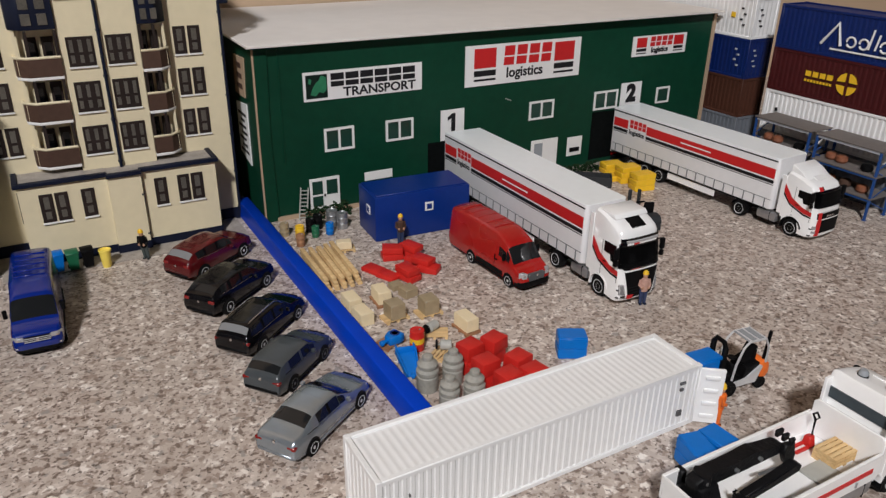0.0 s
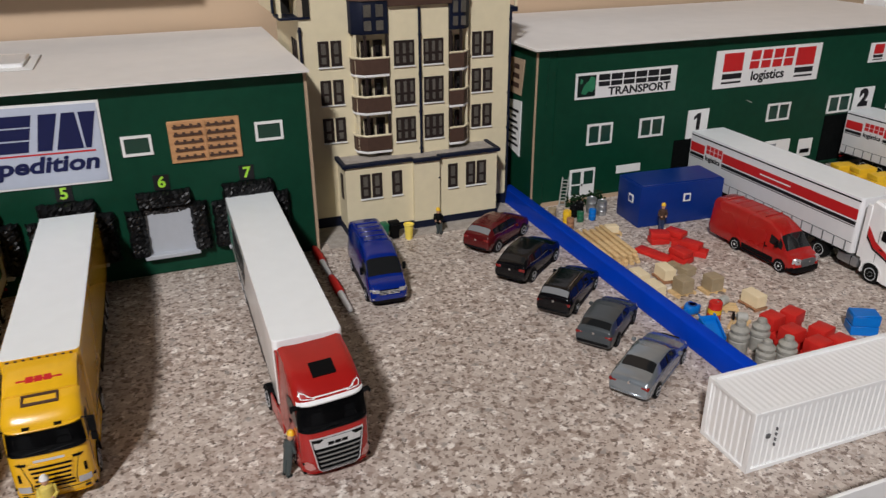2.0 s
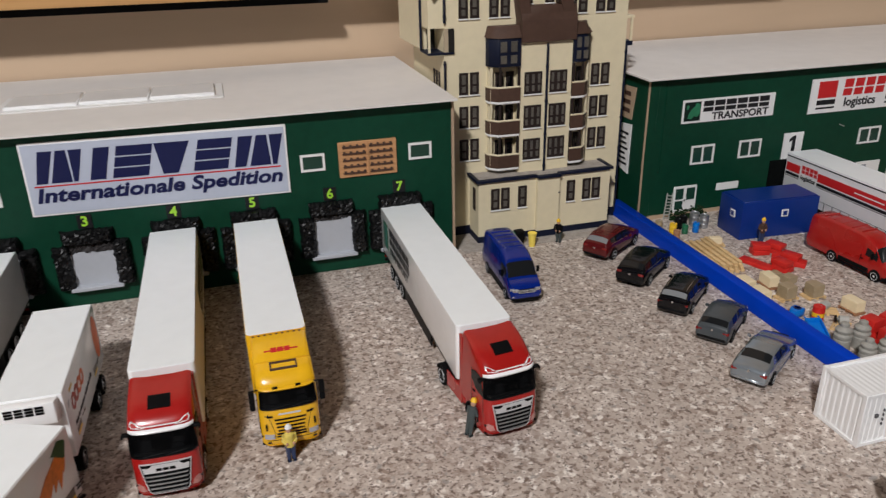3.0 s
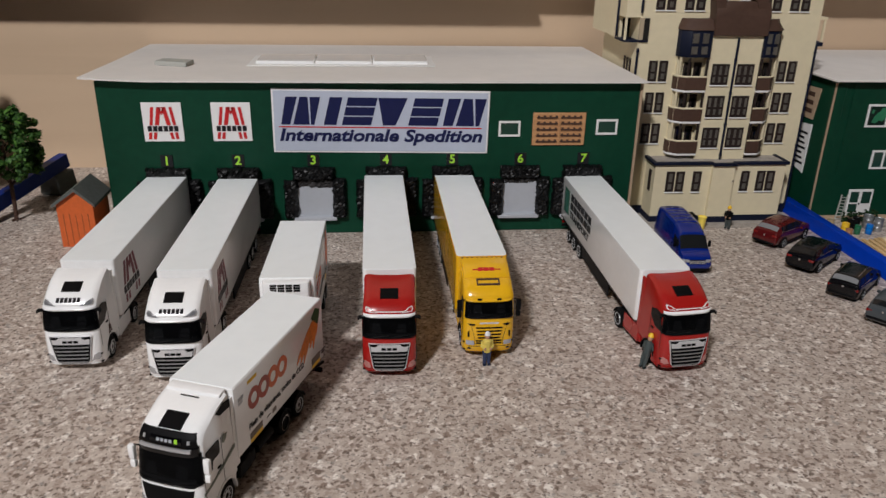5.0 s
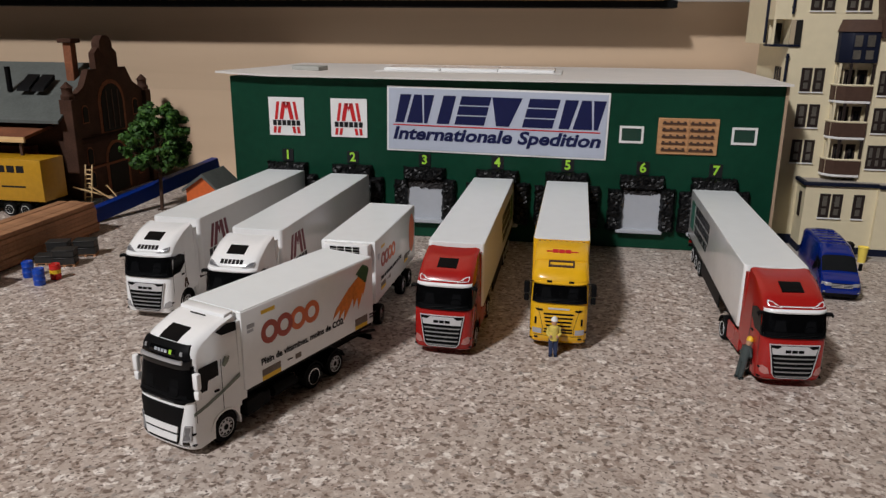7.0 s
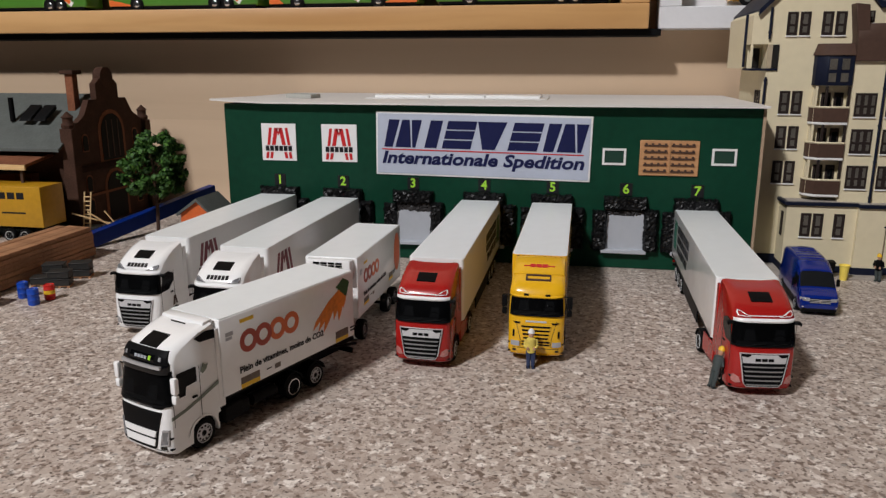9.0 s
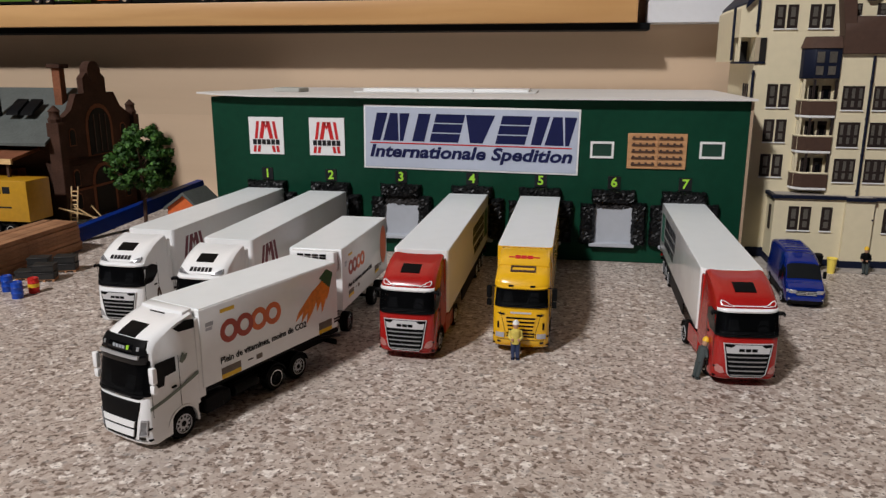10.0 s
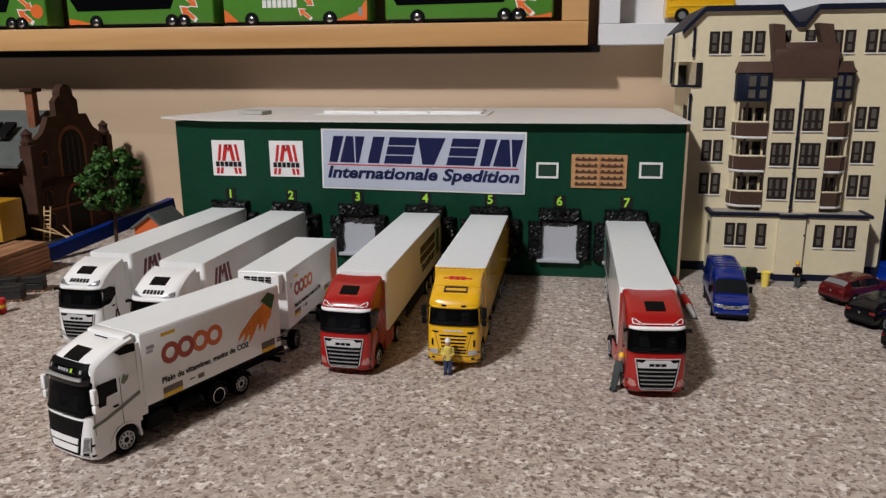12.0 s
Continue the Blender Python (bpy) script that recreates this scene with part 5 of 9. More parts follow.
for s in (-1, 1):
    coop_side(bx, s, 1.281, 0.9 if s > 0 else 6.8, 3.2, 0.85, False, words=True)
    bm = B()
    yy = 6.9 if s > 0 else 1.2
    prism(bm, [(yy + 0.55 * math.cos(radians(a)), 3.0 + 1.05 * math.sin(radians(a))) for a in range(0, 360, 18)], s * 1.281, s * 1.29, "x")
    part("orange_fruit", bm, M_COOP, bx)
part("draw_bar", prism(B(), [(-0.4, 0.3), (0.4, 0.3), (0.1, -1.3), (-0.1, -1.3)], 0.58, 0.7, "z", 0.02), M_DARK, t)

# curtain-sided lorries of the second hall
def curtain_lorry(mc, mt, length, height, style, nose):
    t, body = tractor(mc, style, M_PAINTW, "white lorry tractor with a red and black swoosh", None, dark_visor=True)
    for s in (-1, 1):
        bm = B()
        prism(bm, [(2.28, 3.02), (2.28, 2.55), (1.80, 1.98), (0.85, 1.64), (0.35, 1.60), (0.35, 1.84), (0.95, 1.95), (1.72, 2.34)], s * 1.236, s * 1.252, "x")
        part("red_swoosh", bm, M_SIGNRED, body)
        bm = B()
        prism(bm, [(2.28, 2.50), (2.28, 2.38), (1.80, 1.86), (0.85, 1.52), (0.35, 1.48), (0.35, 1.57), (0.85, 1.61), (1.80, 1.95)], s * 1.236, s * 1.252, "x")
        part("black_swoosh", bm, M_SIGNDARK, body)
    fr = FRONTS[style]
    if style == "tall":
        part("visor_strip", on_front(B(), fr, 3.20, 3.31, -0.95, 0.80, proud=0.20), M_PAINTW, body)
        part("red_mark", on_front(B(), fr, 3.215, 3.295, -0.62, -0.30, proud=0.215), M_SIGNRED, body)
        part("name_block", on_front(B(), fr, 1.97, 2.06, -0.66, -0.2, proud=0.06), M_SIGNRED, body)
        part("red_mark", on_front(B(), fr, 0.44, 0.64, -0.78, -0.45, proud=0.06), M_SIGNRED, body)
        part("roof_edge_panel", prism(B(), [(1.1, 4.16), (1.3, 4.36), (2.38, 4.42), (2.38, 4.16)], -1.0, 1.0, "x", 0.05, 2), M_PAINTW, body)
    else:
        part("air_guide", prism(B(), [(1.05, 3.50), (1.7, 3.92), (2.26, 4.18), (2.26, 3.5)], -1.0, 1.0, "x", 0.06, 2), M_PAINTW, body)
        part("red_mark", on_front(B(), fr, 3.06, 3.26, -0.86, -0.58, proud=0.03), M_SIGNRED, body)
        part("black_mark", on_front(B(), fr, 3.06, 3.26, -0.57, -0.50, proud=0.03), M_SIGNDARK, body)
        part("red_mark", on_front(B(), fr, 0.46, 1.86, -0.96, -0.72, proud=0.06, steps=4), M_SIGNRED, body)
    t, body = trailer(mt, length, height, "white curtain-sided semi-trailer with red and black stripes", M_CURTAIN, skirt=False, zb=1.12)
    L = length
    for s in (-1, 1):
        def band(name, a, b, z0, z1, ink):
            part(name, on_side(B(), s, 1.301, [(a, z0), (b, z0), (b, z1), (a, z1)]), ink, body)
        band("red_stripe", 0.15, L - 3.3, 3.02, 3.62, M_SIGNRED)
        band("red_stripe", L - 1.5, L - 0.1, 3.02, 3.62, M_SIGNRED)
        for i in range(4):
            a = L - 1.62 - (i + 1) * 0.4
            band("name_block", a, a + 0.33, 3.18, 3.42, M_SIGNRED)
            band("name_block", a, a + 0.33, 3.46, 3.74, M_SIGNRED)
        for z0, z1 in ((2.72, 2.92), (2.62, 2.66)):
            band("black_stripe", 0.15, L - 3.3, z0, z1, M_SIGNDARK)
            band("black_stripe", L - 1.5, L - 0.1, z0, z1, M_SIGNDARK)
        band("black_stripe", 0.1, L - 0.05, height - 0.2, height - 0.12, M_SIGNDARK)
        side_words("wording", "logistics", 0.46, M_SIGNDARK, body, s, 1.318, L - 2.4, 2.86, bold=0.012)
        part("address_bar", on_side(B(), s, 1.314, [(4.9, 3.28), (7.4, 3.28), (7.4, 3.36), (4.9, 3.36)]), M_PAPER, body)
        for i in range(18):
            y = 0.5 + i * (L - 1.0) / 17
            part("strap", box(B(), s * 1.32 - 0.015, s * 1.32 + 0.015, y - 0.03, y + 0.03, 1.1, 1.72), M_STRAP, body)
        part("seam", box(B(), s * 1.31 - 0.008, s * 1.31 + 0.008, 0.1, L - 0.1, 1.70, 1.73), M_STRAP, body)
        part("side_guard", box(B(), s * 1.2 - 0.03, s * 1.2 + 0.03, 4.2, 8.2, 0.55, 1.0, 0.02), M_PAINTW, t)
    return t


M_CURTAIN = mat("white_curtain", (0.80, 0.80, 0.81), 0.45, var=0.04, scale=150, bump=0.15)
M_STRAP = mat("grey_strap", (0.16, 0.17, 0.18), 0.6)
curtain_lorry(pose(0.3170, 0.2900, 0), pose(0.3175, 0.3240, 0), (0.4865 - 0.3240) / HO, 4.25, "tall", 0)
curtain_lorry(pose(0.4875, 0.2975, 0, 0, 0, 2.3), pose(0.4872, 0.3315, 0, 0, 0, 2.3), 13.8, 4.25, "flat", 0)

# ---- cars and vans ----
# stations: y, floor z, belt z, top z, half width, half top width, kind of the bay that follows
M_CARGLASS = clear_glass("smoked_car_glass", (0.012, 0.013, 0.014), 0.06)
# rear glass coloured pale for its reflection and the light cabin behind
M_REFLGLASS = clear_glass("pale_reflection_glass", (0.20, 0.205, 0.21), 0.15)
M_SKIPGREY = mat("grey_grille_plastic", (0.07, 0.075, 0.08), 0.4, var=0.2)
CARS = {
    "saloon": (4.9, [(0.0, 0.38, 0.52, 0.60, 0.70, 0.60, "h"), (0.14, 0.26, 0.62, 0.72, 0.86, 0.72, "h"), (0.6, 0.2, 0.76, 0.86, 0.92, 0.78, "h"), (1.35, 0.18, 0.86, 0.98, 0.93, 0.80, "ws"), (2.15, 0.18, 0.90, 1.40, 0.93, 0.67, "c"), (2.72, 0.18, 0.92, 1.45, 0.93, 0.67, "p"), (2.84, 0.18, 0.92, 1.45, 0.93, 0.67, "c"), (3.5, 0.18, 0.95, 1.38, 0.93, 0.65, "rw"), (4.15, 0.2, 0.99, 1.10, 0.92, 0.70, "t"), (4.7, 0.24, 0.96, 1.05, 0.88, 0.72, "t"), (4.86, 0.32, 0.80, 0.90, 0.82, 0.70, "t"), (4.9, 0.42, 0.55, 0.62, 0.76, 0.66, "t")]),
    "estate": (4.75, [(0.0, 0.38, 0.52, 0.60, 0.70, 0.60, "h"), (0.14, 0.26, 0.64, 0.74, 0.86, 0.72, "h"), (0.6, 0.2, 0.80, 0.90, 0.91, 0.78, "h"), (1.3, 0.18, 0.90, 1.02, 0.92, 0.80, "ws"), (2.0, 0.18, 0.93, 1.46, 0.92, 0.69, "c"), (2.6, 0.18, 0.95, 1.52, 0.92, 0.69, "p"), (2.72, 0.18, 0.95, 1.52, 0.92, 0.69, "c"), (3.45, 0.18, 0.97, 1.51, 0.92, 0.69, "p"), (3.57, 0.18, 0.97, 1.50, 0.92, 0.68, "c"), (4.3, 0.2, 1.0, 1.45, 0.90, 0.67, "rw"), (4.66, 0.24, 0.98, 1.08, 0.86, 0.70, "t"), (4.72, 0.32, 0.80, 0.90, 0.82, 0.70, "t"), (4.75, 0.42, 0.55, 0.62, 0.76, 0.66, "t")]),
    "suv": (4.8, [(0.0, 0.45, 0.65, 0.78, 0.72, 0.62, "h"), (0.12, 0.34, 0.80, 0.92, 0.88, 0.74, "h"), (0.6, 0.28, 0.95, 1.06, 0.95, 0.82, "h"), (1.3, 0.26, 1.03, 1.15, 0.96, 0.84, "ws"), (1.95, 0.26, 1.06, 1.60, 0.96, 0.73, "c"), (2.6, 0.26, 1.08, 1.66, 0.96, 0.73, "p"), (2.72, 0.26, 1.08, 1.66, 0.96, 0.73, "c"), (3.45, 0.26, 1.11, 1.63, 0.96, 0.72, "p"), (3.6, 0.26, 1.13, 1.61, 0.96, 0.71, "c"), (4.15, 0.28, 1.17, 1.52, 0.94, 0.67, "rw"), (4.68, 0.32, 1.08, 1.18, 0.90, 0.74, "t"), (4.77, 0.40, 0.85, 0.95, 0.86, 0.74, "t"), (4.8, 0.50, 0.65, 0.72, 0.80, 0.70, "t")]),
    "hatch": (4.2, [(0.0, 0.38, 0.52, 0.60, 0.70, 0.60, "h"), (0.13, 0.26, 0.64, 0.74, 0.84, 0.70, "h"), (0.55, 0.2, 0.80, 0.90, 0.87, 0.76, "h"), (1.15, 0.18, 0.90, 1.02, 0.88, 0.78, "ws"), (1.8, 0.18, 0.93, 1.40, 0.88, 0.69, "c"), (2.4, 0.18, 0.95, 1.46, 0.88, 0.69, "p"), (2.52, 0.18, 0.95, 1.46, 0.88, 0.69, "c"), (3.3, 0.18, 0.97, 1.43, 0.88, 0.68, "p"), (3.65, 0.2, 0.99, 1.38, 0.87, 0.67, "rw"), (4.1, 0.24, 0.96, 1.04, 0.84, 0.70, "t"), (4.17, 0.32, 0.75, 0.85, 0.80, 0.68, "t"), (4.2, 0.42, 0.55, 0.62, 0.74, 0.64, "t")]),
    "tall_van": (6.9, [(0.0, 0.42, 0.62, 0.75, 0.76, 0.66, "h"), (0.12, 0.3, 0.90, 1.0, 0.92, 0.78, "h"), (0.45, 0.26, 1.10, 1.20, 0.98, 0.86, "h"), (0.78, 0.24, 1.22, 1.34, 0.99, 0.88, "ws"), (1.45, 0.24, 1.30, 2.18, 0.99, 0.80, "c"), (2.1, 0.24, 1.32, 2.52, 0.99, 0.78, "b"), (2.5, 0.24, 1.34, 2.66, 0.99, 0.80, "b"), (4.6, 0.24, 1.34, 2.72, 0.99, 0.82, "b"), (6.7, 0.28, 1.34, 2.66, 0.98, 0.82, "b"), (6.85, 0.36, 1.30, 2.5, 0.95, 0.78, "b"), (6.9, 0.46, 1.2, 2.3, 0.93, 0.76, "b")]),
    "van": (5.99, [(0.0, 0.42, 0.66, 0.80, 0.78, 0.68, "h"), (0.12, 0.3, 0.92, 1.04, 0.94, 0.80, "h"), (0.45, 0.26, 1.12, 1.22, 1.0, 0.88, "h"), (0.80, 0.24, 1.24, 1.36, 1.01, 0.90, "ws"), (1.5, 0.24, 1.32, 2.15, 1.01, 0.82, "c"), (2.15, 0.24, 1.34, 2.42, 1.01, 0.82, "b"), (2.5, 0.24, 1.34, 2.50, 1.01, 0.84, "b"), (4.2, 0.24, 1.34, 2.53, 1.01, 0.84, "b"), (5.8, 0.28, 1.34, 2.48, 1.0, 0.84, "b"), (5.94, 0.36, 1.30, 2.36, 0.97, 0.80, "b"), (5.99, 0.46, 1.2, 2.2, 0.95, 0.78, "b")]),
}


def half_section(st):
    y, z0, zb, zt, w, wt, _ = st
    h, g = zb - z0, zt - zb
    return [(0, z0), (w * 0.80, z0), (w * 0.955, z0 + 0.08 * h), (w * 0.995, z0 + 0.30 * h), (w, z0 + 0.52 * h), (w * 0.985, z0 + 0.76 * h), (w * 0.935, zb), (wt + (w * 0.935 - wt) * 0.15, zb + g * 0.85), (wt * 0.93, zt - 0.05 * min(1, g * 2.5)), (wt * 0.76, zt - 0.004), (wt * 0.42, zt + 0.014), (0, zt + 0.02)]


def car(kind, paint, m, label, category="car", group="parked cars", rim=None, name="car", back_glass=None):
    length, sts = CARS[kind]
    t = thing(name, m, label, category, group)
    N = 4

    def station(i, f):
        """Values between two stations, rounded a little by their neighbours."""
        p0, p1, p2, p3 = (sts[max(0, min(len(sts) - 1, k))] for k in (i - 1, i, i + 1, i + 2))
        out = [p1[0] + (p2[0] - p1[0]) * f]
        for q in range(1, 6):
            lin = p1[q] + (p2[q] - p1[q]) * f
            cr = 0.5 * (2 * p1[q] + (p2[q] - p0[q]) * f + (2 * p0[q] - 5 * p1[q] + 4 * p2[q] - p3[q]) * f * f + (3 * p1[q] - p0[q] - 3 * p2[q] + p3[q]) * f ** 3)
            out.append(0.4 * lin + 0.6 * cr)
        return tuple(out) + ("",)
    fine = [station(i, k / N) for i in range(len(sts) - 1) for k in range(N)] + [sts[-1]]
    body = B()
    vb = []
    for st in fine:
        h = half_section(st)
        full = [(-x, z) for x, z in h[::-1]][:-1] + h
        vb.append([body.verts.new((x, st[0], z)) for x, z in full])
    n = len(vb[0])
    for i in range(len(fine) - 1):
        for j in range(n - 1):
            body.faces.new([vb[i][j], vb[i][j + 1], vb[i + 1][j + 1], vb[i + 1][j]])
    body.faces.new(vb[0])
    body.faces.new(vb[-1][::-1])
    bmesh.ops.remove_doubles(body, verts=body.verts, dist=1e-5)
    bo = part("body", body, paint, t, smooth=50)

    def at(i, q, s, f=0.0, out=0.0):
        st = station(i, f) if i + 1 < len(sts) else sts[-1]
        x, z = half_section(st)[q]
        return Vector((s * x, st[0], z))

    def patch(name, grid, material=None):
        """A pane that follows the body's curve, slightly proud of it."""
        bm = B()
        ni, nj = len(grid), len(grid[0])
        up, dn = [], []
        for i in range(ni):
            ru, rd = [], []
            for j in range(nj):
                u = grid[min(i + 1, ni - 1)][j] - grid[max(i - 1, 0)][j]
                v = grid[i][min(j + 1, nj - 1)] - grid[i][max(j - 1, 0)]
                nn = u.cross(v).normalized()
                if nn.z < 0:
                    nn = -nn
                ru.append(bm.verts.new(grid[i][j] + nn * 0.014))
                rd.append(bm.verts.new(grid[i][j] - nn * 0.03))
            up.append(ru)
            dn.append(rd)
        for i in range(ni - 1):
            for j in range(nj - 1):
                bm.faces.new((up[i][j], up[i + 1][j], up[i + 1][j + 1], up[i][j + 1]))
                bm.faces.new((dn[i][j], dn[i][j + 1], dn[i + 1][j + 1], dn[i + 1][j]))
        for i in range(ni - 1):
            for j in (0, nj - 1):
                bm.faces.new((up[i][j], up[i + 1][j], dn[i + 1][j], dn[i][j]))
        for j in range(nj - 1):
            for i in (0, ni - 1):
                bm.faces.new((up[i][j], up[i][j + 1], dn[i][j + 1], dn[i][j]))
        return part(name, bm, material or M_CARGLASS, t)

    def across(i, f, wide):
        """Points of the section over the roof from one shoulder to the other."""
        half = [at(i, q, 1, f) for q in (11, 10, 9, 8, 7)]
        half[4] = half[3].lerp(half[4], wide)
        return [Vector((-p.x, p.y, p.z)) for p in half[:0:-1]] + half

    def side_grid(i, s, f0, f1, lo=0.10, hi=0.97, k=4):
        rows = []
        for q in range(k + 1):
            f = f0 + (f1 - f0) * q / k
            p5, p6 = at(i, 6, s, f), at(i, 7, s, f)
            rows.append([p5.lerp(p6, lo + (hi - lo) * w / 2) for w in range(3)])
        return rows
    vanlike = kind in ("van", "tall_van")
    for i in range(len(sts) - 1):
        kd = sts[i][6]
        if kd == "ws":
            patch("windscreen", [across(i, 0.06 + 0.86 * q / 5, 0.75) for q in range(6)])
        elif kd == "rw":
            patch("rear_window", [across(i, 0.10 + (0.62 if kind in ("suv", "estate", "hatch") else 0.74) * q / 5, 0.55) for q in range(6)], back_glass)
        for s in (-1, 1):
            if kd == "c":
                last = sts[i + 1][6] == "rw"
                patch("side_window", side_grid(i, s, 0.03, 0.90 if last else 0.97, 0.10, 0.62 if vanlike else 0.95))
            elif kd == "p":
                patch("pillar_panel", side_grid(i, s, 0.0, 1.0), paint if kind == "hatch" else M_DARK)
            elif kd == "ws":
                patch("side_window", side_grid(i, s, 0.55, 0.98, 0.10, 0.85))
    van = kind in ("van", "tall_van")
    r = 0.35 if van else (0.37 if kind == "suv" else 0.325)
    w = sts[4][4]
    fa, ra = (1.0, length - (2.25 if kind == "tall_van" else 1.7)) if van else (0.88, length - 0.98)
    if kind == "van":
        ra = length - 1.35
    for y in (fa, ra):
        for s in (-1, 1):
            part("wheel_arch", cyl(B(), (s * (w - 0.24), y, r + 0.02), r + 0.05, s * 0.252, "x", 22), M_DARK, t)
            wheel(t, s * (w - 0.085), y, r, 0.24, rim or M_CARRIM, out=s)
    # lamps, bumpers, mirrors
    zl = 0.92 if van else (0.82 if kind == "suv" else 0.66)
    for s in (-1, 1):
        if kind == "van":
            hl = part("headlight", prism(B(), [(s * 0.50, -0.035), (s * 0.80, 0.03), (s * 0.985, 0.24), (s * 0.70, 0.26), (s * 0.52, 0.12)], 0.80, 0.98, "z", 0.02), M_LENS, t)
            part("lamp_eye", cyl(B(), (s * 0.74, -0.02, 0.89), 0.055, 0.06, "y", 12), M_CHROME, hl)
            part("fog_lamp", box(B(), s * 0.78 - 0.10, s * 0.78 + 0.10, -0.005, 0.12, 0.46, 0.53, 0.02), M_LENS, t)
        elif kind == "tall_van":
            hl = part("headlight", prism(B(), [(s * 0.56, -0.02), (s * 0.80, 0.03), (s * 0.97, 0.25), (s * 0.66, 0.26)], 0.74, 1.06, "z", 0.03), M_LENS, t)
            part("lamp_eye", cyl(B(), (s * 0.74, -0.03, 0.94), 0.06, 0.08, "y", 12), M_CHROME, hl)
        else:
            part("headlight", prism(B(), [(s * 0.46, 0.11), (s * 0.78, 0.14), (s * 0.84, 0.34), (s * 0.66, 0.26)], zl - 0.10, zl + 0.05, "z", 0.02), M_LENS, t)
        zt = 0.80 if not van else 1.1
        if kind == "suv":
            zt = 0.95
        part("tail_lamp", box(B(), s * 0.68 - 0.17, s * 0.68 + 0.17, length - 0.22, length - 0.025, zt - (0.08 if not van else 0.3), zt + (0.08 if not van else 0.3), 0.03), M_TAIL, t)
        mi = part("mirror", box(B(), s * (w + 0.10) - 0.09, s * (w + 0.10) + 0.09, (1.25 if van else 1.75), (1.38 if van else 1.90), (1.35 if van else 0.98), (1.75 if van else 1.14), 0.04, 2), M_DARK if van else paint, t)
        part("sill", box(B(), s * (w - 0.02) - 0.03, s * (w - 0.02) + 0.03, fa + r + 0.06, ra - r - 0.06, 0.24, 0.36, 0.02), M_DARK if kind != "saloon" else paint, t)
        if not van:
            part("trim_strip", tube(B(), [at(j, 6, s, 0, 0) + Vector((s * 0.012, 0, 0.01)) for j in range(4, len(sts) - 3)], 0.014, 4), M_CHROME, t)
        else:
            part("rub_strip", box(B(), s * w - 0.015, s * w + 0.02, fa + 0.5, ra - 0.46, 0.40, 0.66, 0.015), M_DARK, t)
    if kind == "van":
        g = part("grille", box(B(), -0.52, 0.52, -0.035, 0.14, 0.70, 0.95, 0.03), M_DARK, t)
        for z in (0.745, 0.825, 0.905):
            part("grille_bar", box(B(), -0.50, 0.50, -0.055, 0.0, z, z + 0.022), M_SILVER, g)
        part("front_badge", cyl(B(), (0, -0.06, 0.84), 0.075, 0.05, "y", 14), M_CHROME, g)
        bp = part("front_bumper", prism(B(), [(-0.96, 0.34), (-0.90, 0.06), (-0.70, -0.05), (0.70, -0.05), (0.90, 0.06), (0.96, 0.34)], 0.42, 0.70, "z", 0.04, 2), paint, t)
        part("bumper_skirt", prism(B(), [(-0.93, 0.34), (-0.86, 0.08), (-0.68, -0.06), (0.68, -0.06), (0.86, 0.08), (0.93, 0.34)], 0.24, 0.43, "z", 0.03), M_DARK, bp)
    elif kind == "tall_van":
        g = part("grille", prism(B(), [(-0.46, 0.60), (0.46, 0.60), (0.54, 0.92), (0.42, 0.99), (-0.42, 0.99), (-0.54, 0.92)], -0.045, 0.12, "y", 0.02), M_SKIPGREY, t)
        part("front_badge", cyl(B(), (0, -0.07, 0.88), 0.06, 0.05, "y", 14), M_CHROME, g)
        part("front_bumper", prism(B(), [(-0.98, 0.55), (-0.94, 0.12), (-0.72, -0.06), (0.72, -0.06), (0.94, 0.12), (0.98, 0.55)], 0.26, 0.60, "z", 0.05, 2), M_DARK, t)
    else:
        part("grille", box(B(), -0.42, 0.42, -0.02, 0.14, zl - 0.14, zl + 0.06, 0.03), M_DARK, t)
        part("grille_bar", box(B(), -0.40, 0.40, -0.03, 0.06, zl - 0.03, zl), M_CHROME, t)
        part("front_bumper", box(B(), -0.80, 0.80, -0.04, 0.22, 0.28, 0.46, 0.05, 2), M_DARK, t)
    part("rear_bumper", box(B(), -0.74, 0.74, length - 0.16, length + 0.03, 0.36, 0.5, 0.03), M_DARK if kind != "saloon" else paint, t)
    part("badge", cyl(B(), (0, length - 0.06, 0.9 if not van else 1.2), 0.06, 0.06, "y", 12), M_CHROME, t)
    if kind == "estate":
        for s in (-1, 1):
            part("roof_rail", tube(B(), [(s * 0.56, 2.1, 1.50), (s * 0.57, 2.3, 1.58), (s * 0.57, 4.0, 1.55), (s * 0.56, 4.2, 1.47)], 0.02, 5), M_CHROME, t)
    if van:
        for i in range(5):
            y = 2.7 + i * (length - 3.6) / 4
            part("roof_rib", box(B(), -0.62, 0.62, y, y + 0.08, sts[7][3] - 0.05, sts[7][3] + 0.035, 0.015), paint, t)
        part("door_seam", box(B(), -w - 0.004, w + 0.004, 2.2, 2.22, 0.4, 1.32), M_DARK, t)
        part("door_handle", box(B(), -w - 0.03, -w + 0.02, 2.0, 2.16, 1.1, 1.15), M_DARK, t)
    return t


def heading(x, y, deg):
    """A car whose nose is at x, y and which looks along deg, counted from +x towards +y."""
    return pose(x, y, 0, 0, 0, deg + 90)


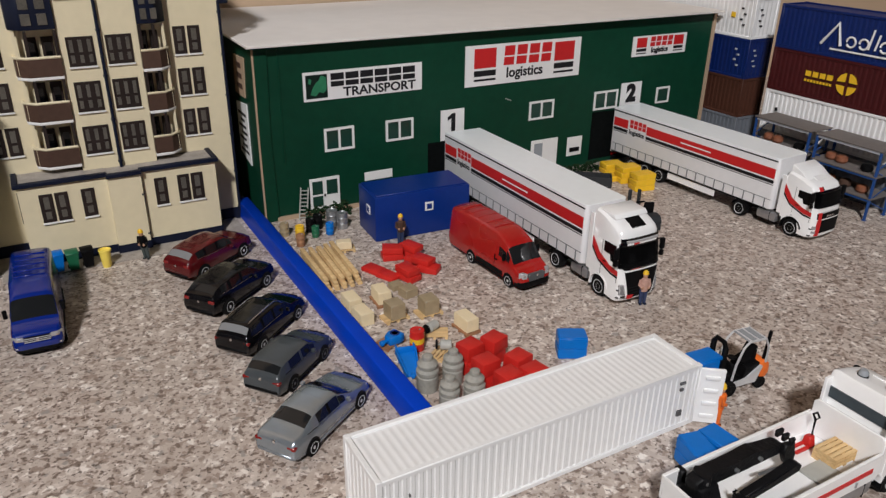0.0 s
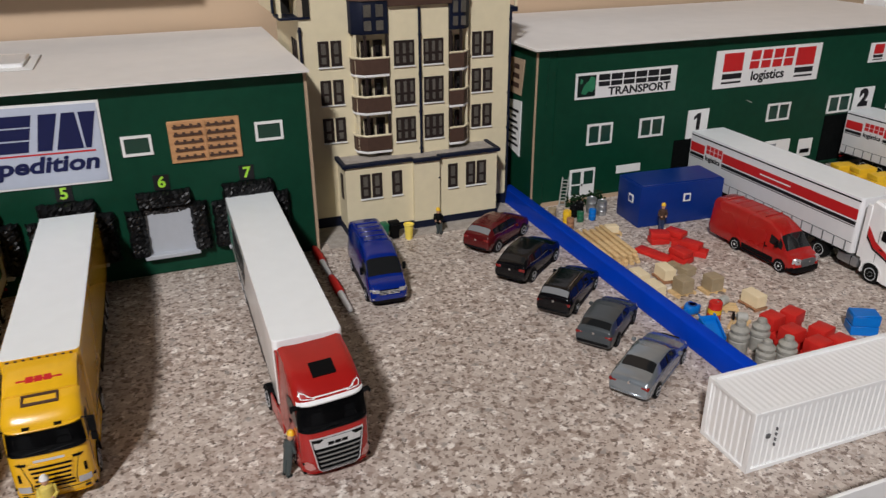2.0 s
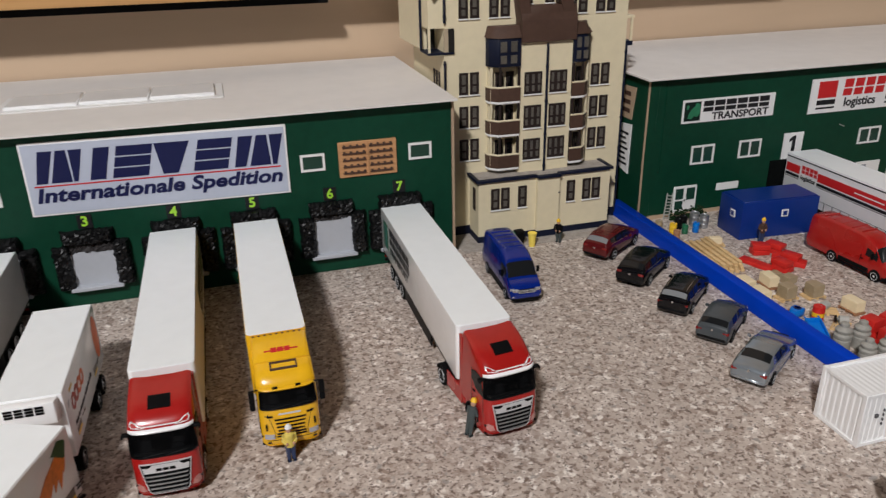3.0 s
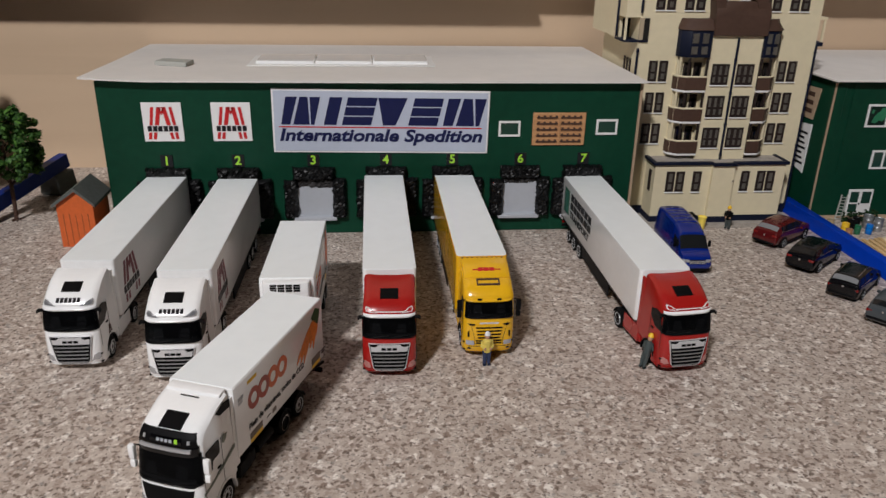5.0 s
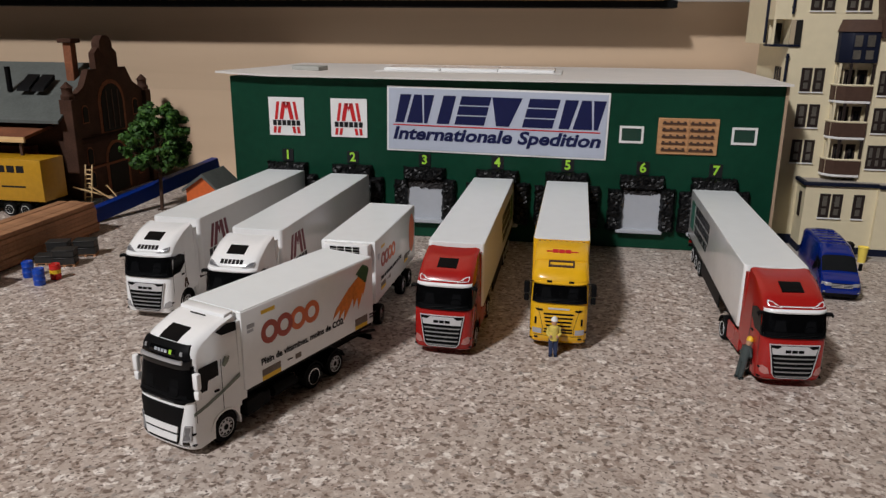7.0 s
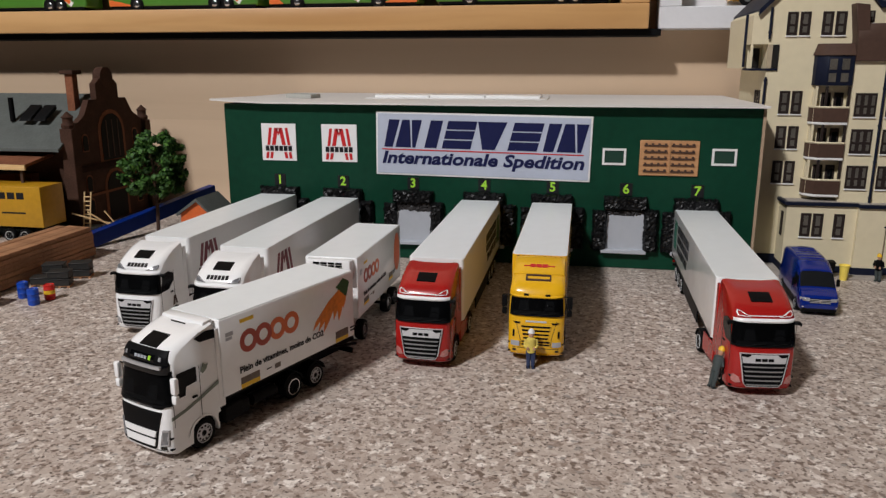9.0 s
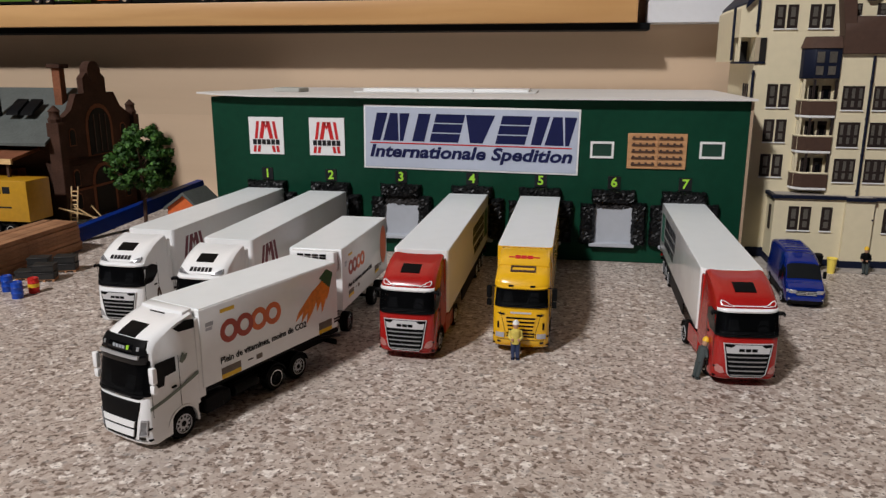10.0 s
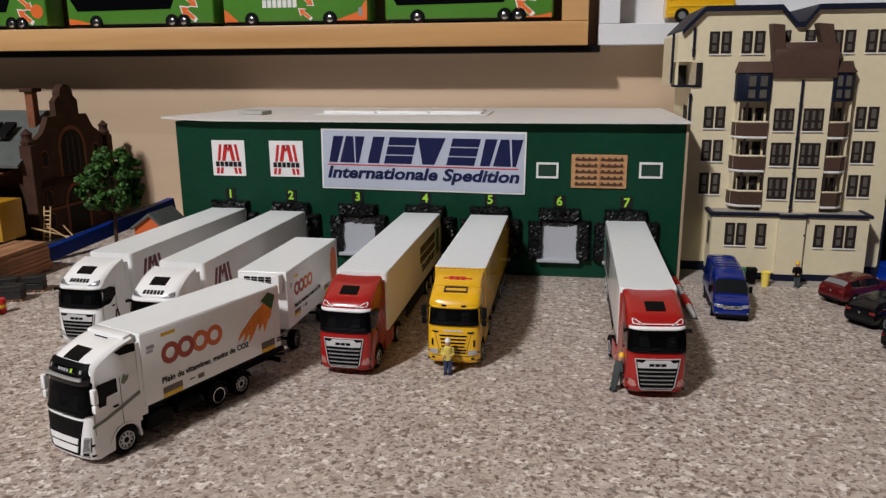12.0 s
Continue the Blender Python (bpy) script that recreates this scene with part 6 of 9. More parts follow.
M_MAROON = mat("maroon_gloss_paint", (0.085, 0.006, 0.007), 0.2, var=0.15, coat=0.2)
M_BLACKP = mat("black_gloss_paint", (0.004, 0.004, 0.005), 0.16, var=0.2, coat=0.08, spec=0.35)
M_GREYP = mat("grey_gloss_paint", (0.055, 0.064, 0.070), 0.28, 0.1, var=0.12, coat=0.12)
M_SILVERP = mat("silver_gloss_paint", (0.31, 0.35, 0.385), 0.24, 0.65, var=0.08, coat=0.4)
def by_wheels(kind, rear, front):
    """A car whose near-side wheels stand at the two places given."""
    length, w = CARS[kind][0], CARS[kind][1][4][4]
    deg = math.degrees(math.atan2(front[1] - rear[1], front[0] - rear[0]))
    d = Vector((math.cos(radians(deg)), math.sin(radians(deg))))
    c = (Vector(rear) + Vector(front)) / 2 + Vector((-d.y, d.x)) * w * HO
    nose = c + d * ((length - 1.86) / 2 + 0.88) * HO
    return heading(nose.x, nose.y, deg)


car("suv", M_MAROON, by_wheels("suv", (0.1123, 0.4325), (0.1394, 0.4508)), "dark red off-road estate model car with a pale rear window", back_glass=M_REFLGLASS)
car("suv", M_BLACKP, by_wheels("suv", (0.1139, 0.3846), (0.1405, 0.4055)), "black off-road estate model car, glossy paint")
car("estate", M_BLACKP, by_wheels("estate", (0.1194, 0.3407), (0.1434, 0.3614)), "black estate model car with chrome rails and a pale rear window", back_glass=M_REFLGLASS)
car("hatch", M_GREYP, by_wheels("hatch", (0.1199, 0.3006), (0.1436, 0.3198)), "dark grey hatchback model car with black bumpers", rim=M_SKIPGREY)
car("saloon", M_SILVERP, by_wheels("saloon", (0.1142, 0.2563), (0.1422, 0.2753)), "silver saloon model car with dark glass")
car("van", M_BLUEP, pose(0.0225, 0.3865, 0, 0, 0, -3), "glossy blue panel van with black mirrors", "van", "vans", name="van")
CARS["tall_van"] = (6.5, [(y * 0.942, z0, zb * 0.96, zt * 0.945, w, wt, kd) for y, z0, zb, zt, w, wt, kd in CARS["tall_van"][1]])
car("tall_van", M_REDP, pose(0.2755, 0.3300, 0, 0, 0, 4), "glossy red high-roof panel van with black rub strips", "van", "vans", name="van")

# ---- apartment tower ----
M_CURTAINPANE = mat("curtained_pane", (0.10, 0.09, 0.075), 0.3, var=0.4, scale=900)
M_FRAMEDK = mat("dark_window_frame", (0.028, 0.020, 0.018), 0.5, var=0.2, spec=0.12)
M_GRAVELROOF = mat("grey_gravel_roof", (0.36, 0.32, 0.28), 0.9, var=0.35, scale=1500, bump=0.6)
# dark loggia doors, and the painted inner shade of the depot's arches
M_INNERDARK = mat("door_and_inner_dark", (0.02, 0.018, 0.016), 0.8, spec=0.12)
# cream render darkened to tan: the loggia's shade put into its colour
M_CREAMSHADE = mat("shaded_cream_render", (0.42, 0.34, 0.23), 0.7, var=0.08)
tower = thing("apartment_building", None, "cream plastered model apartment building with navy trim and brown balconies", "building")
part("base_plate", box(B(), 8, 152, 477.5, 612, 0, 0.8, 0.2), M_GRAVELROOF, tower, "grey-beige plastic base plate", k=MM)
bm = prism(B(), [(6, 0), (155, 0), (155, 189), (146, 202), (92, 202), (83.5, 190.5), (78, 190.5), (67, 202), (13, 202), (6, 196)], 515, 608, "y")
wall = part("wall", bm, M_CREAM, tower, k=MM)
cop = [(-3, 186.5), (13, 203), (67, 203), (78, 190.6), (83.5, 190.6), (92.5, 203), (146, 203), (157, 188)]
bm = B()
for (xa, za), (xb, zb) in zip(cop, cop[1:]):
    prism(bm, [(xa, za - 1.8), (xb, zb - 1.8), (xb, zb + 2.2), (xa, za + 2.2)], 511.5, 612, "y")
part("roof_edge", bm, M_NAVY, tower, k=MM)
bm = prism(B(), [(-6, 164.5), (6.2, 164.5), (6.2, 195.5), (-6, 184.5)], 515.2, 606, "y")
wing = part("upper_corner", bm, M_CREAM, tower, "projecting upper corner over an open loggia", k=MM)
part("loggia_back", box(B(), -6, 6.2, 536, 606, 147, 164.6), M_CREAM, wing, k=MM)
part("loggia_floor", box(B(), -6.6, 13.4, 513.6, 538, 145.6, 147.2, 0.3), M_NAVY, wing, k=MM)
part("loggia_post", box(B(), -6, -4.4, 515.4, 517, 147.2, 164.6), M_CREAM, wing, k=MM)
part("loggia_door", box(B(), 8.8, 13.2, 513.8, 515.3, 147.4, 164), M_INNERDARK, wing, k=MM)
part("loggia_wall", box(B(), 5.6, 8.8, 513.9, 515.4, 147.4, 164.2), M_CREAMSHADE, wing, k=MM)
part("loggia_door", box(B(), -1.5, 4.5, 535.2, 536.2, 147.4, 162), M_INNERDARK, wing, k=MM)
part("side_downpipe", cyl(B(), (-7.0, 533, 148), 1.0, 38, "z", 8), M_NAVY, wing, k=MM)
ebay = part("side_balcony", box(B(), 153, 162, 516, 534, 143, 146.5, 0.4), M_NAVY, tower, k=MM)
part("balcony_post", box(B(), 159.6, 161.4, 516.4, 518, 146.5, 164), M_CREAM, ebay, k=MM)
part("balcony_roof", box(B(), 153, 162, 516, 600, 164, 166), M_CREAM, ebay, k=MM)
for x0 in (527, 534, 541):
    part("side_window", box(B(), 5.4, 6.1, x0, x0 + 3.6, 112, 131), M_FRAMEDK, tower, k=MM)
for x, z0, z1, yy in ((5.8, 4, 141, 513.6), (5.8, 168, 190, 513.6), (155.2, 4, 145, 513.6), (83.5, 51, 151, 503.2), (91.5, 6, 49, 491)):
    bm = cyl(B(), (x, yy, z0), 0.95, z1 - z0, "z", 8)
    for k in range(int((z1 - z0) / 26) + 1):
        cyl(bm, (x, yy, z0 + 4 + k * 26), 1.4, 1.2, "z", 8)
    part("downpipe", bm, M_NAVY, tower, k=MM)


def tower_window(x0, x1, z0, z1, y, cols=1, frame_mat=None):
    w = part("window", box(B(), x0, x1, y - 0.5, y + 0.3, z0, z1, 0.12), frame_mat or M_FRAMEDK, tower, k=MM)
    cw = (x1 - x0) / cols
    for c in range(cols):
        a, b = x0 + c * cw + cw * 0.29, x0 + (c + 1) * cw - cw * 0.29
        h = z1 - z0
        for lo, hi in ((0.12, 0.38), (0.48, 0.90)):
            part("pane", box(B(), a, b, y - 0.62, y - 0.3, z0 + h * lo, z0 + h * hi), M_CURTAINPANE, w, k=MM)
    part("sill", box(B(), x0 - 0.4, x1 + 0.4, y - 1.3, y + 0.3, z0 - 1.1, z0 - 0.2, 0.15), M_WHITE, w, k=MM)
    return w


for x0, x1 in ((17.1, 24.4), (25.8, 33), (40.7, 48), (49.6, 57), (104.6, 111.2), (112.6, 120), (127.5, 135), (136.5, 143.6)):
    tower_window(x0, x1, 170.5, 186.8, 515)
for z0, z1 in ((114.6, 131.2), (89.1, 105.6), (63.1, 79.8)):
    for x0, x1 in ((17, 24.3), (25.6, 32.8), (126.3, 133.6), (135, 142.4)):
        tower_window(x0, x1, z0, z1, 515)
# centre strip
part("centre_bay", box(B(), 62, 105, 505, 516, 50, 152.5, 0.3), M_CREAM, tower, k=MM)
for z0, z1 in ((113.7, 130.3), (87.3, 104.8), (61.7, 78.5)):
    for x0, x1 in ((65.8, 80.2), (86.6, 101.0)):
        tower_window(x0, x1, z0, z1, 505, 3)
# brown mansard over the strip
bm = B()
prism(bm, [(502, 152.4), (502, 168), (505, 178), (516, 178), (516, 152.4)], 62, 106.5, "x", 0.3)
dorm = part("mansard", bm, M_BROWN, tower, "dark brown mansard block with two horns", k=MM)
for xa, xb, s in ((58.5, 67.5, 1), (90, 100.5, -1)):
    bm = B()
    prism(bm, [(62 if s > 0 else 97, 168), (70 if s > 0 else 106, 168), (xb, 190.5), (xa, 191.5)], 503.5, 516, "y", 0.3)
    part("horn", bm, M_BROWN, dorm, k=MM)
for x0, x1 in ((71, 75), (85, 92.4)):
    tower_window(x0, x1, 179, 187, 515)
# bays and balconies
for side, (xo, xi) in (("left", (38, 62)), ("right", (122, 105))):
    s = 1 if xi > xo else -1
    plan = [(xo, 515), (xo + s * 0.5, 509), (xo + s * 6.5, 503), (xi, 503), (xi, 515)]
    plan = plan if s > 0 else plan[::-1]
    by = part("bay_window", prism(B(), plan, 135.4, 156.5, "z", 0.2), M_NAVY, tower, "navy polygonal bay under a brown hipped roof", k=MM)
    top = [(xo + s * 1.5 + s * 0, 515), (xo + s * 5, 510.5), (xo + s * 8.5, 508), (xi, 508), (xi, 515)]
    bm = B()
    lo = [bm.verts.new((x, y, 156.4)) for x, y in [(xo - s * 1, 515), (xo - s * 0.5, 508.5), (xo + s * 6.2, 502), (xi, 502), (xi, 515)]]
    hi = [bm.verts.new((x, y, 164.5)) for x, y in top]
    for i in range(5):
        j = (i + 1) % 5
        bm.faces.new((lo[i], lo[j], hi[j], hi[i]))
    bm.faces.new(hi)
    bm.faces.new(lo[::-1])
    part("bay_roof", bm, M_BROWN, by, k=MM)
    for a, b in ((0.32, 0.52), (0.66, 0.86)):
        x0, x1 = sorted((xo + (xi - xo) * a, xo + (xi - xo) * b))
        for z0, z1 in ((138, 144), (146.5, 154)):
            part("pane", box(B(), x0, x1, 502.4, 503.2, z0, z1), M_CURTAINPANE, by, k=MM)
    # recess behind the balconies
    part("recess", box(B(), min(xo, xi) + 1.5, max(xo, xi), 513.2, 515.4, 57, 135.2), M_CREAM, tower, k=MM)
    for z in (56.8, 83.8, 109.3):
        bal = part("balcony", prism(B(), [(x, y) for x, y in plan], z - 1.6, z + 0.2, "z", 0.2), M_WHITE, tower, "brown balcony with a pale handrail", k=MM)
        outer = [(xo, 515), (xo + s * 0.5, 509), (xo + s * 6.5, 503), (xi, 503)]
        inner = [(xo + s * 1.2, 515), (xo + s * 1.6, 509.6), (xo + s * 7, 504.2), (xi, 504.2)]
        for (a, b), (c, d) in zip(zip(outer, outer[1:]), zip(inner, inner[1:])):
            part("parapet", prism(B(), [a, b, d, c], z + 0.2, z + 10.2, "z"), M_BROWN, bal, k=MM)
        bm = B()
        tube(bm, [(x, y + 0.5, z + 10.9) for x, y in outer], 0.8, 6)
        part("handrail", bm, M_CREAM, bal, k=MM)
        top_z = z + 25.5
        for k, (x, y) in enumerate(((xo + s * 2.4, 508.5), (xo + s * 8.2, 504.6), (xi - s * 1.0, 504.2))):
            part("post", box(B(), x - 0.8, x + 0.8, y - 0.8, y + 0.8, z + 0.2, top_z), M_CREAM if k == 0 else M_FRAMEDK, bal, k=MM)
        for a, b in ((0.30, 0.56), (0.66, 0.92)):
            x0, x1 = sorted((xo + (xi - xo) * a, xo + (xi - xo) * b))
            dr = part("balcony_door", box(B(), x0, x1, 512.4, 513.4, z + 0.2, z + 21), M_FRAMEDK, tower, k=MM)
            part("pane", box(B(), x0 + 1.4, x1 - 1.4, 512.1, 512.6, z + 9, z + 18), M_GLASS, dr, k=MM)
# ground floor block with parapet
for x0, x1, y0, zt in ((25, 73, 493, 50.5), (73, 92, 489.8, 50.2), (92, 137.5, 493, 50.4)):
    gf = part("ground_floor", box(B(), x0, x1, y0, 516, 0, zt), M_CREAM, tower, k=MM)
    part("plinth", box(B(), x0 - 0.6 if x0 < 30 or y0 < 490 else x0, x1 + 0.6 if x1 > 130 or y0 < 490 else x1, y0 - 0.7, 516, 0, 5.8), M_NAVY, gf, k=MM)
    part("parapet", box(B(), x0 - (2 if x0 < 30 else 0.5), x1 + (2 if x1 > 130 else 0.5), y0 - 2, y0 + 1.5, zt - 0.2, zt + 2.3, 0.3), M_NAVY, gf, k=MM)
    part("flat_roof", box(B(), x0, x1, y0 + 1.5, 515, zt, zt + 1.4), M_GRAVELROOF, gf, k=MM)
for x0, x1 in ((23, 26.2), (136.4, 139.5)):
    part("parapet", box(B(), x0, x1, 494.4, 516, 50.3, 52.8, 0.3), M_NAVY, tower, k=MM)
for x0, x1 in ((35.2, 42.4), (43.5, 50.7), (57.8, 65.2), (99.5, 106.8), (113.3, 120.5), (121.6, 129)):
    tower_window(x0, x1, 27.2, 44.6, 493)
part("window", box(B(), 24.4, 25.2, 500, 505, 26, 44), M_FRAMEDK, tower, k=MM)
part("plinth", box(B(), 3, 26, 514, 516, 0, 8), M_NAVY, tower, k=MM)
part("plinth", box(B(), 137, 156, 514, 516, 0, 8), M_NAVY, tower, k=MM)
part("paving_slab", prism(B(), [(1, 487), (24, 492), (24, 515), (3, 515)], 0, 0.9, "z"), M_GRAVELROOF, tower, k=MM)

# ---- yard ----
bar_m = pose(0.1552, 0.2480, 0)
bm = prism(B(), [(0, 0), (8.5, 0), (8.2, 11.4), (7.6, 12), (0.9, 12), (0.3, 11.4)], 0, 272.5, "y", 0.3)
solid("blue_strip", bm, M_BLUEBAR, bar_m, "long glossy blue plastic strip dividing the yard", "strip")


def corrugated(x0, x1, z0, z1, y, pitch=3.4, depth=0.6, axis="x"):
    """A wall of trapezoid ribs along x facing -y, closed behind."""
    n = int((x1 - x0) / pitch)
    p = (x1 - x0) / n
    pts = [(x0, y)]
    for i in range(n):
        a = x0 + i * p
        pts += [(a + p * 0.12, y + depth), (a + p * 0.45, y + depth), (a + p * 0.57, y), (a + p * 0.98, y)]
    pts += [(x1, y), (x1, y + 3), (x0, y + 3)]
    out = []
    for q in pts:
        if not out or (abs(q[0] - out[-1][0]) > 1e-6 or abs(q[1] - out[-1][1]) > 1e-6):
            out.append(q)
    return prism(B(), out, z0, z1, "z")


def container(m, length, paint, label, w=28.6, h=29.6, doors_open=False, pitch=3.4, group="stacked containers", deep=0.6):
    """Shipping container along local x from 0 to length, y from 0 to w."""
    t = thing("shipping_container", m, label, "container", group)
    part("side_panel", corrugated(2, length - 2, 1.6, h - 1.6, 0.5, pitch, deep), paint, t, k=MM, smooth=20)
    sp = corrugated(2, length - 2, 1.6, h - 1.6, 0.5, pitch, deep)
    bmesh.ops.scale(sp, vec=(1, -1, 1), verts=sp.verts)
    bmesh.ops.translate(sp, vec=(0, w, 0), verts=sp.verts)
    part("side_panel", sp, paint, t, k=MM, smooth=20)
    for x in (0, length):
        e = corrugated(2, w - 2, 1.6, h - 1.6, 0.5, pitch, deep)
        s = 1 if x == 0 else -1
        for v in e.verts:
            v.co.x, v.co.y = x + s * v.co.y, v.co.x
        if x == 0 or not doors_open:
            part("end_panel", e, paint, t, k=MM, smooth=20)
        else:
            e.free()
    n = int((length - 4) / pitch)
    p = (length - 6) / n
    edge = [(1, h - 2.2), (1, h - 1.2)]
    for i in range(n):
        a = 3 + i * p
        edge += [(a, h - 1.2), (a + p * 0.1, h - 1.1), (a + p * 0.45, h - 1.1), (a + p * 0.55, h - 1.2)]
    bm = prism(B(), edge + [(length - 1, h - 1.2), (length - 1, h - 2.2)], 1, w - 1, "y")
    part("roof", bm, paint, t, k=MM, smooth=20)
    # open container: the dim inside is put into a black floor
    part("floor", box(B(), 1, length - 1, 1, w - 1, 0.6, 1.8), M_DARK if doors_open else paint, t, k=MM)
    for y in (0, w):
        s = 1 if y == 0 else -1
        a, b = sorted((y, y + s * 2.2))
        part("top_rail", box(B(), 0, length, a, b, h - 2.2, h, 0.3), paint, t, k=MM)
        part("bottom_rail", box(B(), 0, length, a, b, 0, 2.2, 0.3), paint, t, k=MM)
    for x in (0, length - 2.2):
        part("header", box(B(), x, x + 2.2, 0, w, h - 2.2, h, 0.3), paint, t, k=MM)
        part("sill", box(B(), x, x + 2.2, 0, w, 0, 2.2, 0.3), paint, t, k=MM)
        for y in (0, w - 2.4):
            part("corner_post", box(B(), x - 0.1, x + 2.4, y - 0.1, y + 2.5, 0, h + 0.15, 0.3), paint, t, k=MM)
    return t


M_CONTW = mat("white_container_plastic", (0.82, 0.82, 0.815), 0.5, var=0.03)
M_CONTB = mat("blue_container_paint", (0.004, 0.017, 0.11), 0.42, var=0.12, spec=0.25)
M_CONTM = mat("maroon_container_paint", (0.06, 0.008, 0.009), 0.5, var=0.15, spec=0.25)
M_CONTR = mat("rust_brown_container", (0.07, 0.026, 0.016), 0.55, var=0.2, spec=0.2)
M_CONTG = mat("grey_container_paint", (0.15, 0.165, 0.19), 0.5, var=0.1, spec=0.25)
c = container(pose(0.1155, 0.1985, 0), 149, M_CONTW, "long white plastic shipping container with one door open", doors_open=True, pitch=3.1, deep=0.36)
dl = part("door", box(B(), 0, 10.5, -1.4, 0, 1, 28.4, 0.4), M_PAINTW, c, "open white container door with locking bars", k=MM, at=pose(0.1488, 0.0008, 0, 0, 0, -38))
for i in range(4):
    part("door_rib", box(B(), 2.5, 8.5, -2.2, -1.3, 4 + i * 6.4, 6.0 + i * 6.4, 0.45, 2), M_PAINTW, dl, k=MM)
M_FAINT = mat("faded_grey_print", (0.10, 0.10, 0.105), 0.5, var=0.3)
for b in ((137.8, 140.6, 23.0, 24.0), (138.2, 139.8, 19.8, 21.0), (138.4, 140.8, 7.0, 9.6), (7.4, 9.2, 16.0, 17.8), (12.2, 12.6, 11, 12.2), (12.2, 12.6, 13.6, 14.8), (12.2, 12.6, 16.2, 17.4), (12.2, 12.6, 18.8, 20.0)):
    part("marking", box(B(), b[0], b[1], -0.25, 0.6, b[2], b[3]), M_FAINT, c, k=MM)

# site office
off = thing("site_container", pose(0.2215, 0.4325, 0, 0, 0, -3.5), "dark blue site office box with two small white windows", "container")
part("body", box(B(), 0, 68, 0, 31, 0, 30.5, 0.6, 2), M_BLUEBOX, off, k=MM)
part("roof", box(B(), 1.4, 66.6, 1.4, 29.6, 30.4, 31.4, 0.3), M_BLUEBOX, off, k=MM)
w = part("window", box(B(), 35, 41, -0.5, 0.2, 16.5, 22.5, 0.1), M_WHITE, off, k=MM)
part("pane", box(B(), 36.2, 39.8, -0.7, 0, 17.7, 21.3), M_BLUEBOX, w, k=MM)
w = part("window", box(B(), -0.5, 0.2, 9, 15, 16, 22, 0.1), M_WHITE, off, k=MM)
part("pane", box(B(), -0.7, 0, 10.2, 13.8, 17.2, 20.8), M_BLUEBOX, w, k=MM)

# planks
for row in range(4):
    for i in range(5):
        x = 0.1687 + 0.0047 * i + random.uniform(-0.0003, 0.0003) + 0.0004 * (3 - row)
        bm = box(B(), -1.35, 1.35, 0, 47 + random.uniform(-1.5, 1), 0, 1.85, 0.4, 2)
        solid("timber_plank", bm, M_TIMBER, pose(x, 0.3830 + random.uniform(-0.0012, 0.0012) - 0.0008 * (3 - row) + 0.0003 * i, row * 0.00195, 0, 0, -2.2 - 0.4 * i + random.uniform(-0.5, 0.5)), "pale timber plank in a stack", "plank", "stacked planks")


def pallet(m, k=1.0, dark=False, label="small slatted wooden pallet"):
    t = thing("pallet", m, label, "pallet", "pallets")
    mt = M_BROWNWOOD if dark else M_TIMBER
    for i in range(5):
        part("board", box(B(), -6.9 * k, 6.9 * k, (-4.6 + i * 2.0) * k, (-3.2 + i * 2.0) * k, 1.25, 1.65), mt, t, k=MM)
    for x in (-6, 0, 6):
        part("runner", box(B(), (x - 0.7) * k, (x + 0.7) * k, -4.7 * k, 4.7 * k, 0, 1.25), mt, t, k=MM)
    return t


M_CREAMBOX = mat("cream_crate", (0.80, 0.67, 0.44), 0.6, var=0.06, scale=400)
M_TANBOX = mat("wrapped_tan_goods", (0.36, 0.28, 0.17), 0.3, var=0.15, coat=0.4)


def crate(x, y, z, rot, sx=12, sy=7.4, h=7.4, material=None, label="cream ribbed crate on a pallet"):
    t = thing("crate", pose(x, y, z, 0, 0, rot), label, "crate", "crates")
    mt = material or M_CREAMBOX
    part("body", box(B(), -sx / 2, sx / 2, -sy / 2, sy / 2, 0, h, 0.35), mt, t, k=MM)
    if mt is M_CREAMBOX:
        for i in range(10):
            a = -sx / 2 + (i + 0.5) * sx / 10
            part("batten", box(B(), a - 0.42, a + 0.42, -sy / 2 - 0.12, sy / 2 + 0.12, 0.3, h - 0.5), mt, t, k=MM)
        for i in range(7):
            a = -sy / 2 + (i + 0.5) * sy / 7
            part("batten", box(B(), -sx / 2 - 0.14, sx / 2 + 0.14, a - 0.36, a + 0.36, 0.3, h - 0.5), mt, t, k=MM)
    else:
        for i in (0, 1):
            part("layer_seam", box(B(), -sx / 2 - 0.12, sx / 2 + 0.12, -sy / 2 - 0.12, sy / 2 + 0.12, h * (0.32 + 0.33 * i), h * (0.36 + 0.33 * i)), M_TANBOX, t, k=MM)
    return t


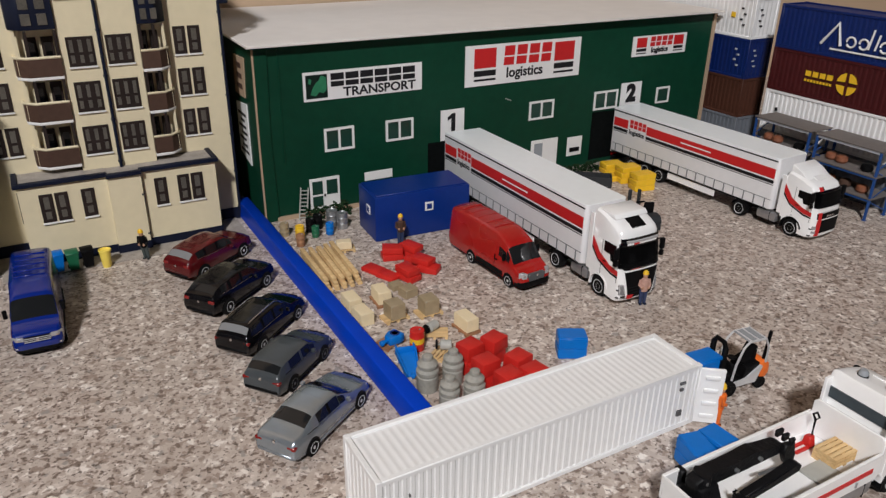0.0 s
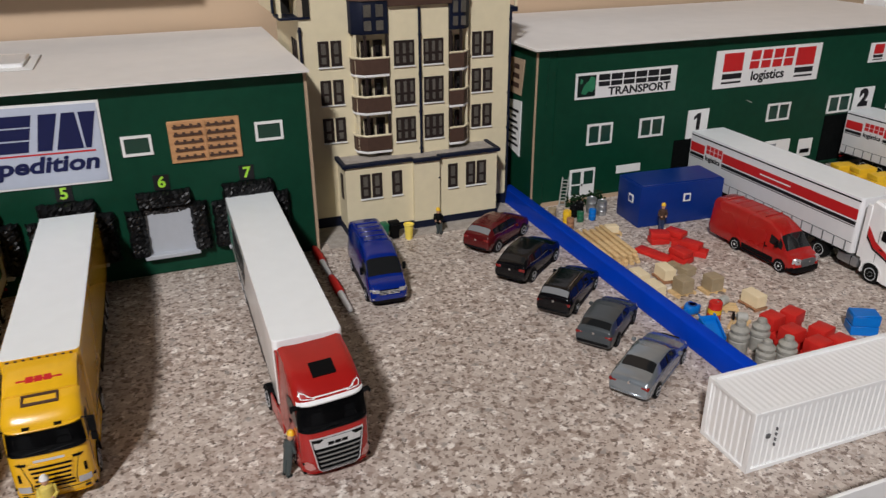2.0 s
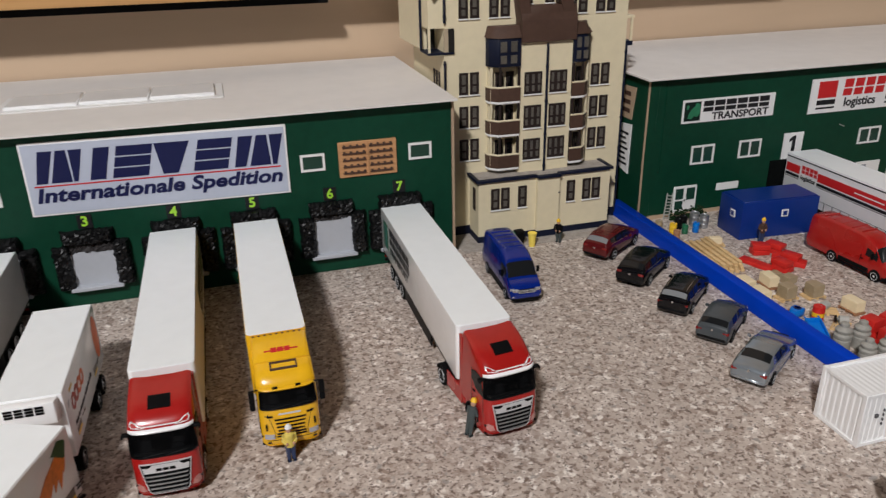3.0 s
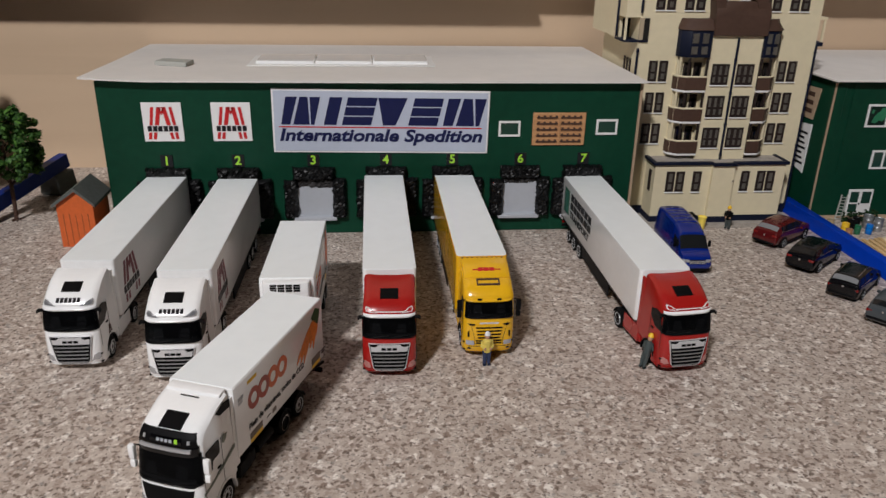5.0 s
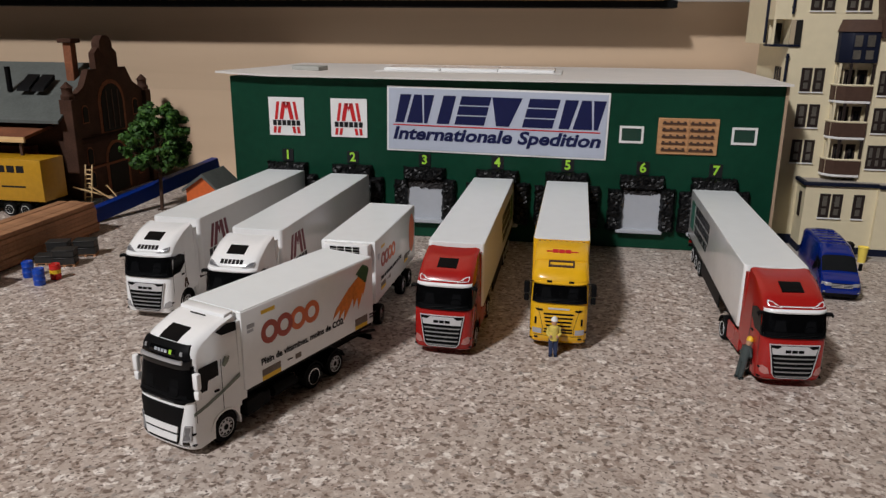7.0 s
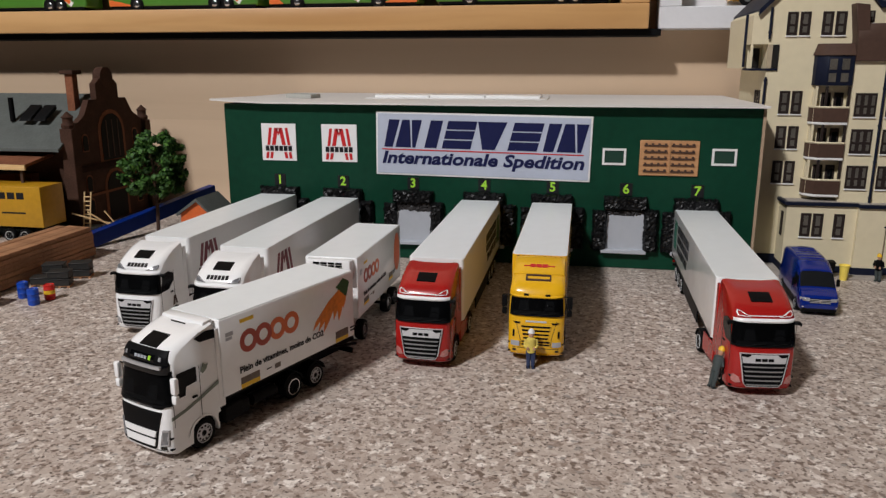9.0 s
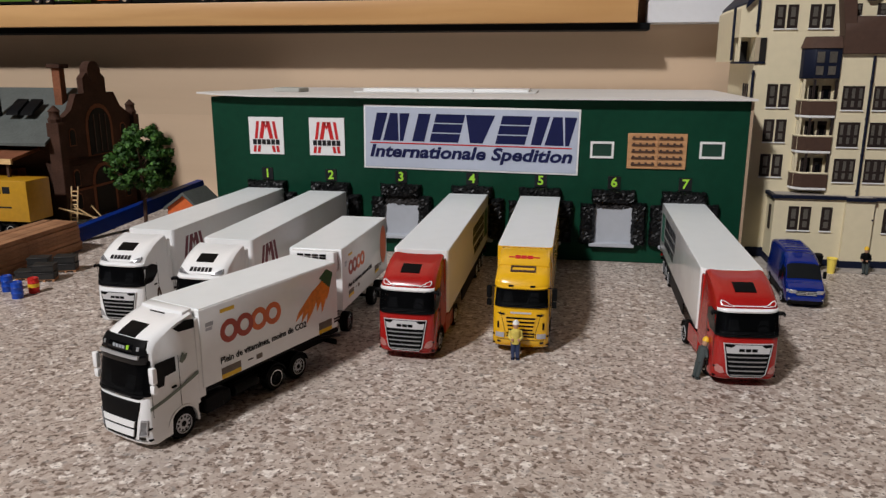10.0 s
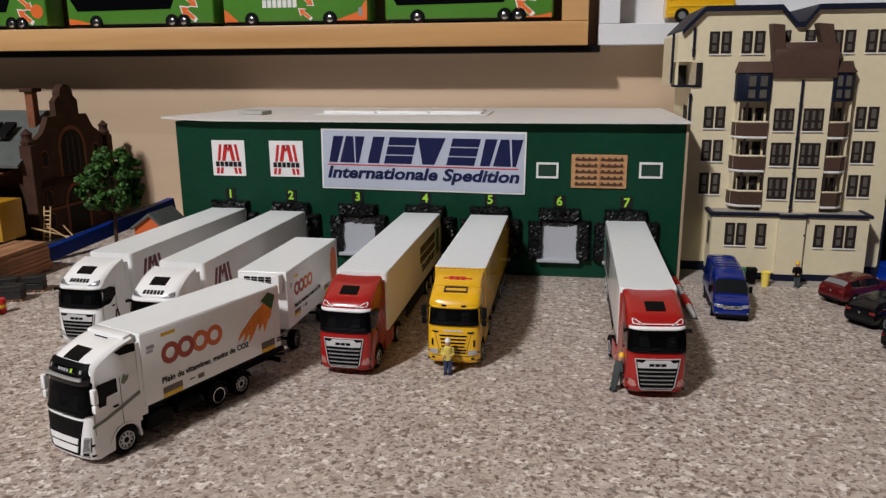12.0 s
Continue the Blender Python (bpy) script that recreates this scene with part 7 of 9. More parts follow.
PAL = 0.0017
for x, y, rot, dark, kind in ((0.1908, 0.3580, 86, True, "c"), (0.2075, 0.3582, 12, False, "t0"), (0.2050, 0.3690, 6, False, "t1"), (0.1895, 0.3385, 4, False, "t"), (0.2080, 0.3348, 1, False, "t"), (0.2175, 0.3108, 94, True, "c"), (0.1765, 0.3170, 22, True, ""), (0.2005, 0.3140, -28, False, ""), (0.1950, 0.2955, 35, False, ""), (0.1985, 0.4310, -14, False, "s")):
    if kind not in ("t0", "t1"):
        pallet(pose(x, y, 0, 0, 0, rot), 1.0, dark, "dark brown wooden pallet" if dark else "pale slatted wooden pallet")
    if kind == "c":
        crate(x, y, PAL, rot)
    elif kind == "t":
        crate(x, y, PAL, rot, 8.7, 9.2, 8.6, M_TANBOX, "stack of wrapped tan goods on a pallet")
    elif kind == "t0":
        crate(x, y, 0, rot, 8.6, 7.6, 5.5, M_TANBOX, "low bundle of wrapped tan goods")
    elif kind == "t1":
        crate(x, y, 0, rot, 7, 6.5, 3.6, M_TANBOX, "small bundle of wrapped tan goods")
    elif kind == "s":
        crate(x, y, PAL, rot, 9, 6, 5, M_CREAMBOX, "small pale sack pile on a pallet")
crate(0.1740, 0.3606, 0, 91)
crate(0.1735, 0.3440, 0, 94)

# red slabs and boxes
def slab(x, y, z, rot, sx=13, sy=9, h=4.0, label="flat red plastic sack"):
    bm = box(B(), -sx / 2, sx / 2, -sy / 2, sy / 2, 0, h, 0.6, 2)
    for v in bm.verts:
        v.co.z += 0.2 * math.sin(v.co.x * 0.7) if v.co.z > 2 else 0
    solid("sack", bm, M_RED, pose(x, y, z, 0, 0, rot), label, "sack", "red sacks")


for a in ((0.2205, 0.4062, 0, -12), (0.2212, 0.4068, 0.0040, -24), (0.2322, 0.4075, 0, -70), (0.2330, 0.4045, 0.0040, -66), (0.2310, 0.3935, 0, -64), (0.2312, 0.3850, 0.0036, -62), (0.2325, 0.3800, 0.0, -50), (0.2030, 0.3950, 0, -66, 13, 9, 2.6), (0.2072, 0.3835, 0, -66, 13, 9, 2.6), (0.2170, 0.3762, 0, -72), (0.2166, 0.3770, 0.0040, -78)):
    slab(*a)
for x, y, n, rot in ((0.2000, 0.2800, 2, 8), (0.2134, 0.2798, 2, 14), (0.1997, 0.2653, 2, 4), (0.2148, 0.2612, 2, 10), (0.2030, 0.2515, 2, 3), (0.2150, 0.2490, 2, 6), (0.2010, 0.2725, 1, 2), (0.2255, 0.2480, 1, 12)):
    for i in range(n):
        bm = prism(B(), [(-5.5, 0), (5.5, 0), (5.1, 7.1), (-5.1, 7.1)], -4.6, 4.6, "y", 0.45, 2)
        solid("red_box", bm, M_RED, pose(x + 0.0006 * i, y - 0.0005 * i, 0.0072 * i, 0, 0, rot + 4 * i), "bright red plastic goods box", "box", "red boxes")

M_INSUL = mat("weathered_grey_plastic", (0.31, 0.30, 0.265), 0.6, var=0.22, scale=500, bump=0.2)
# grey insulators: turned stacks of rings
for x, y, k in ((0.1752, 0.2744, 1.06), (0.1882, 0.2738, 1.02), (0.1771, 0.2574, 0.97), (0.1887, 0.2556, 1.0)):
    prof = [(4.9, 0), (5.1, 0.4), (5.1, 7.2), (4.7, 7.6), (4.7, 8.1), (5.3, 8.5), (5.3, 10.0), (4.7, 10.6), (4.2, 11.0), (4.2, 11.8), (4.8, 12.2), (4.8, 13.2), (4.0, 14.0), (2.9, 14.6), (2.5, 15.0), (2.7, 15.8), (2.4, 16.9), (1.3, 17.5)]
    bm = turned(B(), [(r * k * 0.93, z * k) for r, z in prof], seg=24)
    solid("insulator", bm, M_INSUL, pose(x, y, 0), "grey ribbed ceramic-like insulator with stepped rings", "insulator", "insulators")

# blue crates


def blue_crate(x, y, z, rot, k=1.0):
    t = thing("blue_crate", pose(x, y, z, 0, 0, rot), "bright blue stacked plastic crates", "crate", "blue crates")
    for i in range(2):
        part("tier", prism(B(), [(-6.6 * k, 0), (6.6 * k, 0), (7.1 * k, 1.2), (7.1 * k, 5.4), (-7.1 * k, 5.4), (-7.1 * k, 1.2)], -4.9 * k, 4.9 * k, "y", 0.3), M_CYAN, t, k=MM, at=pose(0, 0, i * 0.0056))
    part("lid", box(B(), -7 * k, 7 * k, -4.8 * k, 4.8 * k, 11, 12, 0.4), M_CYAN, t, k=MM)


for a in ((0.2515, 0.2668, 0, -28), (0.2815, 0.2122, 0.0095, -4), (0.2422, 0.1762, 0.0017, 78), (0.2532, 0.1756, 0.0017, 93)):
    blue_crate(*a)
pallet(pose(0.2470, 0.1760, 0, 0, 0, 84), 1.15, False, "pale slatted pallet under blue crates")

# little machines in the yard
t = thing("wheelbarrow", pose(0.1750, 0.2925, 0.0024, 0, -13, 76), "bright blue open plastic wheelbarrow tub tipped forward", "wheelbarrow")
part("tub_floor", prism(B(), [(-8, -2.6), (8, -4.4), (8, 4.4), (-8, 2.6)], 0, 0.7, "z", 0.1), M_CYAN, t, k=MM)
for s in (-1, 1):
    part("tub_side", prism(B(), [(-8.4, s * 2.5), (8, s * 4.3), (8.6, s * 5.3), (-8.4, s * 3.3)], -0.2, 3.0, "z", 0.2), M_CYAN, t, k=MM)
    part("handle", tube(B(), [(7, s * 4.4, 2.0), (10, s * 4.4, 2.8), (11.2, s * 4.4, 2.4)], 0.55, 6), M_CYAN, t, k=MM)
    part("leg", box(B(), 5.0, 6.0, s * 3.6 - 0.4, s * 3.6 + 0.4, -3.6, 0.2), M_CYAN, t, k=MM)
part("tub_end", prism(B(), [(7.4, 0.2), (8.4, 0.2), (9.2, 3.2), (8.4, 3.2)], -4.6, 4.6, "y", 0.1), M_CYAN, t, k=MM)
part("wheel", cyl(B(), (-8.2, -0.7, 0.9), 1.4, 1.4, "y", 12), M_CYAN, t, k=MM)
t = thing("pump", pose(0.1778, 0.3155, 0.0017, 0, 0, 20), "bright blue angular pump on a brown pallet", "machine")
part("body", prism(B(), [(-4.5, -2.2), (1, -4.2), (4.4, -3.6), (4.2, 3.6), (0, 4), (-4.5, 2)], 0, 4.6, "z", 0.5), M_CYAN, t, k=MM)
part("inlet", turned(B(), [(2.5, 4.5), (2.5, 4.9), (1.9, 4.9), (1.8, 4.6)], (1, 0, 0), "z", 16), M_BLUEP, t, k=MM)
part("spout", turned(B(), [(1.1, -9), (1.5, -8.6), (1.5, -7.4), (1.0, -7), (1.0, -4)], (0, 0, 2.6), "x", 12), M_CYAN, t, k=MM)


def drum(x, y, paint, label, k=1.0, band=None, z=0.0):
    t = thing("drum", pose(x, y, z), label, "drum", "drums")
    part("shell", turned(B(), [(3.0 * k, 0), (3.3 * k, 0.3), (3.3 * k, 3.2 * k), (3.5 * k, 3.5 * k), (3.3 * k, 3.8 * k), (3.3 * k, 6.8 * k), (3.5 * k, 7.1 * k), (3.3 * k, 7.4 * k), (3.3 * k, 10 * k), (3.0 * k, 10.2 * k), (2.8 * k, 9.8 * k)], seg=20), paint, t, k=MM)
    if band:
        part("band", turned(B(), [(3.45 * k, 4.1 * k), (3.45 * k, 6.5 * k)], seg=20), band, t, k=MM)
    part("bung", cyl(B(), (1.4 * k, 0, 9.7 * k), 0.5, 0.5, "z", 8), M_STEEL, t, k=MM)
    return t


M_PALEYEL = mat("pale_yellow_tub", (0.90, 0.70, 0.12), 0.5, var=0.06)
M_GREEND = mat("green_plastic", (0.012, 0.13, 0.06), 0.4)
drum(0.1863, 0.3062, M_RED, "red drum with a yellow band", 1.1, M_YEL)
for x, y, paint, lb, k in ((0.1800, 0.4610, M_YEL, "dented yellow plastic drum", 0.9), (0.1900, 0.4590, M_GREEND, "dark green plastic drum", 0.75), (0.2000, 0.4590, M_CYAN, "bright blue plastic drum", 0.8), (0.1765, 0.4500, M_BROWNWOOD, "small brown wooden barrel", 0.8), (0.1725, 0.4700, M_TANBOX, "pale tan fibre drum", 0.9), (0.1900, 0.4690, M_DARK, "matt black plastic drum", 0.9), (0.1965, 0.4720, M_DARK, "matt black plastic drum", 0.95), (0.2065, 0.4715, M_STEEL, "plain grey metal drum", 1.15), (0.2115, 0.4650, M_STEEL, "plain grey metal drum", 1.1)):
    drum(x, y, paint, lb, k)
for x, y, r in ((0.2003, 0.3160, 20), (0.1976, 0.2970, -30)):
    t = thing("motor_set", pose(x, y, 0.0017, 0, 0, r), "small grey motor with a black impeller on a pallet", "machine", "motors")
    part("motor", turned(B(), [(1.5, -3), (2.6, -2.6), (2.6, 2.6), (1.5, 3)], (0, 0, 2.6), "x", 16), M_GREY, t, k=MM)
    part("impeller", turned(B(), [(1.6, -5.2), (2.4, -4.9), (2.4, -4.3), (1.2, -4)], (0, 0, 2.8), "x", 14), M_DARK, t, k=MM)
    part("shaft", cyl(B(), (-4.2, 0, 2.7), 0.5, 1.6, "x", 8), M_STEEL, t, k=MM)
# ladder against the hall
t = thing("ladder", pose(0.1895, 0.4905, 0, -7, 9, 0), "grey plastic ladder leaning on the hall", "ladder")
for x in (0, 5.4):
    part("rail", box(B(), x, x + 0.7, 0, 0.9, 0, 23), M_GREY, t, k=MM)
for i in range(8):
    part("rung", box(B(), 0.5, 5.6, 0.1, 0.7, 1.6 + i * 2.7, 2.3 + i * 2.7), M_GREY, t, k=MM)
# wheelie bins
for x, y, paint, lb in ((0.0378, 0.4800, M_CYAN, "blue wheeled rubbish bin"), (0.0458, 0.4785, M_GREEND, "green wheeled rubbish bin"), (0.0540, 0.4788, M_DARK, "black wheeled rubbish bin")):
    t = thing("wheelie_bin", pose(x, y, 0.0008, 0, 0, 4), lb, "bin", "wheelie bins")
    bm = B()
    lo = [bm.verts.new(p) for p in ((-2.4, -2.4, 0.6), (2.4, -2.4, 0.6), (2.4, 2.6, 0.6), (-2.4, 2.6, 0.6))]
    hi = [bm.verts.new(p) for p in ((-3.3, -3.2, 10.6), (3.3, -3.2, 10.6), (3.3, 3.4, 11.2), (-3.3, 3.4, 11.2))]
    for i in range(4):
        bm.faces.new((lo[i], lo[(i + 1) % 4], hi[(i + 1) % 4], hi[i]))
    bm.faces.new(lo[::-1])
    bm.faces.new(hi)
    part("tub", bm, paint, t, k=MM)
    part("lid", prism(B(), [(-3.6, 10.6), (3.9, 11.2), (3.7, 12.2), (0, 12.4), (-3.5, 11.6)], -3.6, 3.6, "x", 0.3), paint, t, k=MM)
    for s in (-1, 1):
        part("wheel", cyl(B(), (s * 2.6 - 0.4, 2.6, 1.2), 1.2, 0.8, "x", 12), M_DARK, t, k=MM)
t = thing("waste_tub", pose(0.0635, 0.4755, 0), "pale yellow round tapered plastic tub", "bin")
part("tub", turned(B(), [(2.3, 0), (2.5, 0.4), (3.3, 10.2), (3.7, 10.5), (3.7, 11.2), (3.3, 11.3), (3.1, 10.4), (0.1, 10.0)], seg=18), M_PALEYEL, t, k=MM)
# striped barrier
t = thing("barrier", pose(-0.0012, 0.385, 0, 0, 0, 1), "red and white striped barrier bar lying in the yard", "barrier")
for i in range(2):
    part("white_cone", turned(B(), [(1.0, i * 46.6), (1.5, i * 46.6 + 2), (2.0, i * 46.6 + 22.8)], (0, 0, 2.9), "y", 12), M_WHITE, t, k=MM)
    part("red_cone", turned(B(), [(2.3, i * 46.6 + 22.8), (2.8, i * 46.6 + 24), (2.7, i * 46.6 + 40), (1.8, i * 46.6 + 46), (0.9, i * 46.6 + 46.6)], (0, 0, 2.9), "y", 12), M_RED, t, k=MM)

# ---- figurines: plain one-piece shapes ----
M_SKIN = mat("flesh_plastic", (0.50, 0.28, 0.18), 0.6)
M_JEANS = mat("dark_blue_plastic", (0.025, 0.04, 0.10), 0.6)
M_OVERALL = mat("grey_green_plastic", (0.05, 0.065, 0.065), 0.6)
M_HIVIS = mat("pale_yellow_plastic", (0.72, 0.57, 0.12), 0.55, var=0.2, scale=900)
M_SALMON = mat("pale_salmon_plastic", (0.50, 0.30, 0.24), 0.55, var=0.3, scale=700)
M_ORANGEP = mat("orange_plastic", (0.80, 0.16, 0.02), 0.5)


def figurine(x, y, rot, legs, coat, hat, lean=0, label="", z=0.0):
    """A plain one-piece figure 20 mm tall; materials 0 legs, 1 coat, 2 skin, 3 hat, 4 boots."""
    bm = B()

    def piece(k, f, *a, **b):
        n0 = len(bm.faces)
        f(bm, *a, **b)
        bm.faces.ensure_lookup_table()
        for q in bm.faces[n0:]:
            q.material_index = k
    for s in (-1, 1):
        piece(4, box, s * 1.3 - 0.85, s * 1.3 + 0.85, -1.9, 1.0, 0, 1.2, 0.3)
        piece(0, turned, [(0.9, 0.9), (1.15, 4.5), (1.35, 9.2)], (s * 1.15, 0, 0), "z", 8)
        piece(1, tube, [(s * 2.5, 0.1, 15.4), (s * 3.2, -0.2, 12.2), (s * 1.9, -2.2, 11.2)], 0.8, 7)
        piece(2, turned, [(0.5, -0.7), (0.75, 0), (0.5, 0.7)], (s * 1.6, -2.5, 11.2), "z", 7)
    piece(1, turned, [(2.2, 8.6), (2.2, 10.5), (2.6, 13.6), (2.4, 15.6), (0.9, 16.6)], (0, 0, 0), "z", 10)
    piece(2, turned, [(0.8, 16.2), (1.3, 17.2), (1.45, 18.4), (1.1, 19.6)], (0, 0, 0), "z", 10)
    piece(3, turned, [(1.8, 18.9), (1.6, 19.2), (1.5, 20.2), (0.7, 21)], (0, 0, 0), "z", 10)
    for v in bm.verts:
        v.co.y *= 0.86
    solid("figurine", bm, [legs, coat, M_SKIN, hat, M_DARK], pose(x, y, z, lean, 0, rot), label, "figurine", "figurines")


figurine(0.3185, 0.2885, -20, M_JEANS, M_SALMON, M_YEL, 0, "painted worker figurine with salmon vest and yellow helmet")
figurine(0.235, 0.4235, -10, M_JEANS, M_BROWN, M_YEL, 0, "painted worker figurine in a brown jacket")
figurine(0.0865, 0.4760, -40, M_OVERALL, M_DARK, M_YEL, 8, "painted dark-coated worker figurine with yellow helmet")
figurine(-0.0590, 0.2650, 120, M_OVERALL, M_OVERALL, M_YEL, 13, "painted grey-clad worker figurine leaning at a red lorry")
figurine(-0.1455, 0.2735, 5, M_JEANS, M_HIVIS, M_WHITE, 0, "painted worker figurine in a pale yellow jacket")
figurine(0.2730, 0.1930, 60, M_ORANGEP, M_ORANGEP, M_YEL, 0, "painted worker figurine in orange overalls")

# ---- far side of the yard: containers, racking, flatbed ----
for lvl, (paint, lb) in enumerate(((M_CONTG, "grey shipping container at the foot of a stack"), (M_CONTR, "rust-brown shipping container in a stack"), (M_CONTB, "dark blue shipping container in a stack"), (M_CONTW, "white shipping container on top of a stack"))):
    c = container(pose(0.6095, 0.4600, lvl * 0.0333, 0, 0, 90), 138, paint, lb, h=33.2, pitch=4.2, deep=0.22)
    if lvl in (2, 3):
        bm = B()
        for k in range(4):
            box(bm, 9 + (k % 2) * 3, 11.5 + (k % 2) * 3, 28.4, 29.0, 10 + k * 4.4, 11.4 + k * 4.4)
            box(bm, -0.3, 0.4, 18 + (k % 2) * 2, 20.5 + (k % 2) * 2, 10 + k * 4.4, 11.2 + k * 4.4)
        part("marking", bm, M_LGREY if lvl == 2 else M_SIGNDARK, c, k=MM)
        if lvl == 3:
            part("yellow_label", box(B(), 20, 24, 28.4, 29.1, 16, 20), M_YEL, c, k=MM)
for lvl, (paint, lb) in enumerate(((M_CONTG, "grey shipping container under the white one"), (M_CONTW, "white ribbed shipping container in a stack"), (M_CONTM, "maroon shipping container with a yellow emblem"), (M_CONTB, "dark blue shipping container with white script strokes"))):
    c = container(pose(0.6020, 0.2900, lvl * 0.0333, 0, 0, 90), 140, paint, lb, h=33.2, pitch=4.2, deep=0.30 if lvl != 1 else 0.7)
    if lvl == 3:
        bm = B()
        tube(bm, [(100, 29.0, 9), (88, 29.0, 25), (84, 29.0, 9)], 1.1, 6)
        for a in (76, 66, 50):
            tube(bm, [(a + 3.5 * math.cos(radians(q)), 29.0, 13 + 3.6 * math.sin(radians(q))) for q in range(0, 331, 30)], 0.8, 5)
        tube(bm, [(62, 29.0, 10), (60, 29.0, 24)], 0.8, 5)
        tube(bm, [(57, 29.0, 10), (55, 29.0, 21)], 0.8, 5)
        box(bm, 46, 92, 28.5, 29.1, 5.6, 6.8)
        part("script_stroke", bm, M_PAPER, c, k=MM)
    if lvl == 2:
        bm = B()
        for i in range(4):
            box(bm, 84 + i * 6.2, 88.6 + i * 6.2, 28.5, 29.1, 16.5, 20.5)
        for i in range(9):
            box(bm, 84 + i * 2.7, 85.8 + i * 2.7, 28.5, 29.1, 12.4, 14.2)
        part("name_block", bm, M_YEL, c, k=MM)
        bm = B()
        for a0 in (8, 98, 188, 278):
            arc = [(72 + 8.2 * math.cos(radians(a0 + q)), 16.4 + 8.2 * math.sin(radians(a0 + q))) for q in range(0, 73, 12)]
            prism(bm, arc + [(72 + 2.2 * math.cos(radians(a0 + 36)), 16.4 + 2.2 * math.sin(radians(a0 + 36)))], 28.5, 29.2, "y")
        part("emblem", bm, M_YEL, c, k=MM)
    if lvl == 1:
        part("marking", box(B(), 126, 128, 28.4, 29.1, 17, 20), M_SIGNDARK, c, k=MM)

M_RACKBLUE = mat("blue_rack_paint", (0.02, 0.07, 0.24), 0.45, spec=0.25)
M_RUST = mat("rust_brown_goods", (0.22, 0.075, 0.035), 0.6, var=0.3)
M_SHELFGREY = mat("grey_brown_board", (0.16, 0.14, 0.13), 0.6, spec=0.2)
for k, (y0, y1) in enumerate(((0.362, 0.412), (0.306, 0.357))):
    L = (y1 - y0) * 1000
    t = thing("storage_rack", pose(0.5440, y0, 0), "blue pallet rack with grey boards", "rack", "racks")
    for x in (0, 22.5):
        for y in (0, L - 1.5):
            part("upright", box(B(), x, x + 1.5, y, y + 1.5, 0, 50), M_RACKBLUE, t, k=MM)
            part("foot", box(B(), x - 0.5, x + 2, y - 0.5, y + 2, 0, 0.6), M_RACKBLUE, t, k=MM)
    for y in (0, L - 1.5):
        bm = B()
        for i in range(4):
            za, zb = 4 + i * 11, 14 + i * 11
            tube(bm, [(0.8, y + 0.7, za if i % 2 else zb), (23, y + 0.7, zb if i % 2 else za)], 0.45, 5)
        part("brace", bm, M_RACKBLUE, t, k=MM)
    for z in (14, 30, 48.5):
        for x in (0.1, 22.6):
            part("beam", box(B(), x, x + 1.3, 1.5, L - 1.5, z, z + 1.8), M_RACKBLUE if z < 40 else M_LGREY, t, k=MM)
        part("board", box(B(), -0.6, 24.6, -0.6, L + 0.6, z + 1.8, z + 2.6), M_SHELFGREY, t, k=MM)
    for x, y, z, mt in ((8, 12, 16.6, M_RUST), (9, 26, 16.6, M_BROWN), (8, 38, 16.6, M_RUST), (7, 12, 32.6, M_DARK), (9, 33, 32.6, M_RUST), (10, 42, 32.6, M_RUST)):
        bm = turned(B(), [(3.2, 0), (4.4, 1.6), (4.0, 4.4), (2.4, 5.6)], seg=12)
        solid("spool", bm, mt, pose(0.5440 + x * MM, y0 + y * MM, z * MM), "brown rounded goods bundle on a rack board", "goods", "rack goods")

# open flatbed lorry with its loading crane
M_BAND = mat("slate_grey_band", (0.055, 0.07, 0.08), 0.5, var=0.1, spec=0.25)
t = thing("flatbed_lorry", pose(0.3163, 0.1460, 0, 0, 0, 90), "white dropside lorry with a black folded crane", "lorry", "lorries")
body = cab(t, "flat", M_PAINTW, dark_visor=True)
for s in (-1, 1):
    part("grey_band", box(B(), s * 1.25 - 0.015, s * 1.25 + 0.02, 0.6, 2.28, 2.70, 3.10), M_BAND, body)
part("grey_band", box(B(), -1.2, 1.2, 2.28, 2.33, 2.70, 3.12), M_BAND, body)
for x in (-0.5, 0.5):
    bc = part("beacon", turned(B(), [(0.16, 0), (0.16, 0.12), (0.10, 0.2)], (x, 1.7, 3.7), "z", 12), M_GLASSL, body)
    part("beacon_foot", cyl(B(), (x, 1.7, 3.64), 0.18, 0.08, "z", 12), M_DARK, bc)
chassis(t, 9.4, (6.9, 8.1))
bed = part("bed", box(B(), -1.28, 1.28, 2.7, 9.55, 1.12, 1.3, 0.02), M_PAINTW, t)


def dropside(t, y0, y1, z0=1.3, z1=2.15, stripe=True):
    """Side boards with ribs along a load bed."""
    for s in (-1, 1):
        sd = part("side_board", box(B(), s * 1.28 - 0.05, s * 1.28 + 0.05, y0, y1, z0, z1, 0.02), M_PAINTW, t)
        part("top_rail", box(B(), s * 1.28 - 0.065, s * 1.28 + 0.065, y0, y1, z1 - 0.06, z1 + 0.02, 0.02), M_PAINTW, sd)
        if stripe:
            part("red_stripe", box(B(), s * 1.338 - 0.012, s * 1.338 + 0.012, y0 + 0.4, y1 - 0.7, 1.6, 1.78), M_SIGNRED, sd)
        for k in range(3):
            y = y0 + (y1 - y0) * (k + 0.5) / 3
            part("latch", box(B(), s * 1.345 - 0.02, s * 1.345 + 0.02, y - 0.05, y + 0.05, 1.32, 1.52, 0.01), M_STEEL, sd)


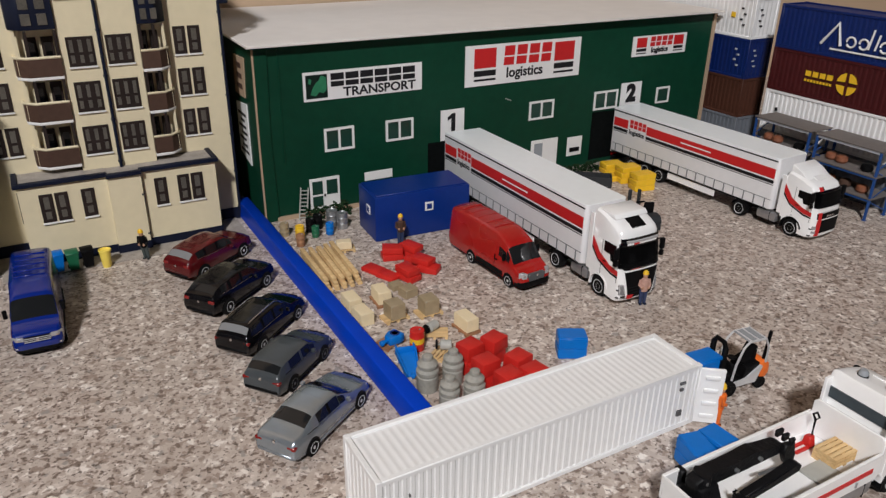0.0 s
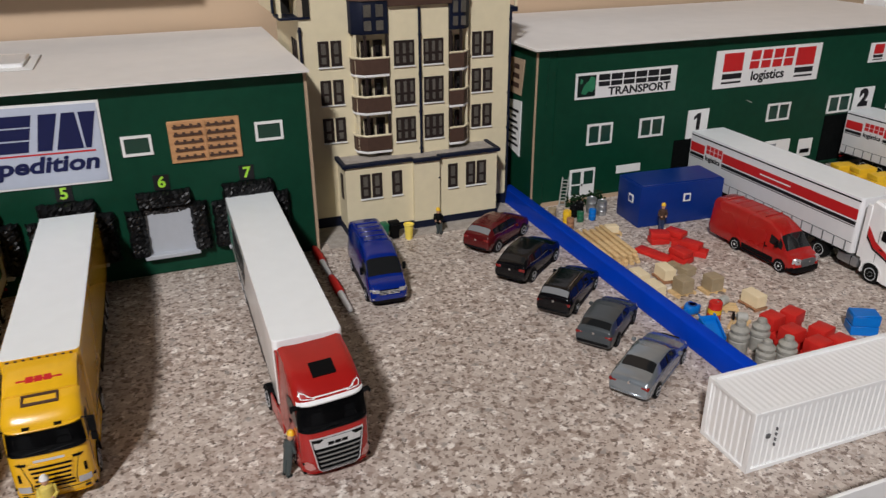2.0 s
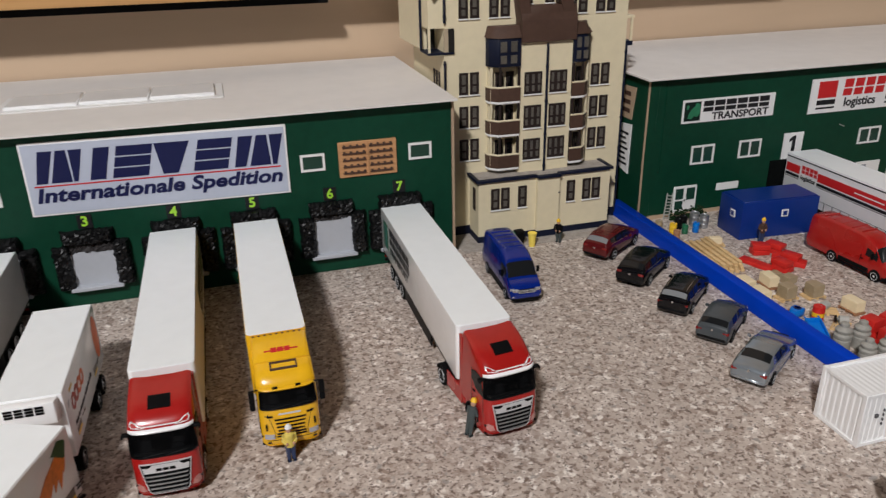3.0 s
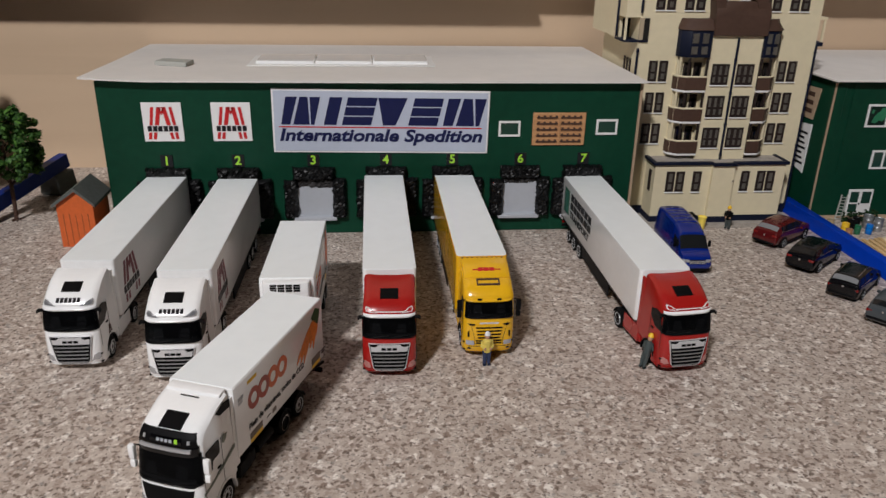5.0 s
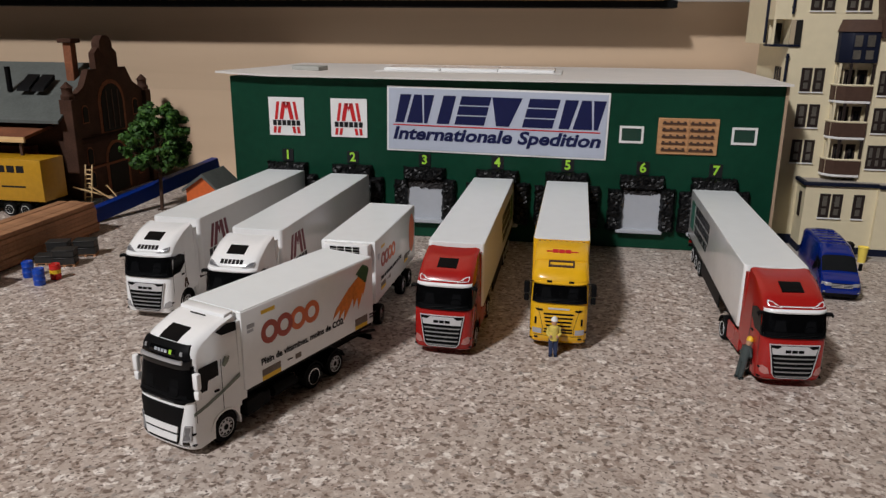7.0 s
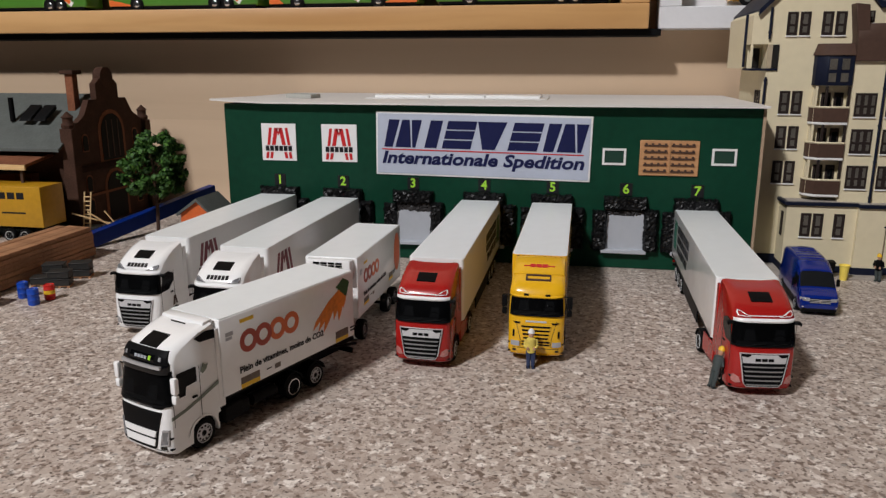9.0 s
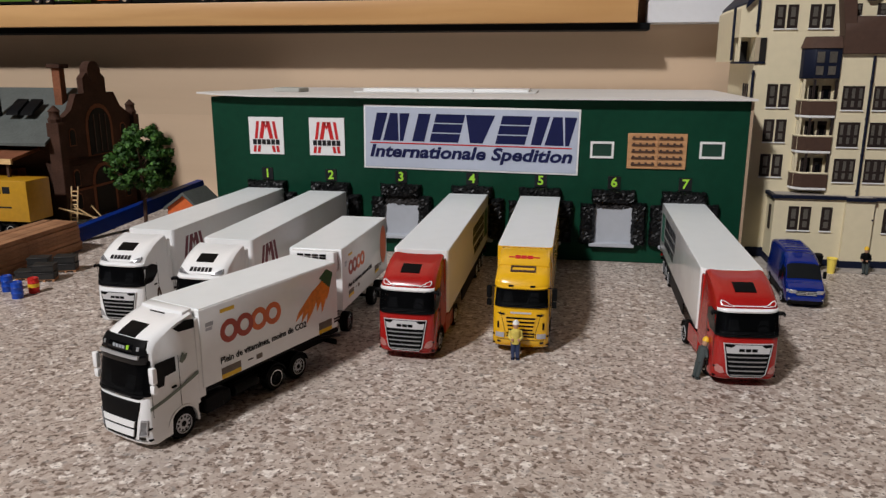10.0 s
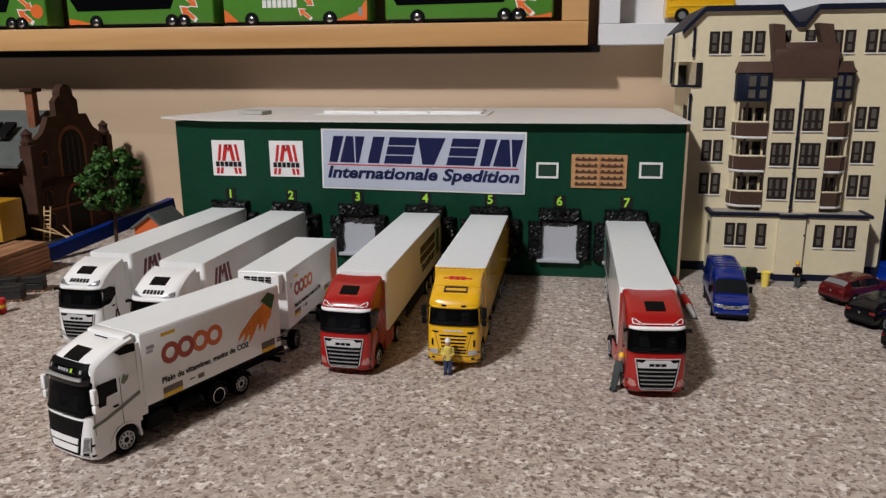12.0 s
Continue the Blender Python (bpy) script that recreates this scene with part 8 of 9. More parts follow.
dropside(t, 2.75, 9.55)
part("front_board", prism(B(), [(-1.28, 1.3), (1.28, 1.3), (1.28, 2.55), (1.15, 2.66), (-1.15, 2.66), (-1.28, 2.55)], 2.62, 2.74, "y", 0.02), M_PAINTW, t)
part("tail_board", box(B(), -1.23, 1.23, 9.46, 9.57, 1.3, 2.13, 0.02), M_PAINTW, t)
M_CRANE = mat("matt_black_casting", (0.007, 0.007, 0.008), 0.5, var=0.4, scale=700, bump=0.5, spec=0.15)
cr = part("crane_base", prism(B(), [(-0.85, 1.3), (0.95, 1.3), (0.95, 1.75), (0.62, 2.05), (0.55, 2.6), (0.05, 2.6), (0.0, 2.0), (-0.85, 1.7)], 8.25, 9.2, "y", 0.06), M_CRANE, t, "black folded loading crane", at=pose(0, 0.0240, 0.0050) @ Matrix.Diagonal((1.2, 0.78, 0.74, 1)))
part("column", turned(B(), [(0.34, 1.9), (0.34, 2.5), (0.26, 2.55), (0.26, 3.05)], (0.35, 8.75, 0), "z", 12), M_CRANE, cr)
bo = part("lower_boom", prism(B(), [(9.25, 2.3), (9.3, 2.85), (8.6, 3.1), (7.0, 3.02), (6.2, 3.22), (5.7, 2.98), (4.6, 2.9), (4.25, 2.65), (4.4, 2.4), (5.2, 2.5), (6.6, 2.42), (8.0, 2.5)], 0.18, 0.56, "x", 0.05), M_CRANE, cr)
for y, z in ((4.5, 2.65), (5.9, 2.75), (7.2, 2.7), (8.8, 2.75)):
    part("pin", cyl(B(), (0.10, y, z), 0.09, 0.54, "x", 10), M_STEEL, bo)
part("knuckle", prism(B(), [(4.15, 2.95), (4.7, 3.05), (4.75, 2.6), (4.45, 1.95), (4.0, 1.9), (3.95, 2.3)], 0.02, 0.2, "x", 0.04), M_CRANE, cr)
for k in range(3):
    part("lug", box(B(), 0.05 + k * 0.2, 0.15 + k * 0.2, 4.1 - 0.05 * k, 4.4, 2.85, 3.18, 0.03), M_CRANE, cr)
part("upper_boom", prism(B(), [(4.2, 2.25), (4.5, 2.45), (5.4, 2.2), (7.5, 1.75), (7.5, 1.55), (5.3, 1.85), (4.3, 1.95)], -0.32, -0.05, "x", 0.04), M_CRANE, cr)
part("extension_boom", prism(B(), [(5.0, 2.36), (7.3, 1.98), (7.3, 1.86), (5.0, 2.18)], -0.3, -0.08, "x", 0.02), M_CRANE, cr)
part("boom_ram", tube(B(), [(0.37, 8.0, 2.3), (0.37, 6.4, 2.3), (0.37, 5.5, 2.45)], 0.11, 8), M_CRANE, cr)
part("ram_rod", tube(B(), [(-0.02, 5.0, 2.1), (0.0, 6.1, 2.2)], 0.05, 8), M_STEEL, cr)
hk = part("hook_block", prism(B(), [(7.3, 1.95), (7.75, 2.05), (7.62, 1.4), (7.3, 1.34)], -0.28, -0.1, "x", 0.03), M_CRANE, cr)
part("hook", tube(B(), [(-0.19, 7.55, 1.9), (-0.19, 7.85, 2.3), (-0.19, 7.75, 2.4)], 0.05, 6), M_CRANE, hk)
for s in (-1, 1):
    part("stabiliser", box(B(), s * 1.05 - 0.14, s * 1.05 + 0.14, 8.5, 8.8, 1.32, 2.35, 0.05), M_CRANE, cr)
part("hydraulic_hose", tube(B(), [(-0.5, 8.3, 1.9), (-0.62, 7.9, 1.6), (-0.7, 7.4, 1.36), (-0.7, 6.8, 1.36)], 0.05, 6), M_BLUEP, cr)
pl = lambda x, y: pose(0.3163, 0.1460, 0, 0, 0, 90) @ pose(x * HO, y * HO, 1.3 * HO)
for i in range(3):
    pallet(Matrix.Translation((0, 0, 0.0017 * i)) @ pl(-0.12, 3.22) @ pose(0, 0, 0, 0, 0, 90), 1.0, False, "pale wooden pallet stacked on the lorry bed")
solid("metal_plate", box(B(), -5, 5, -6.2, 6.2, 0, 1.2, 0.2), M_GREY, pl(-0.42, 4.25), "flat grey plate on the lorry bed", "plate")
tj = thing("pallet_jack", pl(0.72, 3.4), "red pallet jack with a black handle", "pallet jack")
part("body", prism(B(), [(-2.2, 0), (2.2, 0), (1.6, 4.4), (-1.0, 5)], -1.5, 1.5, "y", 0.4), M_RED, tj, k=MM)
for s in (-1, 1):
    part("fork", box(B(), s * 1.4 - 0.6, s * 1.4 + 0.6, 1, 9, 0.4, 1.2), M_RED, tj, k=MM)
part("handle", tube(B(), [(0, -1, 3.5), (0.5, -1.5, 11), (-0.8, -1.5, 13), (0.5, -1.5, 14.6), (1.8, -1.5, 13), (0.5, -1.5, 11.2)], 0.5, 6), M_DARK, tj, k=MM)

# open dropside trailer behind it
t = thing("dropside_trailer", pose(0.1775, 0.1425, 0, 0, 0, 90), "white open dropside trailer with a dark floor", "trailer")
part("bed", box(B(), -1.26, 1.26, 0, 7.6, 1.12, 1.3, 0.02), M_BROWN, t)
dropside(t, 0.0, 7.6, 1.3, 2.15, False)
for y in (0.05, 7.55):
    part("end_board", box(B(), -1.22, 1.22, y - 0.05, y + 0.05, 1.3, 2.15, 0.02), M_PAINTW, t)
part("chassis_frame", box(B(), -0.5, 0.5, 0.2, 7.4, 0.8, 1.12), M_DARK, t)
for y in (1.2, 5.6, 6.7):
    part("axle", cyl(B(), (-0.95, y, 0.5), 0.09, 1.9, "x", 8), M_DARK, t)
    for s in (-1, 1):
        wheel(t, s * 1.02, y, 0.5, 0.4, out=s)
part("draw_bar", prism(B(), [(-0.4, 0.3), (0.4, 0.3), (0.1, -1.6), (-0.1, -1.6)], 0.58, 0.7, "z", 0.02), M_DARK, t)
t = thing("roller", pose(0.1655, 0.1480, 1.3 * HO), "small yellow roller with a black drum", "machine")
part("drum", turned(B(), [(3.2, -5), (3.8, -4.4), (3.8, 4.4), (3.2, 5)], (0, 0, 10.2), "x", 18), M_DARK, t, k=MM)
part("body", box(B(), -5, 1, -4, 4, 0, 9, 0.6), M_YEL, t, k=MM)
solid("red_box", prism(B(), [(-5.2, 0), (5.2, 0), (4.4, 11), (-4.4, 11)], -4.2, 4.2, "y", 0.8, 2), M_RED, pose(0.1668, 0.1352, 1.3 * HO, 0, 0, 8), "bright red plastic box on the trailer", "box")


def forklift(m, paint, weight, label, up=0.0):
    """Front along -y."""
    t = thing("forklift", m, label, "forklift", "forklifts")
    part("chassis", prism(B(), [(0.12, 0.35), (0.12, 0.95), (0.45, 0.98), (0.55, 0.62), (1.0, 0.6), (1.05, 1.1), (1.75, 1.2), (1.8, 0.35)], -0.42, 0.42, "x", 0.03), M_DARK, t)
    part("counterweight", prism(B(), [(1.78, 0.42), (1.72, 1.18), (1.95, 1.28), (2.2, 1.12), (2.25, 0.7), (2.1, 0.42)], -0.5, 0.5, "x", 0.1, 2), weight, t)
    part("seat", prism(B(), [(1.0, 1.12), (1.0, 1.3), (1.38, 1.34), (1.5, 1.9), (1.64, 1.9), (1.64, 1.12)], -0.28, 0.28, "x", 0.05), M_DARK, t)
    part("dashboard", prism(B(), [(0.32, 0.95), (0.35, 1.35), (0.52, 1.3), (0.55, 0.95)], -0.35, 0.35, "x", 0.03), M_DARK, t)
    for s in (-1, 1):
        part("side_skirt", prism(B(), [(0.45, 0.32), (0.5, 0.55), (1.1, 0.62), (1.75, 1.12), (1.85, 1.02), (1.6, 0.34)], s * 0.46 - 0.05, s * 0.46 + 0.05, "x", 0.02), paint, t)
        part("guard_post", tube(B(), [(s * 0.48, 0.35, 0.7), (s * 0.47, 0.45, 1.4), (s * 0.46, 0.7, 2.1), (s * 0.45, 0.95, 2.32), (s * 0.45, 1.75, 2.3), (s * 0.47, 1.95, 1.9), (s * 0.48, 1.95, 1.2)], 0.05, 6), paint, t)
        part("mast_rail", box(B(), s * 0.33 - 0.09, s * 0.33 + 0.09, -0.22, -0.02, 0.08, 2.25, 0.03), M_DARK, t)
        part("fork", prism(B(), [(-0.32, 0.15 + up), (-0.32, 0.9 + up), (-0.24, 0.9 + up), (-0.24, 0.24 + up), (-1.3, 0.2 + up), (-1.3, 0.15 + up)], s * 0.28 - 0.06, s * 0.28 + 0.06, "x"), M_DARK, t)
        wheel(t, s * 0.48, 0.25, 0.33, 0.24, M_DARK, out=s)
        wheel(t, s * 0.44, 1.85, 0.27, 0.2, M_DARK, out=s)
    part("mast_top", tube(B(), [(-0.33, -0.12, 2.2), (-0.2, -0.12, 2.42), (0.2, -0.12, 2.42), (0.33, -0.12, 2.2)], 0.1, 7), M_DARK, t)
    part("mast_plate", box(B(), -0.25, 0.25, -0.16, -0.08, 0.5, 1.6), M_DARK, t)
    part("overhead_plate", box(B(), -0.43, 0.43, 0.9, 1.78, 2.31, 2.35, 0.01), M_GLASSL, t)
    for i in range(3):
        part("guard_bar", tube(B(), [(-0.45, 1.0 + i * 0.35, 2.36), (0.45, 1.0 + i * 0.35, 2.36)], 0.03, 5), paint, t)
    part("carriage", box(B(), -0.5, 0.5, -0.34, -0.22, 0.55 + up, 1.15 + up), M_DARK, t)
    part("steering_wheel", turned(B(), [(0.16, 0), (0.19, 0.03), (0.16, 0.06)], (0, 0.62, 1.42), "z", 12), M_DARK, t)
    part("exhaust", tube(B(), [(0.3, 2.0, 1.2), (0.32, 2.08, 2.5)], 0.07, 6), M_DARK, t)
    return t


forklift(pose(0.2907, 0.2109, 0, 0, 0, -97), M_SILVER, M_ORANGEP, "grey and orange forklift lifting blue crates", 0.61)
t = thing("forklift", pose(0.3985, 0.3850, 0, 0, 0, 161), "low dark grey forklift with a bare seat", "forklift", "forklifts")
M_FLGREY = mat("slate_grey_plastic", (0.028, 0.030, 0.033), 0.5, var=0.2, spec=0.2)
part("chassis", prism(B(), [(0.1, 0.3), (0.1, 0.8), (0.5, 0.85), (0.6, 0.6), (1.2, 0.6), (1.3, 1.0), (2.0, 1.0), (2.1, 0.35)], -0.5, 0.5, "x", 0.04), M_FLGREY, t)
part("counterweight", prism(B(), [(1.9, 0.4), (1.9, 1.25), (2.5, 1.25), (2.75, 1.0), (2.75, 0.4)], -0.55, 0.55, "x", 0.08, 2), M_FLGREY, t)
part("seat", prism(B(), [(1.35, 1.0), (1.35, 1.16), (1.8, 1.2), (1.88, 1.9), (2.04, 1.9), (2.04, 1.0)], -0.3, 0.3, "x", 0.06, 2), M_DARK, t)
part("steering_column", tube(B(), [(0, 0.5, 0.8), (0, 0.78, 1.42)], 0.05, 6), M_DARK, t)
part("steering_wheel", tube(B(), [(0.26 * math.cos(radians(a)), 0.80 + 0.2 * math.sin(radians(a)), 1.46 + 0.12 * math.sin(radians(a))) for a in range(0, 361, 30)], 0.035, 5), M_DARK, t)
for s in (-1, 1):
    part("mast_rail", box(B(), s * 0.30 - 0.09, s * 0.30 + 0.09, -0.22, -0.02, 0.08, 1.9, 0.03), M_FLGREY, t)
    part("fork", prism(B(), [(-0.32, 0.1), (-0.32, 0.85), (-0.24, 0.85), (-0.24, 0.18), (-1.25, 0.15), (-1.25, 0.1)], s * 0.28 - 0.06, s * 0.28 + 0.06, "x"), M_DARK, t)
    wheel(t, s * 0.50, 0.25, 0.33, 0.24, M_DARK, out=s)
    wheel(t, s * 0.48, 2.1, 0.27, 0.2, M_DARK, out=s)
part("carriage", box(B(), -0.5, 0.5, -0.34, -0.22, 0.45, 0.95), M_DARK, t)
for x, y, n in ((0.4520, 0.4700, 2), (0.4430, 0.4560, 1), (0.4490, 0.4480, 3), (0.4470, 0.4290, 3)):
    for i in range(n):
        bm = prism(B(), [(-8, 0), (8, 0), (8.6, 1.2), (8.6, 4.4), (-8.6, 4.4), (-8.6, 1.2)], -5.6, 5.6, "y", 0.3)
        solid("yellow_box", bm, M_YEL, pose(x, y, i * 0.0045, 0, 0, -12 + i * 3), "flat bright yellow plastic box in a stack", "box", "yellow boxes")
M_SKIP = mat("dark_grey_steel", (0.035, 0.037, 0.04), 0.55, var=0.2, spec=0.15)
t = thing("skip", pose(0.4163, 0.4554, 0, 0, 0, -38), "dark grey open metal skip", "skip")
part("floor", box(B(), -17, 17, -6, 6, 0, 1, 0.2), M_SKIP, t, k=MM)
for s in (-1, 1):
    part("side", box(B(), -17, 17, s * 6 - 0.5, s * 6 + 0.5, 0.4, 8.5, 0.2), M_SKIP, t, k=MM)
    part("end", box(B(), s * 17 - 0.5, s * 17 + 0.5, -6, 6, 0.4, 8.5, 0.2), M_SKIP, t, k=MM)

M_BUSH = mat("dark_scatter_green", (0.014, 0.032, 0.013), 0.9, var=0.6, scale=900, bump=0.8, spec=0.08)


def hedge(x0, x1, y, h, seed, label):
    rnd = random.Random(seed)
    bm = B()
    for i in range(int((x1 - x0) * 5)):
        c = (rnd.uniform(x0, x1), y + rnd.gauss(0, 1.8), rnd.uniform(0.2, h))
        r = rnd.uniform(0.6, 1.5)
        bmesh.ops.create_icosphere(bm, subdivisions=1, radius=r, matrix=Matrix.Translation(c) @ Matrix.Diagonal((1, 1, rnd.uniform(0.5, 1), 1)))
    for v in bm.verts:
        v.co += Vector((rnd.uniform(-0.3, 0.3), rnd.uniform(-0.3, 0.3), rnd.uniform(-0.3, 0.3)))
        v.co.z = max(v.co.z, 0)
    solid("hedge", bm, M_BUSH, None, label, "hedge", "hedges", "stuff", smooth=0)


hedge(194, 226, 487, 9.5, 3, "dark green scatter hedge at the hall's foot")
hedge(415, 447, 482, 8, 5, "dark green scatter hedge beside the dock")

# ---- left end: depot building, tree, hut, timber ----
M_BRICK = mat("dark_red_brick", (0.062, 0.031, 0.021), 0.8, var=0.35, scale=700, bump=0.4, spec=0.12)
M_BRICKL = mat("orange_brick", (0.22, 0.085, 0.045), 0.8, var=0.3, scale=700, bump=0.3, spec=0.12)
M_SLATE = mat("grey_slate_roof", (0.105, 0.115, 0.108), 0.6, var=0.2, scale=500, bump=0.4, spec=0.15)
depot = thing("brick_building", None, "dark red brick model depot with a stepped gable and grey roof", "building")
def gy(y):
    return 525 + (y - 533) * 1.5


part("gable", prism(B(), [(gy(a), b) for a, b in ((533, 0), (612, 0), (612, 92), (598, 104), (592, 118), (584, 118), (584, 132), (577, 140), (568, 140), (561, 132), (561, 118), (553, 118), (547, 104), (533, 92))], -584, -578, "x"), M_BRICK, depot, k=MM)
part("wall", box(B(), -860, -584, 530, 640, 0, 80), M_BRICK, depot, k=MM)
for ya, yb in ((512, 585), (656, 585)):
    part("roof", prism(B(), [(ya, 74), (ya, 76.5), (yb, 122.5), (yb, 120)], -868, -583, "x"), M_SLATE, depot, k=MM)
for y in (525, 643):
    pr = part("corner_pier", box(B(), -586, -574, y - 5, y + 5, 0, 94, 0.6), M_BRICK, depot, k=MM)
    part("pinnacle", turned(B(), [(5.5, 94), (6, 97), (4.5, 99), (4.5, 103), (5.4, 104), (0.6, 109)], (-580, y, 0), "z", 8), M_BRICK, pr, k=MM)
part("gable_top", turned(B(), [(10, 0), (10, 8)], (-585, gy(572.5), 138), "x", 18), M_BRICK, depot, k=MM)


def arched(y0, y1, z0, z1, x, mt, parent, name="window", t=1.0):
    r = (y1 - y0) / 2
    c = (y0 + y1) / 2
    pts = [(y0, z0), (y1, z0)] + [(c + r * math.cos(radians(a)), z1 - r + r * math.sin(radians(a))) for a in range(0, 181, 20)]
    return part(name, prism(B(), pts, x, x + t, "x"), mt, parent, k=MM)


arched(564, 606, 58, 108, -578.6, M_BRICKL, depot, "arch_trim", 0.9)
# dark sheets in the arches: the unlit inside put into their colour
arched(568, 602, 60, 104, -578.2, M_INNERDARK, depot)
for y in (576, 585, 594):
    part("mullion", box(B(), -577.4, -576.6, y - 0.6, y + 0.6, 62, 98), M_BROWN, depot, k=MM)
arched(566, 604, 2, 52, -578.6, M_BRICKL, depot, "arch_trim", 0.9)
arched(570, 600, 2, 48, -578.2, M_INNERDARK, depot, "doorway")
for y in (540, 620):
    for z0, z1 in ((33, 49.5), (11, 27.5), (71, 87.5)):
        arched(y - 1.2, y + 8.2, z0, z1, -578.6, M_BRICKL, depot, "arch_trim", 0.9)
    arched(y, y + 7, 34, 48, -578.2, M_INNERDARK, depot)
    arched(y, y + 7, 12, 26, -578.2, M_INNERDARK, depot)
    arched(y, y + 7, 72, 86, -578.2, M_INNERDARK, depot)
for i in range(4):
    part("string_course", box(B(), -578.4, -576.2, 530, 638, (30, 52, 58, 106)[i] - 1 if i < 3 else 57, (30, 52, 58, 106)[i] + 1 if i < 3 else 58.2), M_BRICKL if i == 0 else M_BRICK, depot, k=MM)
ch = part("chimney", box(B(), -605, -597, 561, 569, 104, 141, 0.4), M_BRICKL, depot, k=MM)
part("chimney_cap", box(B(), -608, -594, 558, 572, 141, 145, 0.5), M_BRICK, ch, k=MM)
part("stove_pipe", cyl(B(), (-652, 545, 98), 2.4, 22, "z", 10), M_DARK, depot, k=MM)
for x in (-640, -625):
    part("roof_light", prism(B(), [(538, 99), (540, 102.5), (556, 113), (556, 109)], x, x + 12, "x"), M_DARK, depot, k=MM)
# wooden canopy and porch
cp = part("canopy", prism(B(), [(490, 62), (490, 64.5), (534, 72), (534, 69)], -720, -602, "x"), M_BRICKL, depot, "timber canopy with pale edge boards", k=MM)
part("edge_board", box(B(), -722, -600, 488.5, 490.5, 60.5, 65), M_TIMBER, cp, k=MM)
for x in (-608, -650, -690):
    part("post", box(B(), x, x + 2.4, 492, 494.4, 0, 63), M_BROWN, cp, k=MM)
part("porch_wall", box(B(), -700, -620, 520, 535, 0, 52), M_BRICKL, depot, k=MM)
for x in (-640, -665, -688):
    wn = part("window", box(B(), x, x + 12, 519, 520.3, 22, 44), M_WHITE, depot, k=MM)
    part("pane", box(B(), x + 2, x + 10, 518.6, 519.4, 25, 41), M_GLASS, wn, k=MM)
t = thing("ladder", pose(-0.5700, 0.5150, 0.002, -12, 0, 0), "pale wooden ladder against the depot", "ladder")
for x in (0, 6.5):
    part("rail", box(B(), x, x + 1, 0, 1, 0, 36), M_TIMBER, t, k=MM)
for i in range(8):
    part("rung", box(B(), 0.8, 6.8, 0.2, 0.9, 3 + i * 4, 4 + i * 4), M_TIMBER, t, k=MM)
solid("platform", box(B(), -700, -560, 498, 529, 0, 5.5, 0.5), M_SLATE, None, "dark grey loading platform before the depot", "platform")
for k in range(3):
    solid("plank", box(B(), -18, 18, -1, 1, 0, 1), M_TIMBER, pose(-0.556 + k * 0.012, 0.512, 0.014 - 0.003 * k, 0, 20 + 18 * k, 30), "loose pale plank on the platform", "plank", "planks")

bm = prism(B(), [(0, 0), (9, 0), (8.6, 12), (0.5, 12)], 0, 150, "y", 0.3)
solid("blue_strip", bm, M_BLUEDEEP, pose(-0.5330, 0.4640, 0, 8.3, 0, -17), "long glossy blue plastic strip beside the depot", "strip")
solid("ramp_block", prism(B(), [(-12, 0), (10, 0), (8, 19), (-10, 19)], -12, 12, "y", 1), M_SLATE, pose(-0.4900, 0.5950, 0, 0, 0, -17), "grey plaster block under the blue strip", "block")

# tree
def tree(x, y, h, cx, cz, r, seed):
    rnd = random.Random(seed)
    t = thing("tree", pose(x, y, 0), "leafy green model tree on a slim dark trunk", "tree")
    bm = B()
    tube(bm, [(0, 0, 0), (0.6, 0.3, 14), (1.5, 0, 30), (cx * 0.7, 0, cz)], 1.7, 8)
    for v in bm.verts:
        v.co.x *= 1 - 0.006 * v.co.z * 0.5
    for i in range(9):
        a = rnd.uniform(0, 6.28)
        z0 = rnd.uniform(24, cz)
        tube(bm, [(1, 0, z0), (cx + r * 0.45 * math.cos(a), r * 0.45 * math.sin(a), z0 + 9), (cx + r * 0.8 * math.cos(a), r * 0.8 * math.sin(a), z0 + 16)], 0.5, 5)
    for i in range(6):
        a = i * 1.05
        tube(bm, [(0, 0, 1.2), (4 * math.cos(a), 4 * math.sin(a), 0.3)], 0.7, 5)
    part("trunk", bm, M_BROWN, t, k=MM)
    verts, faces = [], []
    clumps = []
    while len(clumps) < 120:
        p = Vector((rnd.gauss(0, 1), rnd.gauss(0, 1), rnd.gauss(0, 1))).normalized() * (rnd.uniform(0.45, 1.0) ** 0.5)
        if p.z < -0.72:
            continue
        clumps.append(Vector((cx, 0, cz)) + Vector((p.x * r, p.y * r * 0.9, p.z * r * 1.2 - 0.18 * r * (p.x * p.x + p.y * p.y))) + Vector((rnd.uniform(-2, 2),) * 3))
    for c in clumps:
        for _ in range(52):
            d = Vector((rnd.gauss(0, 1), rnd.gauss(0, 1), rnd.gauss(0, 1))).normalized()
            o = c + Vector((d.x, d.y, d.z * 0.72)) * rnd.uniform(2.2, 5.2)
            n = (d + Vector((rnd.uniform(-0.7, 0.7), rnd.uniform(-0.7, 0.7), rnd.uniform(-0.2, 0.9)))).normalized()
            u = n.cross(Vector((rnd.uniform(-1, 1), rnd.uniform(-1, 1), rnd.uniform(-1, 1)))).normalized()
            w = n.cross(u)
            s = rnd.uniform(1.5, 2.9)
            b = len(verts)
            verts += [tuple(o - u * s), tuple(o + w * s * 0.55), tuple(o + u * s), tuple(o - w * s * 0.55)]
            faces.append((b, b + 1, b + 2, b + 3))
    me = bpy.data.meshes.new("crown")
    me.from_pydata(verts, [], faces)
    me.transform(Matrix.Scale(MM, 4))
    me.materials.append(M_FOLIAGE)
    ob = part("crown", me, None, t)
    tagged(ob, kind="stuff")


